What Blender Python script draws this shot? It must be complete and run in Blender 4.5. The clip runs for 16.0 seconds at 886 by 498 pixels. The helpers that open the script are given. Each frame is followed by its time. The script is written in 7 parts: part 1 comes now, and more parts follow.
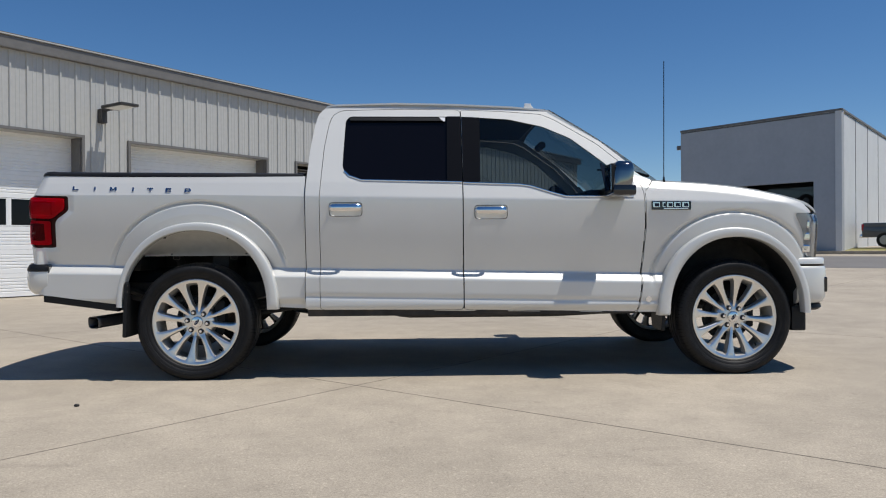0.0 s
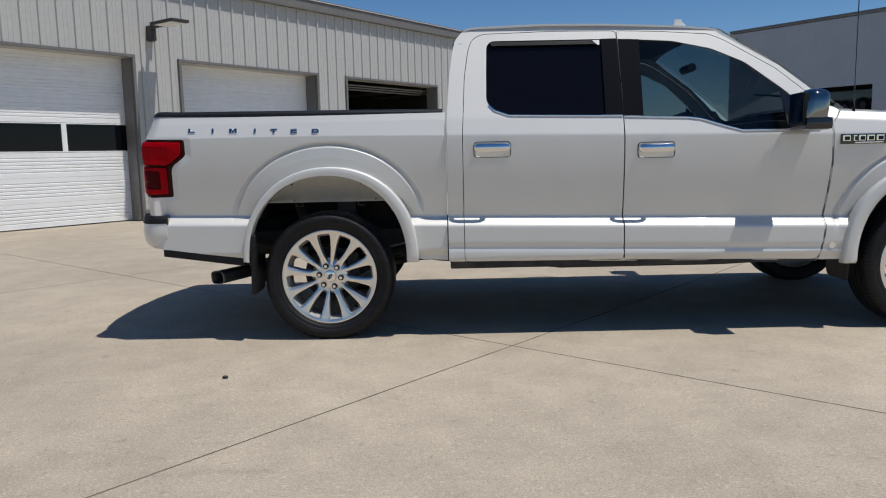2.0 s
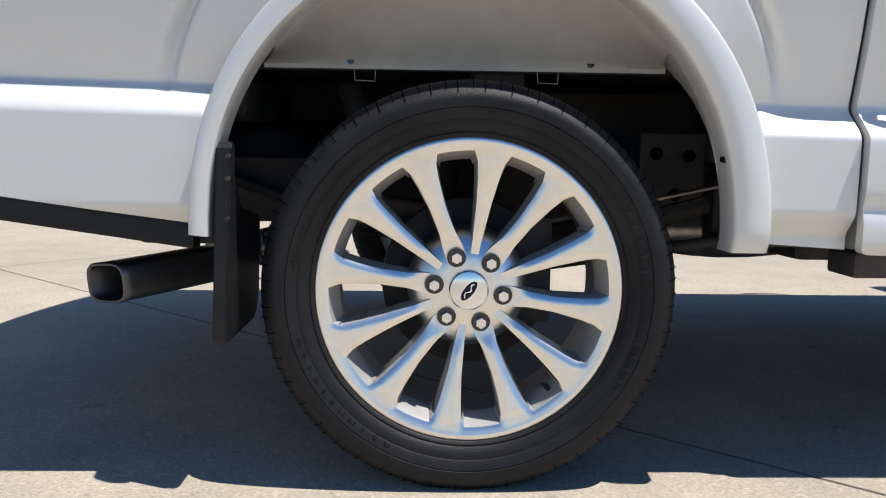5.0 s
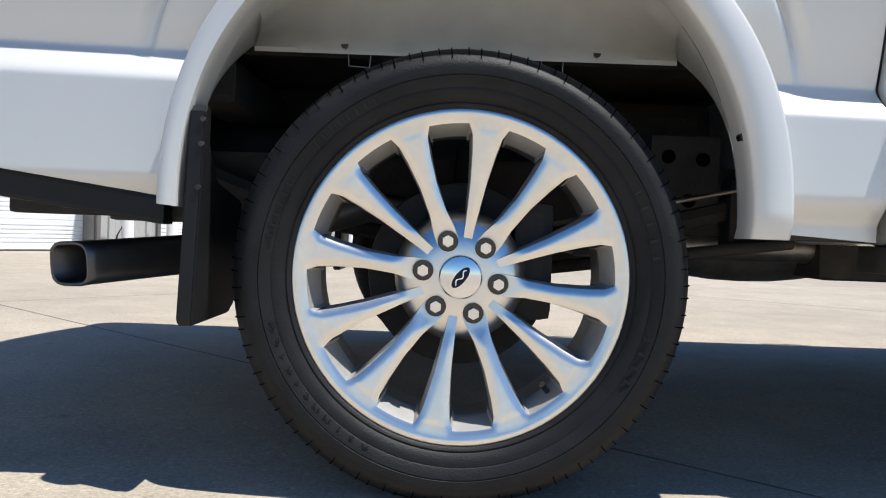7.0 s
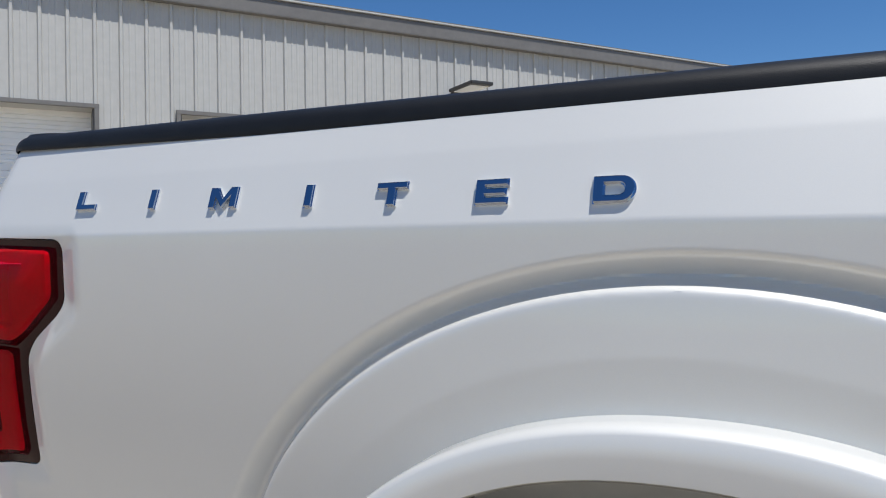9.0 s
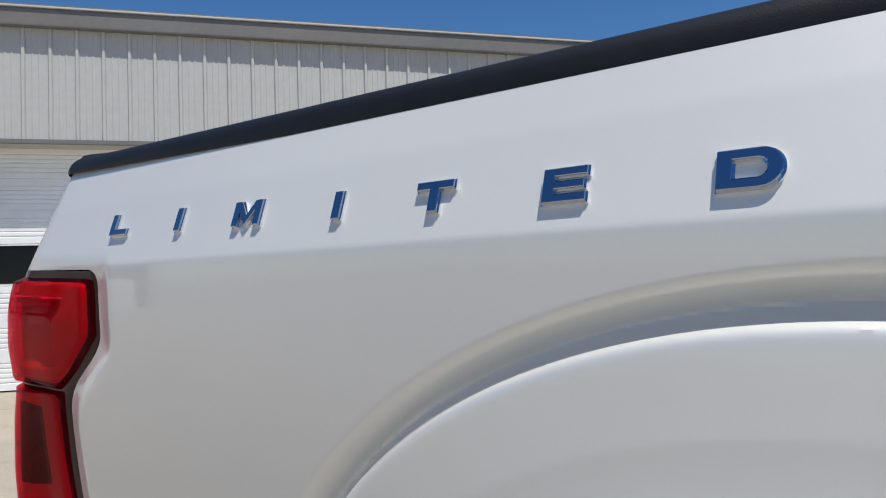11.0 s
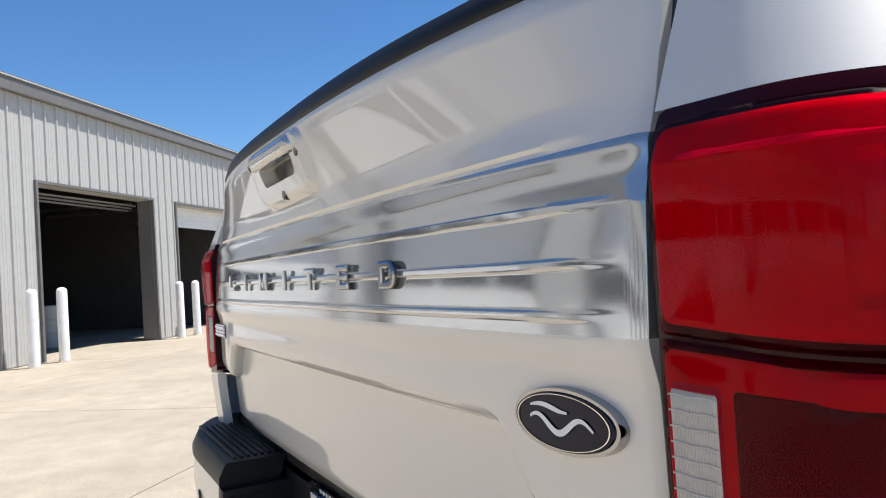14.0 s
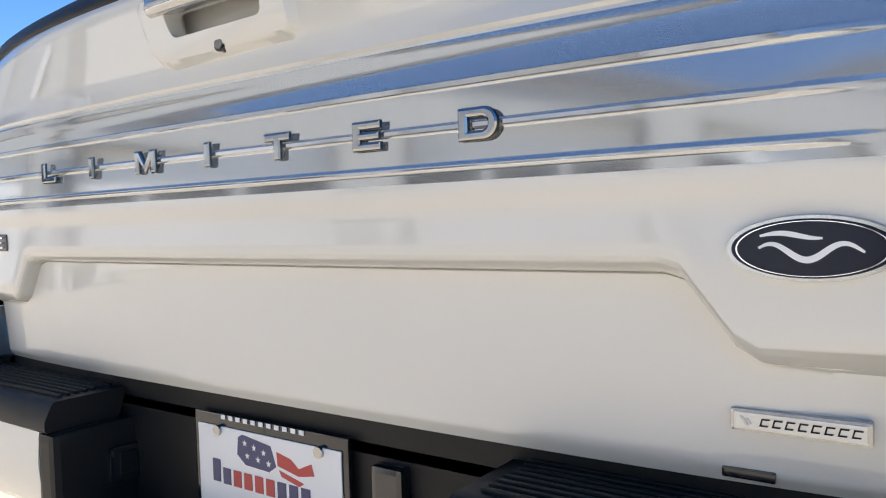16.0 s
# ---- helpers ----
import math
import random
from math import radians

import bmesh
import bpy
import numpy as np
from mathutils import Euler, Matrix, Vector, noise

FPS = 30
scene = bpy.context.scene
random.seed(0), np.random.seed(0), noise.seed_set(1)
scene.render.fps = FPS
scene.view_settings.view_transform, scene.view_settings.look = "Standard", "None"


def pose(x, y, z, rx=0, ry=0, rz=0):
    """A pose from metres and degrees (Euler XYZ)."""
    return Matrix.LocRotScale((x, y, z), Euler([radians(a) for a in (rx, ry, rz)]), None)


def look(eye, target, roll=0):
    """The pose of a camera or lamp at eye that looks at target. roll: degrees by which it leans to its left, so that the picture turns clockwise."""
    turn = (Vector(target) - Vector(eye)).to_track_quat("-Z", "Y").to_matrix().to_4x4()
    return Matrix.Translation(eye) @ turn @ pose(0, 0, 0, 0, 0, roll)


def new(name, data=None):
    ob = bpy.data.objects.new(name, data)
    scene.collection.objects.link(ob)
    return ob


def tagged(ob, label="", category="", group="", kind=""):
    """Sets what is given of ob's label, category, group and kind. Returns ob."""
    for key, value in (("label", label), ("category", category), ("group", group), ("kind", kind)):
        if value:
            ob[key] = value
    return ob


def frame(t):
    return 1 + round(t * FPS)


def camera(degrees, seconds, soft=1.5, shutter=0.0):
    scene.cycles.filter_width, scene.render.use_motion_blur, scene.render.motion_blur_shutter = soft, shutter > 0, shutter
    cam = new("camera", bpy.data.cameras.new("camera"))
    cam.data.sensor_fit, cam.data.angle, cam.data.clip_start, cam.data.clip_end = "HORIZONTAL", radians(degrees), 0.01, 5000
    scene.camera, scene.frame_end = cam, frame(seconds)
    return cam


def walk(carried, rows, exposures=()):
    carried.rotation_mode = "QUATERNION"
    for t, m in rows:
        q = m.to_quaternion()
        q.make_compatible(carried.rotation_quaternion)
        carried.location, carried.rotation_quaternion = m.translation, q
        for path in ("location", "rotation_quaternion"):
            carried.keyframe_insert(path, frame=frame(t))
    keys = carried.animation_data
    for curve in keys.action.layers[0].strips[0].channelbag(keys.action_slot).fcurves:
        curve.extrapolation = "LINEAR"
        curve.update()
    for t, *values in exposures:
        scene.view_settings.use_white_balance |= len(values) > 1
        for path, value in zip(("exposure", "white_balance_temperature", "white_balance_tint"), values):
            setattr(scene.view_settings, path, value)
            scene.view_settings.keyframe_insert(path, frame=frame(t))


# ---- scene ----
cam = camera(61.5, 16.0, soft=1.1)
PATH = [
    (0, (1.526, -5.06, 0.892), (1.584, -3.061, 0.885), -0.4),
    (0.5, (1.462, -5.059, 0.942), (1.518, -3.06, 0.899), -0.5),
    (1, (1.243, -5.05, 1.062), (1.286, -3.053, 0.956), -0.6),
    (1.5, (1.001, -4.884, 1.095), (1.021, -2.892, 0.917), -0.9),
    (2, (0.737, -4.524, 1.12), (0.723, -2.539, 0.87), -1.3),
    (2.5, (0.512, -4.052, 1.116), (0.459, -2.076, 0.815), -1.8),
    (3, (0.328, -3.529, 1.098), (0.253, -1.557, 0.769), -2.0),
    (3.2, (0.248, -3.316, 1.073), (0.168, -1.346, 0.737), -2.1),
    (5.3, (-0.094, -1.252, 0.546), (0.003, 0.737, 0.35), 1.4),
    (5.5, (-0.09, -1.224, 0.482), (0.03, 0.766, 0.322), 1.7),
    (6, (-0.069, -1.208, 0.422), (0.055, 0.784, 0.289), 1.9),
    (6.5, (-0.054, -1.228, 0.421), (0.041, 0.766, 0.3), 1.9),
    (7, (-0.038, -1.271, 0.469), (-0.03, 0.728, 0.423), 2.0),
    (7.5, (-0.079, -1.256, 0.768), (-0.157, 0.742, 0.743), 2.9),
    (8, (0.088, -1.124, 1.102), (-0.401, 0.812, 0.989), -0.6),
    (8.5, (0.113, -0.898, 1.226), (-0.599, 0.97, 1.175), -1.1),
    (11, (0.077, -0.464, 1.22), (-1.135, 1.125, 1.302), -1.9),
    (11.5, (-0.116, -0.598, 1.214), (-1.25, 1.049, 1.269), -1.8),
    (12, (-0.425, -0.72, 1.193), (-1.4, 1.026, 1.197), -1.6),
    (12.5, (-0.76, -0.679, 1.205), (-1.393, 1.218, 1.192), -2.1),
    (13, (-1.037, -0.604, 1.206), (-1.109, 1.395, 1.208), -2.1),
    (13.5, (-1.287, -0.474, 1.204), (-0.797, 1.465, 1.206), -5.2),
    (14, (-1.492, -0.194, 1.159), (-0.562, 1.576, 1.212), -3.6),
    (14.5, (-1.62, -0.05, 1.082), (-0.403, 1.534, 1.169), -2.3),
    (15, (-1.723, 0.016, 1.044), (-0.316, 1.435, 1.095), -2.0),
    (15.5, (-1.757, 0.07, 1.033), (-0.227, 1.359, 1.034), -1.6),
    (16, (-1.785, 0.198, 1.062), (-0.157, 1.356, 0.979), -1.7),
]
EXPOSURES = [(0, -0.15, 6600, 10), (1.5, -0.17, 6630, 10), (2.3, -0.26, 6680, 10), (3.2, -0.27, 6700, 10), (5.3, 0.5, 6500, 10), (7.0, 0.5, 6450, 10), (7.5, 0.42, 6450, 10), (8.0, 0.2, 6450, 10), (12.0, 0.06, 6600, 10), (13.0, 0.0, 6650, 10), (13.6, 0.27, 6700, 10), (14.0, 0.65, 6720, 10), (14.5, 0.95, 6720, 10), (16.0, 1.09, 6610, 10)]
walk(cam, [(t, look(eye, target, roll)) for t, eye, target, roll in PATH], EXPOSURES)

# ---- light ----
SUN_WAY = Vector((0.37, -0.132, 1.0)).normalized()
sun_data = bpy.data.lights.new("sun", "SUN")
sun_data.energy, sun_data.angle, sun_data.color = 4.75, radians(0.55), (1.0, 0.975, 0.935)
sun = new("sun", sun_data)
sun.matrix_world = Matrix.Translation((0, 0, 30)) @ (-SUN_WAY).to_track_quat("-Z", "Y").to_matrix().to_4x4()
world = bpy.data.worlds.new("sky")
scene.world = world
world.use_nodes = True
wn = world.node_tree.nodes
sky = wn.new("ShaderNodeTexSky")
sky.sky_type, sky.sun_disc = "NISHITA", False
sky.sun_elevation = math.asin(SUN_WAY.z)
sky.sun_rotation = math.atan2(SUN_WAY.x, SUN_WAY.y)
sky.altitude, sky.air_density, sky.dust_density, sky.ozone_density = 300, 0.85, 0.05, 4.0
wn["Background"].inputs["Strength"].default_value = 0.102
deep = wn.new("ShaderNodeHueSaturation")
deep.inputs["Saturation"].default_value = 1.22
deep.inputs["Hue"].default_value = 0.502
world.node_tree.links.new(sky.outputs[0], deep.inputs["Color"])
world.node_tree.links.new(deep.outputs[0], wn["Background"].inputs["Color"])


# ---- materials ----
def mat(name, color, rough=0.5, metal=0.0, coat=0.0, noise_amt=0.0, noise_scale=8.0, bump=0.0, bump_scale=60.0, spec=0.5, big=0.0, big_scale=0.7, tint=None, sheen_rough=0.0, space="Object", coat_rough=0.03, coat_ior=1.5):
    """A principled material with variation at two scales, in metres."""
    m = bpy.data.materials.new(name)
    m.use_nodes = True
    nt = m.node_tree
    b = nt.nodes["Principled BSDF"]
    b.inputs["Base Color"].default_value = (*color, 1)
    b.inputs["Roughness"].default_value = rough
    b.inputs["Metallic"].default_value = metal
    b.inputs["Coat Weight"].default_value = coat
    b.inputs["Coat Roughness"].default_value = coat_rough
    b.inputs["Coat IOR"].default_value = coat_ior
    b.inputs["Specular IOR Level"].default_value = spec
    tc = nt.nodes.new("ShaderNodeTexCoord")
    src = tc.outputs[space]
    if noise_amt or big:
        fine = nt.nodes.new("ShaderNodeTexNoise")
        fine.inputs["Scale"].default_value, fine.inputs["Detail"].default_value = noise_scale, 8
        wide = nt.nodes.new("ShaderNodeTexNoise")
        wide.inputs["Scale"].default_value, wide.inputs["Detail"].default_value = big_scale, 5
        nt.links.new(src, fine.inputs["Vector"])
        nt.links.new(src, wide.inputs["Vector"])
        f1 = nt.nodes.new("ShaderNodeMapRange")
        f1.inputs[1].default_value, f1.inputs[2].default_value = 0.3, 0.7
        f1.inputs[3].default_value, f1.inputs[4].default_value = 1 - noise_amt, 1 + noise_amt
        f2 = nt.nodes.new("ShaderNodeMapRange")
        f2.inputs[1].default_value, f2.inputs[2].default_value = 0.3, 0.7
        f2.inputs[3].default_value, f2.inputs[4].default_value = 1 - big, 1 + big
        nt.links.new(fine.outputs["Fac"], f1.inputs[0])
        nt.links.new(wide.outputs["Fac"], f2.inputs[0])
        mul = nt.nodes.new("ShaderNodeMath")
        mul.operation = "MULTIPLY"
        nt.links.new(f1.outputs[0], mul.inputs[0])
        nt.links.new(f2.outputs[0], mul.inputs[1])
        col = nt.nodes.new("ShaderNodeVectorMath")
        col.operation = "SCALE"
        col.inputs[0].default_value = color
        nt.links.new(mul.outputs[0], col.inputs["Scale"])
        out = col.outputs[0]
        if tint:
            mix = nt.nodes.new("ShaderNodeMix")
            mix.data_type = "RGBA"
            mix.inputs["B"].default_value = (*tint, 1)
            f3 = nt.nodes.new("ShaderNodeMapRange")
            f3.inputs[1].default_value, f3.inputs[2].default_value, f3.inputs[4].default_value = 0.5, 0.75, 0.6
            nt.links.new(wide.outputs["Fac"], f3.inputs[0])
            nt.links.new(f3.outputs[0], mix.inputs["Factor"])
            nt.links.new(out, mix.inputs["A"])
            out = mix.outputs["Result"]
        nt.links.new(out, b.inputs["Base Color"])
        if sheen_rough:
            f4 = nt.nodes.new("ShaderNodeMapRange")
            f4.inputs[3].default_value, f4.inputs[4].default_value = rough - sheen_rough, rough + sheen_rough
            nt.links.new(wide.outputs["Fac"], f4.inputs[0])
            nt.links.new(f4.outputs[0], b.inputs["Roughness"])
    if bump:
        bn = nt.nodes.new("ShaderNodeTexNoise")
        bn.inputs["Scale"].default_value, bn.inputs["Detail"].default_value = bump_scale, 6
        nt.links.new(src, bn.inputs["Vector"])
        bp = nt.nodes.new("ShaderNodeBump")
        bp.inputs["Strength"].default_value, bp.inputs["Distance"].default_value = bump, 0.004
        nt.links.new(bn.outputs["Fac"], bp.inputs["Height"])
        nt.links.new(bp.outputs["Normal"], b.inputs["Normal"])
    return m


PAINT = mat("white pearl paint", (0.675, 0.668, 0.63), 0.50, 0.20, 1.0, noise_amt=0.012, noise_scale=900, big=0.015, big_scale=3, coat_ior=1.62)
PAINT_IN = mat("white undercoat", (0.62, 0.61, 0.57), 0.5, noise_amt=0.06, noise_scale=14, big=0.06, big_scale=3, bump=0.1)
# chrome coloured dark to stand for the trees and ground it would mirror
MIRRORCAP = mat("dark mirror chrome", (0.24, 0.245, 0.25), 0.05, 1.0, noise_amt=0.02, big=0.02)
SATIN = mat("satin applique", (0.57, 0.575, 0.57), 0.085, 0.76, 0.0, noise_amt=0.01, noise_scale=300, big=0.02)
LETTERCHROME = mat("grey letter chrome", (0.42, 0.425, 0.43), 0.10, 1.0, noise_amt=0.02, noise_scale=30, big=0.02)
DARKCHROME = mat("blue-dark chrome", (0.36, 0.40, 0.47), 0.07, 1.0, noise_amt=0.02, noise_scale=30, big=0.02)
CHROME = mat("chrome", (0.82, 0.83, 0.85), 0.06, 1.0, noise_amt=0.02, noise_scale=30, big=0.02)
HANDLECHROME = mat("soft bright chrome", (0.78, 0.78, 0.79), 0.11, 1.0, noise_amt=0.02, big=0.02)
ALLOY = mat("machined alloy", (0.79, 0.765, 0.725), 0.31, 1.0, 0.05, noise_amt=0.03, noise_scale=60, big=0.05, big_scale=6, bump=0.008, bump_scale=400)
ALLOY_IN = mat("painted alloy pocket", (0.40, 0.388, 0.365), 0.48, 0.40, 0.1, noise_amt=0.06, noise_scale=50, big=0.05, big_scale=6)
RUBBER = mat("tyre rubber", (0.009, 0.009, 0.0095), 0.55, spec=0.26, noise_amt=0.2, noise_scale=30, big=0.15, big_scale=5, bump=0.25, bump_scale=300, tint=(0.022, 0.021, 0.020))
OLDRUBBER = mat("sun-dulled rubber", (0.022, 0.022, 0.023), 0.62, spec=0.4, noise_amt=0.2, noise_scale=18, big=0.2, big_scale=5, bump=0.2, bump_scale=200, tint=(0.040, 0.038, 0.035))
PLASTIC = mat("black textured plastic", (0.010, 0.0105, 0.0115), 0.46, spec=0.28, noise_amt=0.12, noise_scale=40, big=0.1, big_scale=4, bump=0.12, bump_scale=700)
GLOSSBLACK = mat("gloss black", (0.012, 0.012, 0.014), 0.08, 0.0, 0.5, noise_amt=0.02, big=0.02)
UNDER = mat("underbody black", (0.030, 0.027, 0.025), 0.75, noise_amt=0.3, noise_scale=20, big=0.3, big_scale=4, tint=(0.085, 0.064, 0.046), bump=0.3, bump_scale=80)
STEEL = mat("worn steel", (0.28, 0.26, 0.24), 0.42, 0.9, noise_amt=0.2, noise_scale=30, big=0.2, big_scale=6, tint=(0.16, 0.10, 0.06))
EXHAUST = mat("dark exhaust tip", (0.10, 0.10, 0.105), 0.34, 0.85, noise_amt=0.1, noise_scale=40, big=0.1, big_scale=7)


def clear_lens(name, color, ior=1.45):
    """Tinted clear plastic: light passes, the surface shines."""
    m = bpy.data.materials.new(name)
    m.use_nodes = True
    nt = m.node_tree
    nt.nodes.remove(nt.nodes["Principled BSDF"])
    thru = nt.nodes.new("ShaderNodeBsdfTransparent")
    thru.inputs["Color"].default_value = (*color, 1)
    shine = nt.nodes.new("ShaderNodeBsdfGlossy")
    shine.inputs["Roughness"].default_value, shine.inputs["Color"].default_value = 0.04, (0.8, 0.8, 0.8, 1)
    fr = nt.nodes.new("ShaderNodeFresnel")
    fr.inputs["IOR"].default_value = ior
    mix = nt.nodes.new("ShaderNodeMixShader")
    weak = nt.nodes.new("ShaderNodeMath")
    weak.operation = "MULTIPLY"
    weak.inputs[1].default_value = 0.4
    nt.links.new(fr.outputs[0], weak.inputs[0])
    nt.links.new(weak.outputs[0], mix.inputs[0])
    nt.links.new(thru.outputs[0], mix.inputs[1])
    nt.links.new(shine.outputs[0], mix.inputs[2])
    nt.links.new(mix.outputs[0], nt.nodes["Material Output"].inputs["Surface"])
    return m


RED = clear_lens("red lens", (0.78, 0.004, 0.13), 1.4)
LAMPRED = mat("red lamp plastic", (0.35, 0.004, 0.008), 0.15, 0.0, 0.4, noise_amt=0.04, big=0.06)
REFLECTOR = mat("lamp reflector", (0.62, 0.11, 0.13), 0.4, 0.0, noise_amt=0.06, noise_scale=120, big=0.12, big_scale=14)
REDDARK = mat("dark red lens edge", (0.022, 0.0006, 0.0016), 0.12, 0.0, 0.0, spec=0.2, noise_amt=0.04, big=0.05)
SMOKE = mat("smoked lens", (0.05, 0.012, 0.012), 0.12, 0.0, 0.3, spec=0.3, noise_amt=0.05, noise_scale=30, big=0.1, big_scale=8)
REVERSE = mat("clear ribbed lens", (0.46, 0.445, 0.42), 0.2, 0.1, 0.6, noise_amt=0.05, noise_scale=60, big=0.05)
NAVY = mat("navy enamel", (0.004, 0.007, 0.022), 0.10, 0.0, 0.0, spec=0.25, noise_amt=0.02, big=0.02)
PILLARBLACK = mat("black pillar film", (0.006, 0.006, 0.007), 0.25, spec=0.15, noise_amt=0.02, big=0.02)
MARKGREY = mat("faint grey print", (0.13, 0.10, 0.105), 0.4, noise_amt=0.03, big=0.03)
# black that stands for the shade inside tread sipes and bracket holes
HOLLOWSHADE = mat("matt black tread groove", (0.003, 0.003, 0.003), 0.95, spec=0.0, noise_amt=0.1, big=0.1)
GLASS_DARK = mat("privacy glass", (0.004, 0.004, 0.006), 0.03, 0.0, 0.0, noise_amt=0.02, big=0.02, spec=0.2)


def concrete():
    """Broom-finished slab concrete: cloudy mottling, fine grain, dark specks and faint drag marks."""
    m = bpy.data.materials.new("light broom-finished concrete")
    m.use_nodes = True
    nt = m.node_tree
    b = nt.nodes["Principled BSDF"]
    b.inputs["Roughness"].default_value = 0.86
    geo = nt.nodes.new("ShaderNodeNewGeometry")

    def noise_tex(scale, detail, rough=0.55, vec=None):
        n = nt.nodes.new("ShaderNodeTexNoise")
        n.inputs["Scale"].default_value, n.inputs["Detail"].default_value, n.inputs["Roughness"].default_value = scale, detail, rough
        nt.links.new(vec or geo.outputs["Position"], n.inputs["Vector"])
        return n.outputs["Fac"]

    def rng_(v, a0, a1, b0, b1):
        r = nt.nodes.new("ShaderNodeMapRange")
        for q, val in zip((1, 2, 3, 4), (a0, a1, b0, b1)):
            r.inputs[q].default_value = val
        nt.links.new(v, r.inputs[0])
        return r.outputs[0]

    def mul(p, q):
        x = nt.nodes.new("ShaderNodeMath")
        x.operation = "MULTIPLY"
        nt.links.new(p, x.inputs[0])
        nt.links.new(q, x.inputs[1])
        return x.outputs[0]

    stretch = nt.nodes.new("ShaderNodeMapping")
    stretch.inputs["Rotation"].default_value = (0, 0, radians(-20))
    stretch.inputs["Scale"].default_value = (0.6, 5.0, 1)
    nt.links.new(geo.outputs["Position"], stretch.inputs["Vector"])
    f = mul(rng_(noise_tex(0.45, 6), 0.3, 0.7, 0.86, 1.12), rng_(noise_tex(3.2, 8, 0.65), 0.3, 0.7, 0.86, 1.10))
    f = mul(f, rng_(noise_tex(110, 5, 0.75), 0.28, 0.72, 0.62, 1.34))
    f = mul(f, rng_(noise_tex(260, 2, 0.6), 0.60, 0.74, 1.0, 0.55))
    f = mul(f, rng_(noise_tex(1.6, 6, 0.6, stretch.outputs[0]), 0.62, 0.74, 1.0, 0.86))
    f = mul(f, rng_(noise_tex(9, 3, 0.5), 0.68, 0.76, 1.0, 0.72))
    f = mul(f, rng_(noise_tex(48, 3, 0.6), 0.56, 0.70, 1.0, 1.26))
    f = mul(f, rng_(noise_tex(30, 4, 0.7), 0.28, 0.44, 0.74, 1.0))
    col = nt.nodes.new("ShaderNodeVectorMath")
    col.operation = "SCALE"
    col.inputs[0].default_value = (0.388, 0.333, 0.258)
    nt.links.new(f, col.inputs["Scale"])
    nt.links.new(col.outputs[0], b.inputs["Base Color"])
    bp = nt.nodes.new("ShaderNodeBump")
    bp.inputs["Strength"].default_value, bp.inputs["Distance"].default_value = 0.35, 0.003
    nt.links.new(noise_tex(130, 5, 0.7), bp.inputs["Height"])
    nt.links.new(bp.outputs["Normal"], b.inputs["Normal"])
    return m


CONCRETE = concrete()
# dirt, plus the shade that the shallow joints lack, put into one colour
JOINT = mat("dirty joint", (0.16, 0.135, 0.105), 0.9, noise_amt=0.2, big=0.2)
ASPHALT = mat("grey asphalt", (0.16, 0.15, 0.14), 0.9, noise_amt=0.15, noise_scale=30, big=0.1, big_scale=0.3, bump=0.4)
GRASS = mat("dry grass", (0.22, 0.19, 0.07), 0.95, noise_amt=0.35, noise_scale=9, big=0.3, big_scale=0.6, tint=(0.10, 0.13, 0.04), bump=0.6, bump_scale=40)
SIDING = mat("light stone grey steel siding", (0.45, 0.445, 0.42), 0.5, 0.0, 0.1, noise_amt=0.04, noise_scale=9, big=0.06, big_scale=0.7, tint=(0.40, 0.39, 0.36))
TRIM = mat("dark bronze trim", (0.155, 0.148, 0.138), 0.5, 0.0, noise_amt=0.08, noise_scale=12, big=0.08)
DOORWHITE = mat("white steel door", (0.82, 0.82, 0.80), 0.45, 0.0, 0.1, noise_amt=0.03, noise_scale=6, big=0.04, big_scale=0.9)
BOLLARDW = mat("white painted steel", (0.84, 0.83, 0.80), 0.5, noise_amt=0.05, noise_scale=10, big=0.06, big_scale=2, tint=(0.7, 0.66, 0.6))
ROOMSHADE = mat("dim workshop wall", (0.070, 0.067, 0.063), 0.8, noise_amt=0.1, big=0.15)
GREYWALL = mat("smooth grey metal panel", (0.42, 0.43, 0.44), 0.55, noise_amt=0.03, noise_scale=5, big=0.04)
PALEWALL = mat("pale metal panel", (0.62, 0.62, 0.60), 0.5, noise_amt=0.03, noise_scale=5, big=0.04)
INTERIOR = mat("dark cabin leather", (0.035, 0.033, 0.032), 0.55, noise_amt=0.1, noise_scale=30, big=0.1, bump=0.2, bump_scale=200)
PLATEWHITE = mat("white plate", (0.82, 0.82, 0.82), 0.35, 0.0, 0.4, noise_amt=0.02, big=0.02)
PLATEBLUE = mat("plate blue", (0.012, 0.022, 0.12), 0.35, 0.0, 0.4, noise_amt=0.05, big=0.03)
PLATERED = mat("plate red", (0.45, 0.015, 0.02), 0.35, 0.0, 0.4, noise_amt=0.05, big=0.03)
DRUMGREY = mat("pale drum plastic", (0.45, 0.45, 0.43), 0.5, noise_amt=0.05, big=0.05)
LAMPSILVER = mat("headlamp silver", (0.74, 0.75, 0.76), 0.22, 0.7, noise_amt=0.05, noise_scale=40, big=0.1, big_scale=12)
LAMPHOUSING = mat("black bronze housing", (0.035, 0.033, 0.031), 0.45, noise_amt=0.08, big=0.08)
LAMPGLASS = mat("lamp diffuser", (0.75, 0.75, 0.72), 0.4, noise_amt=0.03, big=0.02)


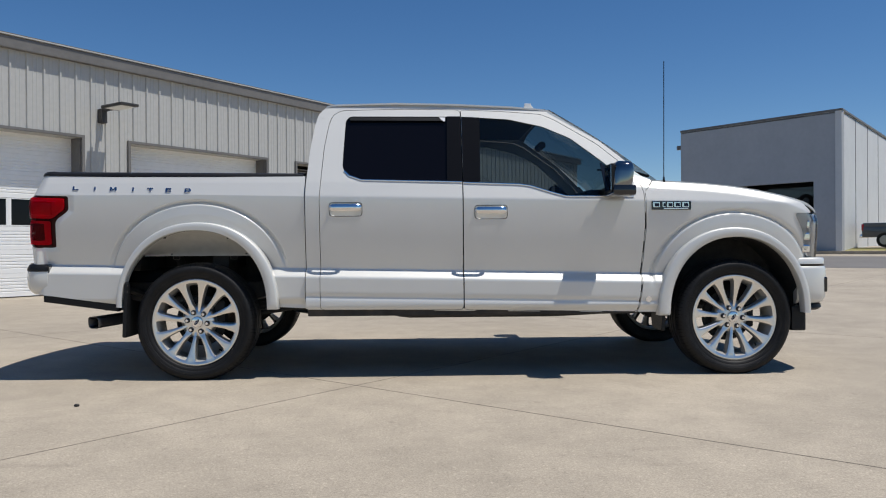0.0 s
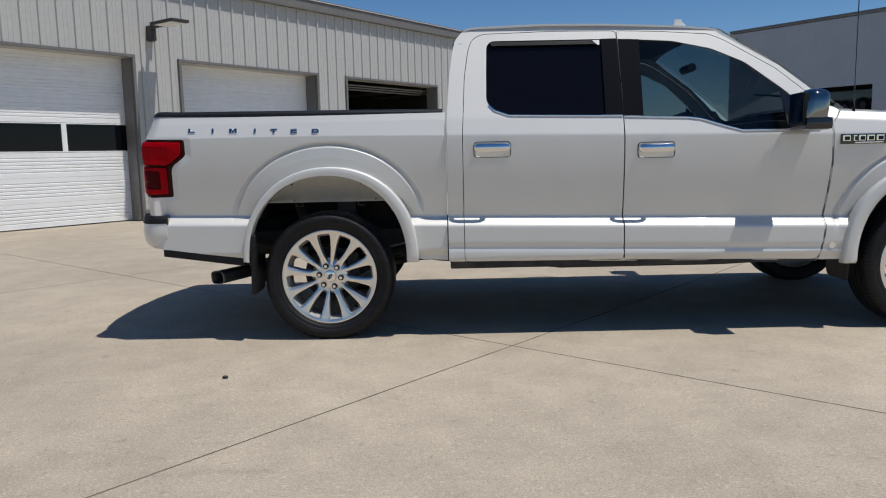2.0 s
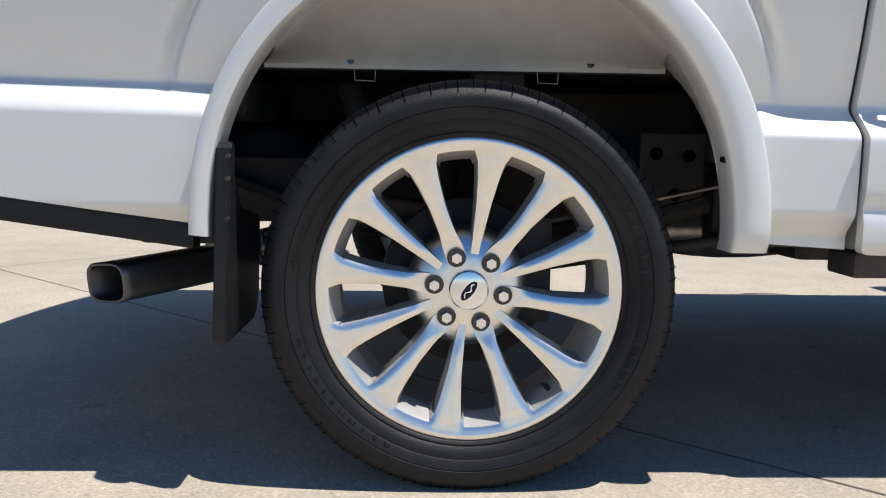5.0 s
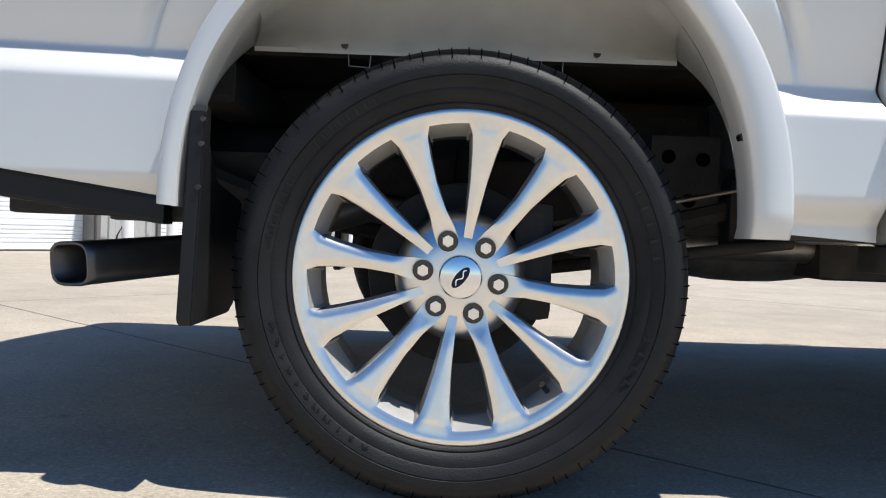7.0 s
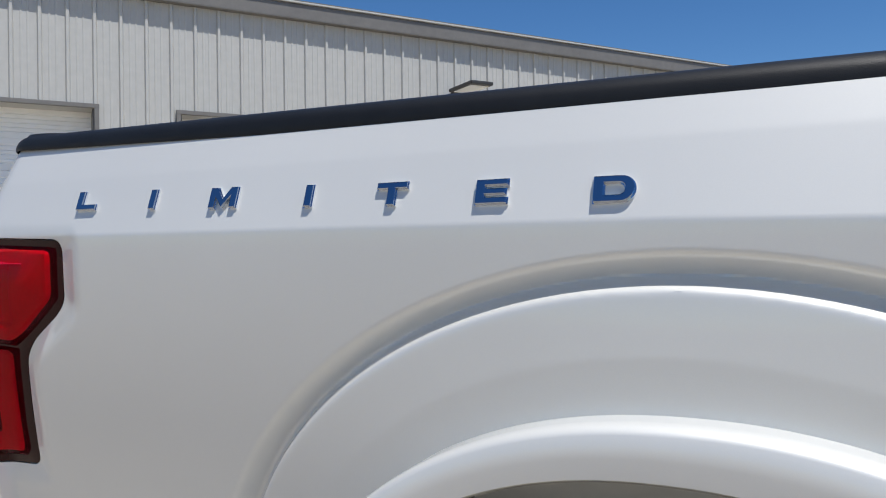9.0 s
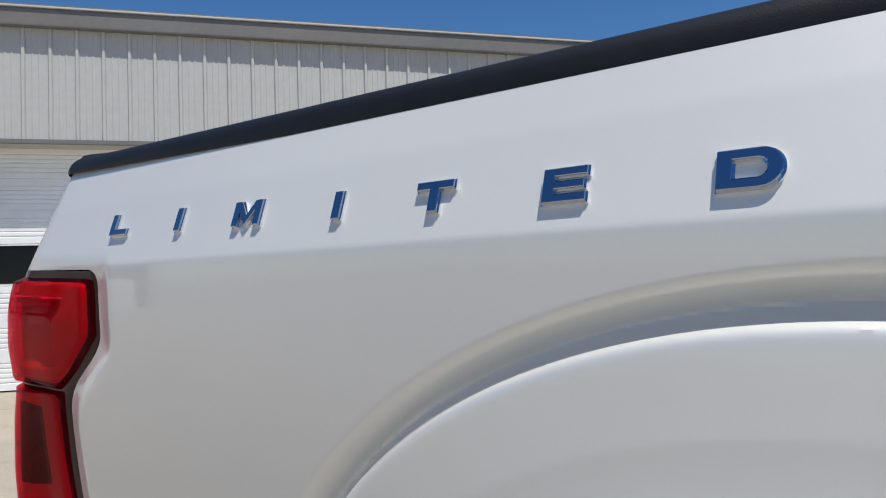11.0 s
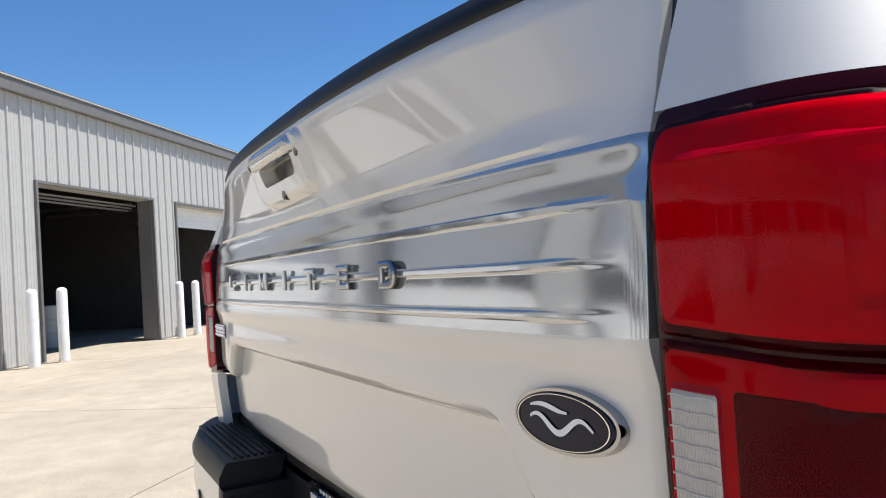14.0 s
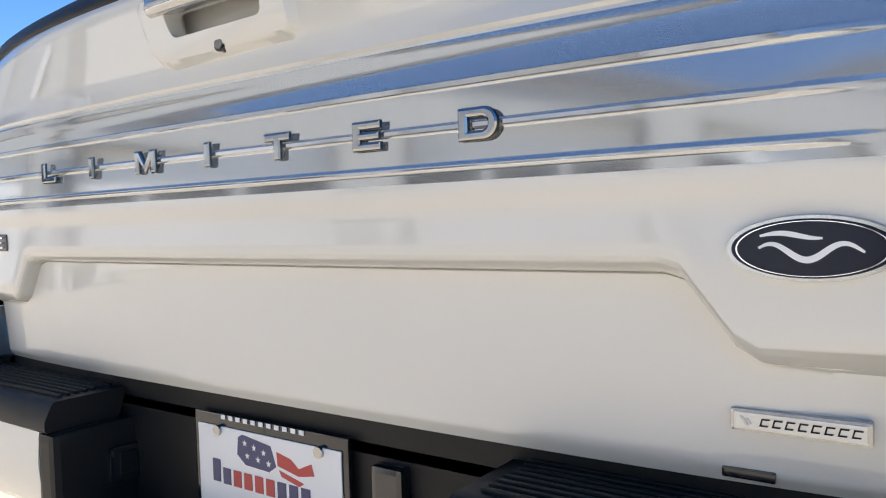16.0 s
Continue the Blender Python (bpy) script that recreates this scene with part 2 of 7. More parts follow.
def glass(name, color, rough=0.0):
    m = bpy.data.materials.new(name)
    m.use_nodes = True
    nt = m.node_tree
    nt.nodes.remove(nt.nodes["Principled BSDF"])
    tr = nt.nodes.new("ShaderNodeBsdfTransparent")
    tr.inputs["Color"].default_value = (*color, 1)
    gl = nt.nodes.new("ShaderNodeBsdfGlossy")
    gl.inputs["Roughness"].default_value = 0.02
    fr = nt.nodes.new("ShaderNodeFresnel")
    fr.inputs["IOR"].default_value = 1.5
    mx = nt.nodes.new("ShaderNodeMixShader")
    nt.links.new(fr.outputs[0], mx.inputs[0])
    nt.links.new(tr.outputs[0], mx.inputs[1])
    nt.links.new(gl.outputs[0], mx.inputs[2])
    nt.links.new(mx.outputs[0], nt.nodes["Material Output"].inputs["Surface"])
    return m


GLASS = glass("tinted window glass", (0.36, 0.41, 0.42))
CLEAR = glass("clear lamp glass", (0.9, 0.9, 0.9))


# ---- mesh helpers ----
def place(name, verts, faces, material, parent=None, label="", smooth=False, sharp=40):
    """A mesh object from points in world metres, under a thing or a part."""
    me = bpy.data.meshes.new(name)
    me.from_pydata([tuple(v) for v in verts], [], faces)
    me.materials.append(material)
    if smooth:
        me.shade_smooth()
        if sharp:
            me.set_sharp_from_angle(angle=radians(sharp))
    me.validate()
    ob = new(name, me)
    if parent:
        ob.parent = parent
        if parent.parent is None:
            ob.location = -parent.location
    if label:
        ob["label"] = label
    return ob


def thing(name, at, label, category, group="", kind=""):
    e = new(name)
    e.location = at
    e.empty_display_size = 0.2
    return tagged(e, label, category, group, kind)


def part(name, bm, material, parent, label="", smooth=False, sharp=40):
    """A bmesh as one mesh object under a thing or a part."""
    bm.normal_update()
    verts = [v.co.copy() for v in bm.verts]
    for i, v in enumerate(bm.verts):
        v.index = i
    faces = [[v.index for v in f.verts] for f in bm.faces]
    bm.free()
    return place(name, verts, faces, material, parent, label, smooth, sharp)


def box(bm, c, s, bevel=0.0, m=None):
    """A bevelled block: centre, sizes."""
    r = bmesh.ops.create_cube(bm, size=1.0, matrix=Matrix.Translation(c) @ Matrix.Diagonal((*s, 1)))
    vs = r["verts"]
    if bevel:
        es = list({e for v in vs for e in v.link_edges})
        g = bmesh.ops.bevel(bm, geom=es, offset=bevel, segments=2, profile=0.7, affect="EDGES")
        vs = list({v for f in g["faces"] for v in f.verts} | {v for v in vs if v.is_valid})
    if m is not None:
        bmesh.ops.transform(bm, matrix=m, verts=vs)
    return vs


def block(name, c, s, material, parent, label="", bevel=0.01, m=None):
    bm = bmesh.new()
    box(bm, c, s, bevel, m)
    return part(name, bm, material, parent, label)


def cyl(bm, a, b, r, r2=None, n=20, caps=True):
    a, b = Vector(a), Vector(b)
    d = b - a
    m = Matrix.Translation((a + b) / 2) @ d.to_track_quat("Z", "Y").to_matrix().to_4x4()
    bmesh.ops.create_cone(bm, cap_ends=caps, segments=n, radius1=r, radius2=r if r2 is None else r2, depth=d.length, matrix=m)


def rod(name, a, b, r, material, parent, label="", n=16, r2=None):
    bm = bmesh.new()
    cyl(bm, a, b, r, r2, n)
    return part(name, bm, material, parent, label, smooth=True)


def lathe(name, profile, centre, material, parent, label="", n=72, axis="y", wob=None):
    """Turn (radius, depth) pairs about an axis through centre; depth runs along the axis."""
    verts, faces = [], []
    k = len(profile)
    for i in range(n):
        a = 2 * math.pi * i / n
        for r, d in profile:
            if axis == "y":
                p = (centre[0] + r * math.cos(a), centre[1] + d, centre[2] + r * math.sin(a))
            else:
                p = (centre[0] + r * math.cos(a), centre[1] + r * math.sin(a), centre[2] + d)
            verts.append(p)
    for i in range(n):
        j = (i + 1) % n
        for q in range(k - 1):
            f = (i * k + q, j * k + q, j * k + q + 1, i * k + q + 1)
            faces.append(f if axis == "y" else f)
    return place(name, verts, faces, material, parent, label, smooth=True)


def word(name, text, material, parent, m, size, depth, spread=1.0, label="", bevel=0.0, shear=0.0, bold=0.0):
    """One built-in-font text as a solid mesh at the pose m (text in its xy plane)."""
    cu = bpy.data.curves.new(name, "FONT")
    cu.body, cu.size, cu.extrude, cu.bevel_depth, cu.shear, cu.offset = text, size, depth, bevel, shear, bold
    cu.align_x, cu.align_y, cu.resolution_u = "CENTER", "CENTER", 4
    tmp = bpy.data.objects.new(name, cu)
    me = bpy.data.meshes.new_from_object(tmp)
    bpy.data.objects.remove(tmp)
    bpy.data.curves.remove(cu)
    verts = [m @ Vector((v.co.x * spread, v.co.y, v.co.z)) for v in me.vertices]
    faces = [tuple(p.vertices) for p in me.polygons]
    bpy.data.meshes.remove(me)
    return place(name, verts, faces, material, parent, label)


def mirrored(name, ob, parent, label=""):
    """The same part on the other side of the truck's middle plane y = 1."""
    me = ob.data.copy()
    n = len(me.vertices)
    co = np.empty(n * 3, dtype=np.float32)
    me.vertices.foreach_get("co", co)
    co = co.reshape(-1, 3)
    co[:, 1] = 2.0 - co[:, 1]
    me.vertices.foreach_set("co", co.ravel())
    me.flip_normals()
    me.update()
    o = new(name, me)
    o.parent = parent
    o.location = ob.location
    if label:
        o["label"] = label
    return o


# ---- ground ----
TURN_SLAB = 49.7
SLAB = 4.7
slab_pose = pose(1.10, -0.25, 0, 0, 0, TURN_SLAB)


def terrain(x, y):
    """Height of the land: level round the truck, rising gently far off to the front."""
    d = max(0.0, (x * 0.60 + y * 0.80) - 34.0)
    return -0.012 + min(0.75, d * 0.05)


gv, gf = [], []
edges_g = [-1500, -400, -150, -90, -60, -40, -28] + list(range(-20, 61, 4)) + [75, 100, 150, 400, 1500]
for gy in edges_g:
    for gx in edges_g:
        gv.append((gx, gy, terrain(gx, gy)))
ng = len(edges_g)
for j in range(ng - 1):
    for i in range(ng - 1):
        gf.append((j * ng + i, j * ng + i + 1, (j + 1) * ng + i + 1, (j + 1) * ng + i))
ground = tagged(place("ground", gv, gf, CONCRETE, smooth=True, sharp=0), "pale tan concrete lot reaching to the horizon", "ground", kind="structure")


# ---- garage building ----
WALL_TURN = 53.6
wall_pose = pose(-7.80, 5.92, 0, 0, 0, WALL_TURN)
PITCH, DOOR_W, DOOR_H, FIRST = 4.68, 3.66, 3.05, 0.94
RIB = 0.3048
EAVE, RECESS = 4.58, 0.33


def W(x, y, z):
    return wall_pose @ Vector((x, y, z))


garage = thing("wall_garage", wall_pose.translation, "long low garage building clad in ribbed light grey steel", "building", kind="structure")
garage.rotation_euler = (0, 0, radians(WALL_TURN))


def under_garage(ob):
    ob.parent = garage
    ob.location = (0, 0, 0)
    return ob


def gplace(name, verts, faces, material, label="", smooth=False):
    ob = place(name, verts, faces, material, None, label, smooth)
    return under_garage(ob)


def gblock(name, c, s, material, label="", bevel=0.006):
    bm = bmesh.new()
    box(bm, c, s, bevel)
    return under_garage(part(name, bm, material, None, label))


RIB_PROF = [(0, 0), (0.03, 0), (0.045, -0.030), (0.075, -0.030), (0.09, 0), (0.150, 0), (0.158, -0.005), (0.172, -0.005), (0.18, 0), (0.225, 0), (0.233, -0.005), (0.247, -0.005), (0.255, 0), (RIB, 0)]


def sheet_mesh(z0, z1, a=0.0, b=RIB):
    """A strip of ribbed siding from a to b of one module, with its main rib and two fine swages."""
    cut = lambda q: (q, float(np.interp(q, [p[0] for p in RIB_PROF], [p[1] for p in RIB_PROF])))
    prof = [cut(a)] + [p for p in RIB_PROF if a + 1e-4 < p[0] < b - 1e-4] + [cut(b)]
    v = [(x, y, z) for z in (z0, z1) for x, y in prof]
    k = len(prof)
    f = [(i, i + 1, k + i + 1, k + i) for i in range(k - 1)]
    me = bpy.data.meshes.new("siding_panel")
    me.from_pydata(v, [], f)
    me.materials.append(SIDING)
    return me


TOP = EAVE + 0.02
FULL, OVER = sheet_mesh(0.02, TOP), sheet_mesh(DOOR_H + 0.05, TOP)
BAYS = range(-5, 4)
x_left = FIRST + BAYS[0] * PITCH - (PITCH - DOOR_W)
x_right = 27.5
RIB_AT = 5.05
openings = [(FIRST + k * PITCH, FIRST + k * PITCH + DOOR_W) for k in BAYS]
for i in range(math.floor((x_left - RIB_AT) / RIB) + 1, math.floor((x_right - RIB_AT) / RIB)):
    xs = RIB_AT + i * RIB
    cuts = [0.0] + sorted(e - xs for o in openings for e in o if 0.002 < e - xs < RIB - 0.002) + [RIB]
    for a, b in zip(cuts, cuts[1:]):
        over = any(o[0] < xs + (a + b) / 2 < o[1] for o in openings)
        whole = b - a > RIB - 0.001
        ob = new("siding_panel", (OVER if over else FULL) if whole else sheet_mesh(DOOR_H + 0.05 if over else 0.02, TOP, a, b))
        under_garage(ob)
        ob.location = (xs, 0, 0)
# backing wall, piers and headers behind the siding
for k in list(BAYS) + [BAYS[-1] + 1]:
    px = FIRST + k * PITCH - (PITCH - DOOR_W)
    wide = PITCH - DOOR_W - 0.01 if k <= BAYS[-1] else x_right - px
    gblock("pier", (px + wide / 2 + 0.005, 0.17, EAVE / 2), (wide, 0.32, EAVE), SIDING, bevel=0)
for k in BAYS:
    gblock("header", (FIRST + k * PITCH + DOOR_W / 2, 0.17, (DOOR_H + EAVE) / 2), (DOOR_W, 0.32, EAVE - DOOR_H), SIDING, bevel=0)
    # opening trim
    fx = FIRST + k * PITCH
    gblock("opening_trim", (fx - 0.02, -0.02, DOOR_H / 2 + 0.02), (0.055, 0.06, DOOR_H + 0.06), TRIM)
    gblock("opening_trim", (fx + DOOR_W + 0.02, -0.02, DOOR_H / 2 + 0.02), (0.055, 0.06, DOOR_H + 0.06), TRIM)
    gblock("opening_trim", (fx + DOOR_W / 2, -0.021, DOOR_H + 0.028), (DOOR_W + 0.1, 0.062, 0.055), TRIM)
    gblock("door_jamb", (fx + 0.012, RECESS / 2, DOOR_H / 2), (0.03, RECESS - 0.02, DOOR_H), TRIM)
    gblock("door_jamb", (fx + DOOR_W - 0.012, RECESS / 2, DOOR_H / 2), (0.03, RECESS - 0.02, DOOR_H), TRIM)
# eave gutter, fascia and roof
gblock("gutter", ((x_left + x_right) / 2, -0.065, EAVE + 0.02), (x_right - x_left + 0.3, 0.12, 0.22), TRIM, bevel=0.02)
gblock("gutter_lip", ((x_left + x_right) / 2, -0.075, EAVE + 0.145), (x_right - x_left + 0.34, 0.15, 0.025), SIDING, bevel=0.008)
gplace("roof", [(x_left - 0.2, -0.14, EAVE + 0.175), (x_right + 0.2, -0.14, EAVE + 0.175), (x_right + 0.2, 14, EAVE + 1.5), (x_left - 0.2, 14, EAVE + 1.5), (x_left - 0.2, -0.14, EAVE + 0.158), (x_right + 0.2, -0.14, EAVE + 0.158), (x_right + 0.2, 14, EAVE + 1.40), (x_left - 0.2, 14, EAVE + 1.40)],
       [(0, 1, 2, 3), (7, 6, 5, 4), (0, 4, 5, 1), (1, 5, 6, 2), (2, 6, 7, 3), (3, 7, 4, 0)], TRIM)
# shell: ends, back and inside
for ex in (x_left, x_right):
    gblock("end_wall", (ex, 7.1, 2.4), (0.15, 13.5, 4.9), SIDING, bevel=0)
# the dimness indoors is put into a near-black wall and ceiling colour
gblock("back_wall", ((x_left + x_right) / 2, 13.9, 2.6), (x_right - x_left, 0.2, 5.2), ROOMSHADE, bevel=0)
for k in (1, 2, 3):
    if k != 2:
        gblock("inner_wall", (FIRST + k * PITCH + (DOOR_W + PITCH) / 2, 7.2, 2.2), (0.12, 13.2, 4.4), ROOMSHADE, bevel=0)
gblock("inner_ceiling", ((x_left + x_right) / 2, 7.2, EAVE - 0.08), (x_right - x_left, 13.4, 0.1), ROOMSHADE, bevel=0)
gblock("side_door", (FIRST + 2 * PITCH + 1.7, 13.72, 1.05), (1.0, 0.06, 2.1), GLOSSBLACK)
gblock("side_door", (FIRST + 3 * PITCH + 2.2, 13.72, 1.05), (1.0, 0.06, 2.1), TRIM)
# bay fittings: rolled-up door's bottom rail, tracks, unlit strip lights, shelf boards
for k in (2, 3):
    fx = FIRST + k * PITCH
    for q in range(3):
        gblock("door_rail", (fx + DOOR_W / 2, RECESS + 0.03 + 0.10 * q, DOOR_H - 0.10 - 0.045 * q), (DOOR_W - 0.1, 0.05, 0.035), TRIM)
    for ex in (0.12, DOOR_W - 0.12):
        gblock("door_track", (fx + ex, 1.9, DOOR_H - 0.05), (0.05, 3.0, 0.06), STEEL)
    for q in range(3):
        gblock("strip_light", (fx + 0.9 + 0.95 * q, 4.5 + 2.4 * q, EAVE - 0.30), (1.3, 0.16, 0.09), DRUMGREY, "unlit fluorescent strip light")
    gblock("wall_shelf", (fx + 0.7, 13.3, 1.6), (1.1, 0.5, 0.05), DRUMGREY)


def sectional_door(k, lift=0.0, drop=1.0):
    """A white sectional door with a row of three panes, closed or lifted."""
    fx = FIRST + k * PITCH - 0.08
    w = DOOR_W + 0.16
    d = thing("door_%d" % (k + 6), W(fx + w / 2, RECESS, 0.02), "white sectional overhead garage door with a row of windows" if lift == 0 else "white sectional overhead door left raised", "garage door", "garage doors", "structure")
    d.rotation_euler = (0, 0, radians(WALL_TURN))

    def dp(name, verts, faces, material, label=""):
        ob = place(name, verts, faces, material, None, label)
        ob.parent = d
        return ob

    bounds = [0.0, 0.43, 0.865, 1.30, 1.825, 2.25, 2.65, DOOR_H]
    for s in range(7):
        z0, z1 = bounds[s] + lift, bounds[s + 1] + lift
        sec = z1 - z0
        if z0 > DOOR_H - 0.05:
            break
        bm = bmesh.new()
        # ribbed face: shallow V grooves pressed in
        prof = [(z0 + 0.001, 0.0)]
        for g in (0.22, 0.36, 0.50, 0.64, 0.78):
            gz = z0 + g * sec
            prof += [(gz - 0.012, 0.0), (gz - 0.004, 0.010), (gz + 0.004, 0.010), (gz + 0.012, 0.0)]
        prof += [(z1 - 0.0015, 0.0)]
        if s == 3:
            zs = [z0 + 0.004, z1 - 0.006]
            xs = [-w / 2, w / 2]
            mull, rail = 0.09, 0.004
            ow = (w - 0.14 - 2 * mull) / 3
            for lo, hi in ((z0 + 0.004, z0 + 0.022), (z1 - 0.022, z1 - 0.006)):
                box(bm, (0, 0.02, (lo + hi) / 2), (w, 0.045, hi - lo))
            xx = -w / 2
            for c in range(4):
                ww = 0.07 if c in (0, 3) else mull
                box(bm, (xx + ww / 2, 0.02, (z0 + z1) / 2), (ww, 0.044, sec - 0.045))
                xx += ww + ow
            ob = part("door_section", bm, DOORWHITE, None)
            ob.parent = d
            xx = -w / 2 + 0.07
            for c in range(3):
                g = bmesh.new()
                box(g, (xx + ow / 2, 0.022, (z0 + z1) / 2), (ow, 0.012, sec - 0.045))
                po = part("pane", g, GLASS_DARK, None, "dark window pane")
                po.parent = d
                xx += ow + mull
            continue
        k2 = len(prof)
        v = [(px, py, pz) for px in (-w / 2, w / 2) for pz, py in prof] + [(px, 0.04, pz) for px in (-w / 2, w / 2) for pz in (prof[0][0], prof[-1][0])]
        f = [(i, k2 + i, k2 + i + 1, i + 1) for i in range(k2 - 1)]
        b0 = 2 * k2
        f += [(0, b0, b0 + 2, k2), (k2 - 1, 2 * k2 - 1, b0 + 3, b0 + 1), (b0, b0 + 1, b0 + 3, b0 + 2)]
        bm.free()
        dp("door_section", v, f, DOORWHITE)
    return d


for k in BAYS:
    if k == 2:
        continue
    sectional_door(k, 0.0 if k != 3 else 2.55)


def bollard(sx):
    at = W(sx, -0.45, 0)
    b = thing("bollard", at, "white painted steel bollard with a rounded cap", "bollard", "bollards by the garage doors")
    prof = [(0.0, 1.25), (0.03, 1.247), (0.06, 1.235), (0.078, 1.21), (0.085, 1.17), (0.085, 0.012), (0.0, 0.012)]
    lathe("post", [(r, z) for r, z in prof][::-1], at, BOLLARDW, b, n=28, axis="z")
    prof = [(0.0, 0.02), (0.10, 0.018), (0.115, 0.0), (0.0, 0.0)]
    lathe("base_collar", prof[::-1], at, CONCRETE, b, n=24, axis="z")
    return b


for k in range(-4, 4):
    for off in (0.17, 0.90):
        bollard(off + 4.66 * k)


def wall_lamp(sx):
    l = thing("wall_lamp", W(sx, 0, 3.55), "dark bronze wall-mounted area light on a short arm", "wall lamp")
    l.rotation_euler = (0, 0, radians(WALL_TURN))

    def lp(name, c, s, material, label="", bevel=0.01):
        bm = bmesh.new()
        box(bm, c, s, bevel)
        ob = part(name, bm, material, None, label)
        ob.parent = l

    lp("wall_box", (0, -0.07, -0.03), (0.13, 0.14, 0.28), LAMPHOUSING, bevel=0.02)
    lp("arm", (0, -0.24, 0.09), (0.07, 0.30, 0.07), LAMPHOUSING)
    lp("head", (0, -0.67, 0.10), (0.37, 0.70, 0.055), LAMPHOUSING, bevel=0.02)
    lp("diffuser", (0, -0.68, 0.069), (0.30, 0.52, 0.012), LAMPGLASS, "frosted diffuser", 0.003)


wall_lamp(5.0)


def office_end():
    """Plain end of the garage: a flat steel canopy over a side door, an electrical box and a louvred unit."""
    c = thing("canopy", W(20.9, -0.6, 2.6), "dark bronze flat steel canopy over the side door", "canopy")
    c.rotation_euler = (0, 0, radians(WALL_TURN))

    def lp(owner, name, cc, ss, material, label="", bevel=0.01):
        bm = bmesh.new()
        box(bm, cc, ss, bevel)
        ob = part(name, bm, material, None, label)
        ob.parent = owner
        return ob

    lp(c, "deck", (0, 0, 0.02), (3.2, 1.14, 0.05), SIDING)
    lp(c, "fascia", (0, -0.595, 0), (3.28, 0.04, 0.24), TRIM)
    for ex in (-1.62, 1.62):
        lp(c, "fascia", (ex, 0.0, 0), (0.04, 1.14, 0.24), TRIM)
        bm = bmesh.new()
        cyl(bm, (ex * 0.9, -0.5, 0.05), (ex * 0.9, 0.56, 0.75), 0.018, n=10)
        ob = part("tie_rod", bm, TRIM, None)
        ob.parent = c
    d = thing("door_side", W(20.25, -0.045, 0.02), "pale grey steel side door in a dark frame", "door", kind="structure")
    d.rotation_euler = (0, 0, radians(WALL_TURN))
    lp(d, "door_leaf", (0, 0, 1.03), (0.92, 0.05, 2.04), DOORWHITE)
    for ex in (-0.50, 0.50):
        lp(d, "door_frame", (ex, -0.005, 1.05), (0.08, 0.07, 2.1), TRIM)
    lp(d, "door_frame", (0, -0.005, 2.14), (1.08, 0.07, 0.08), TRIM)
    lp(d, "door_handle", (0.36, -0.06, 1.0), (0.12, 0.06, 0.03), STEEL)
    e = thing("electrical_box", W(22.75, -0.11, 1.75), "pale grey electrical box on the siding", "electrical box")
    e.rotation_euler = (0, 0, radians(WALL_TURN))
    lp(e, "case", (0, 0, 0), (0.42, 0.15, 0.70), PALEWALL, bevel=0.03)
    lp(e, "window", (0.05, -0.078, 0.05), (0.12, 0.012, 0.16), TRIM)
    a = thing("louvred_unit", W(22.3, -0.14, 0.55), "grey louvred wall air unit near the ground", "air unit")
    a.rotation_euler = (0, 0, radians(WALL_TURN))
    lp(a, "case", (0, 0, 0), (1.05, 0.22, 0.52), DRUMGREY, bevel=0.015)
    for q in range(7):
        lp(a, "louvre", (0, -0.116, -0.19 + 0.063 * q), (0.94, 0.02, 0.028), TRIM, bevel=0.004)


office_end()


def tyre_profile(R, w, rim):
    h = w / 2
    return [(rim, -h * 0.62), (rim + 0.004, -h * 0.72), (rim + 0.018, -h * 0.86), (rim + (R - rim) * 0.45, -h), (R - 0.045, -h * 0.97), (R - 0.022, -h * 0.86), (R - 0.008, -h * 0.70), (R - 0.002, -h * 0.52)]


def spare_tyre(sx, off):
    at = W(sx, -off, 0.0)
    t = thing("tyre", at, "worn black tyre lying flat beside the bollards", "tyre")
    half = tyre_profile(0.42, 0.25, 0.22)
    prof = half + [(0.418, -0.03), (0.41, -0.028), (0.41, -0.018), (0.419, -0.016), (0.419, 0.016), (0.41, 0.018), (0.41, 0.028), (0.418, 0.03)] + [(r, -d) for r, d in reversed(half)] + [(0.232, 0.07), (0.24, 0.0), (0.232, -0.07), half[0]]
    lathe("casing", prof, at + Vector((0, 0, 0.125)), OLDRUBBER, t, n=60, axis="z")
    back = W(sx, 0.0, 0.0) - at
    a0 = math.atan2(back.y, back.x)
    for q in range(9):
        # worn white raised marks on the upper sidewall
        a = a0 + (q - 2.5) * 0.13 + (0.12 if q > 5 else 0)
        bm = bmesh.new()
        box(bm, (0, 0, 0), (0.030, 0.030, 0.003), 0.0, Matrix.Translation(at + Vector((0.338 * math.cos(a), 0.338 * math.sin(a), 0.2505))) @ Matrix.Rotation(a, 4, "Z"))
        part("sidewall_mark", bm, PLATEWHITE, t)
    return t


spare_tyre(0.47, 0.70)
drum_at = W(FIRST + 2 * PITCH + 3.1, 2.2, 0)
drum = thing("drum", drum_at, "pale plastic drum standing inside the open bay", "drum")
lathe("shell", [(0.0, 0.0), (0.28, 0.0), (0.29, 0.02), (0.29, 0.29), (0.30, 0.30), (0.30, 0.32), (0.29, 0.33), (0.29, 0.58), (0.30, 0.59), (0.30, 0.61), (0.29, 0.62), (0.29, 0.88), (0.27, 0.90), (0.0, 0.90)], drum_at, DRUMGREY, drum, n=32, axis="z")
hv_, hf_ = [], []
hose_pts = [W(4.72 + 0.06 * math.sin(t * 9) + 0.20 * (t > 0.5) * (t - 0.5), -0.40 - 0.10 * t, max(0.03, 0.62 * (1 - t) ** 1.5)) for t in np.linspace(0, 1, 30)]
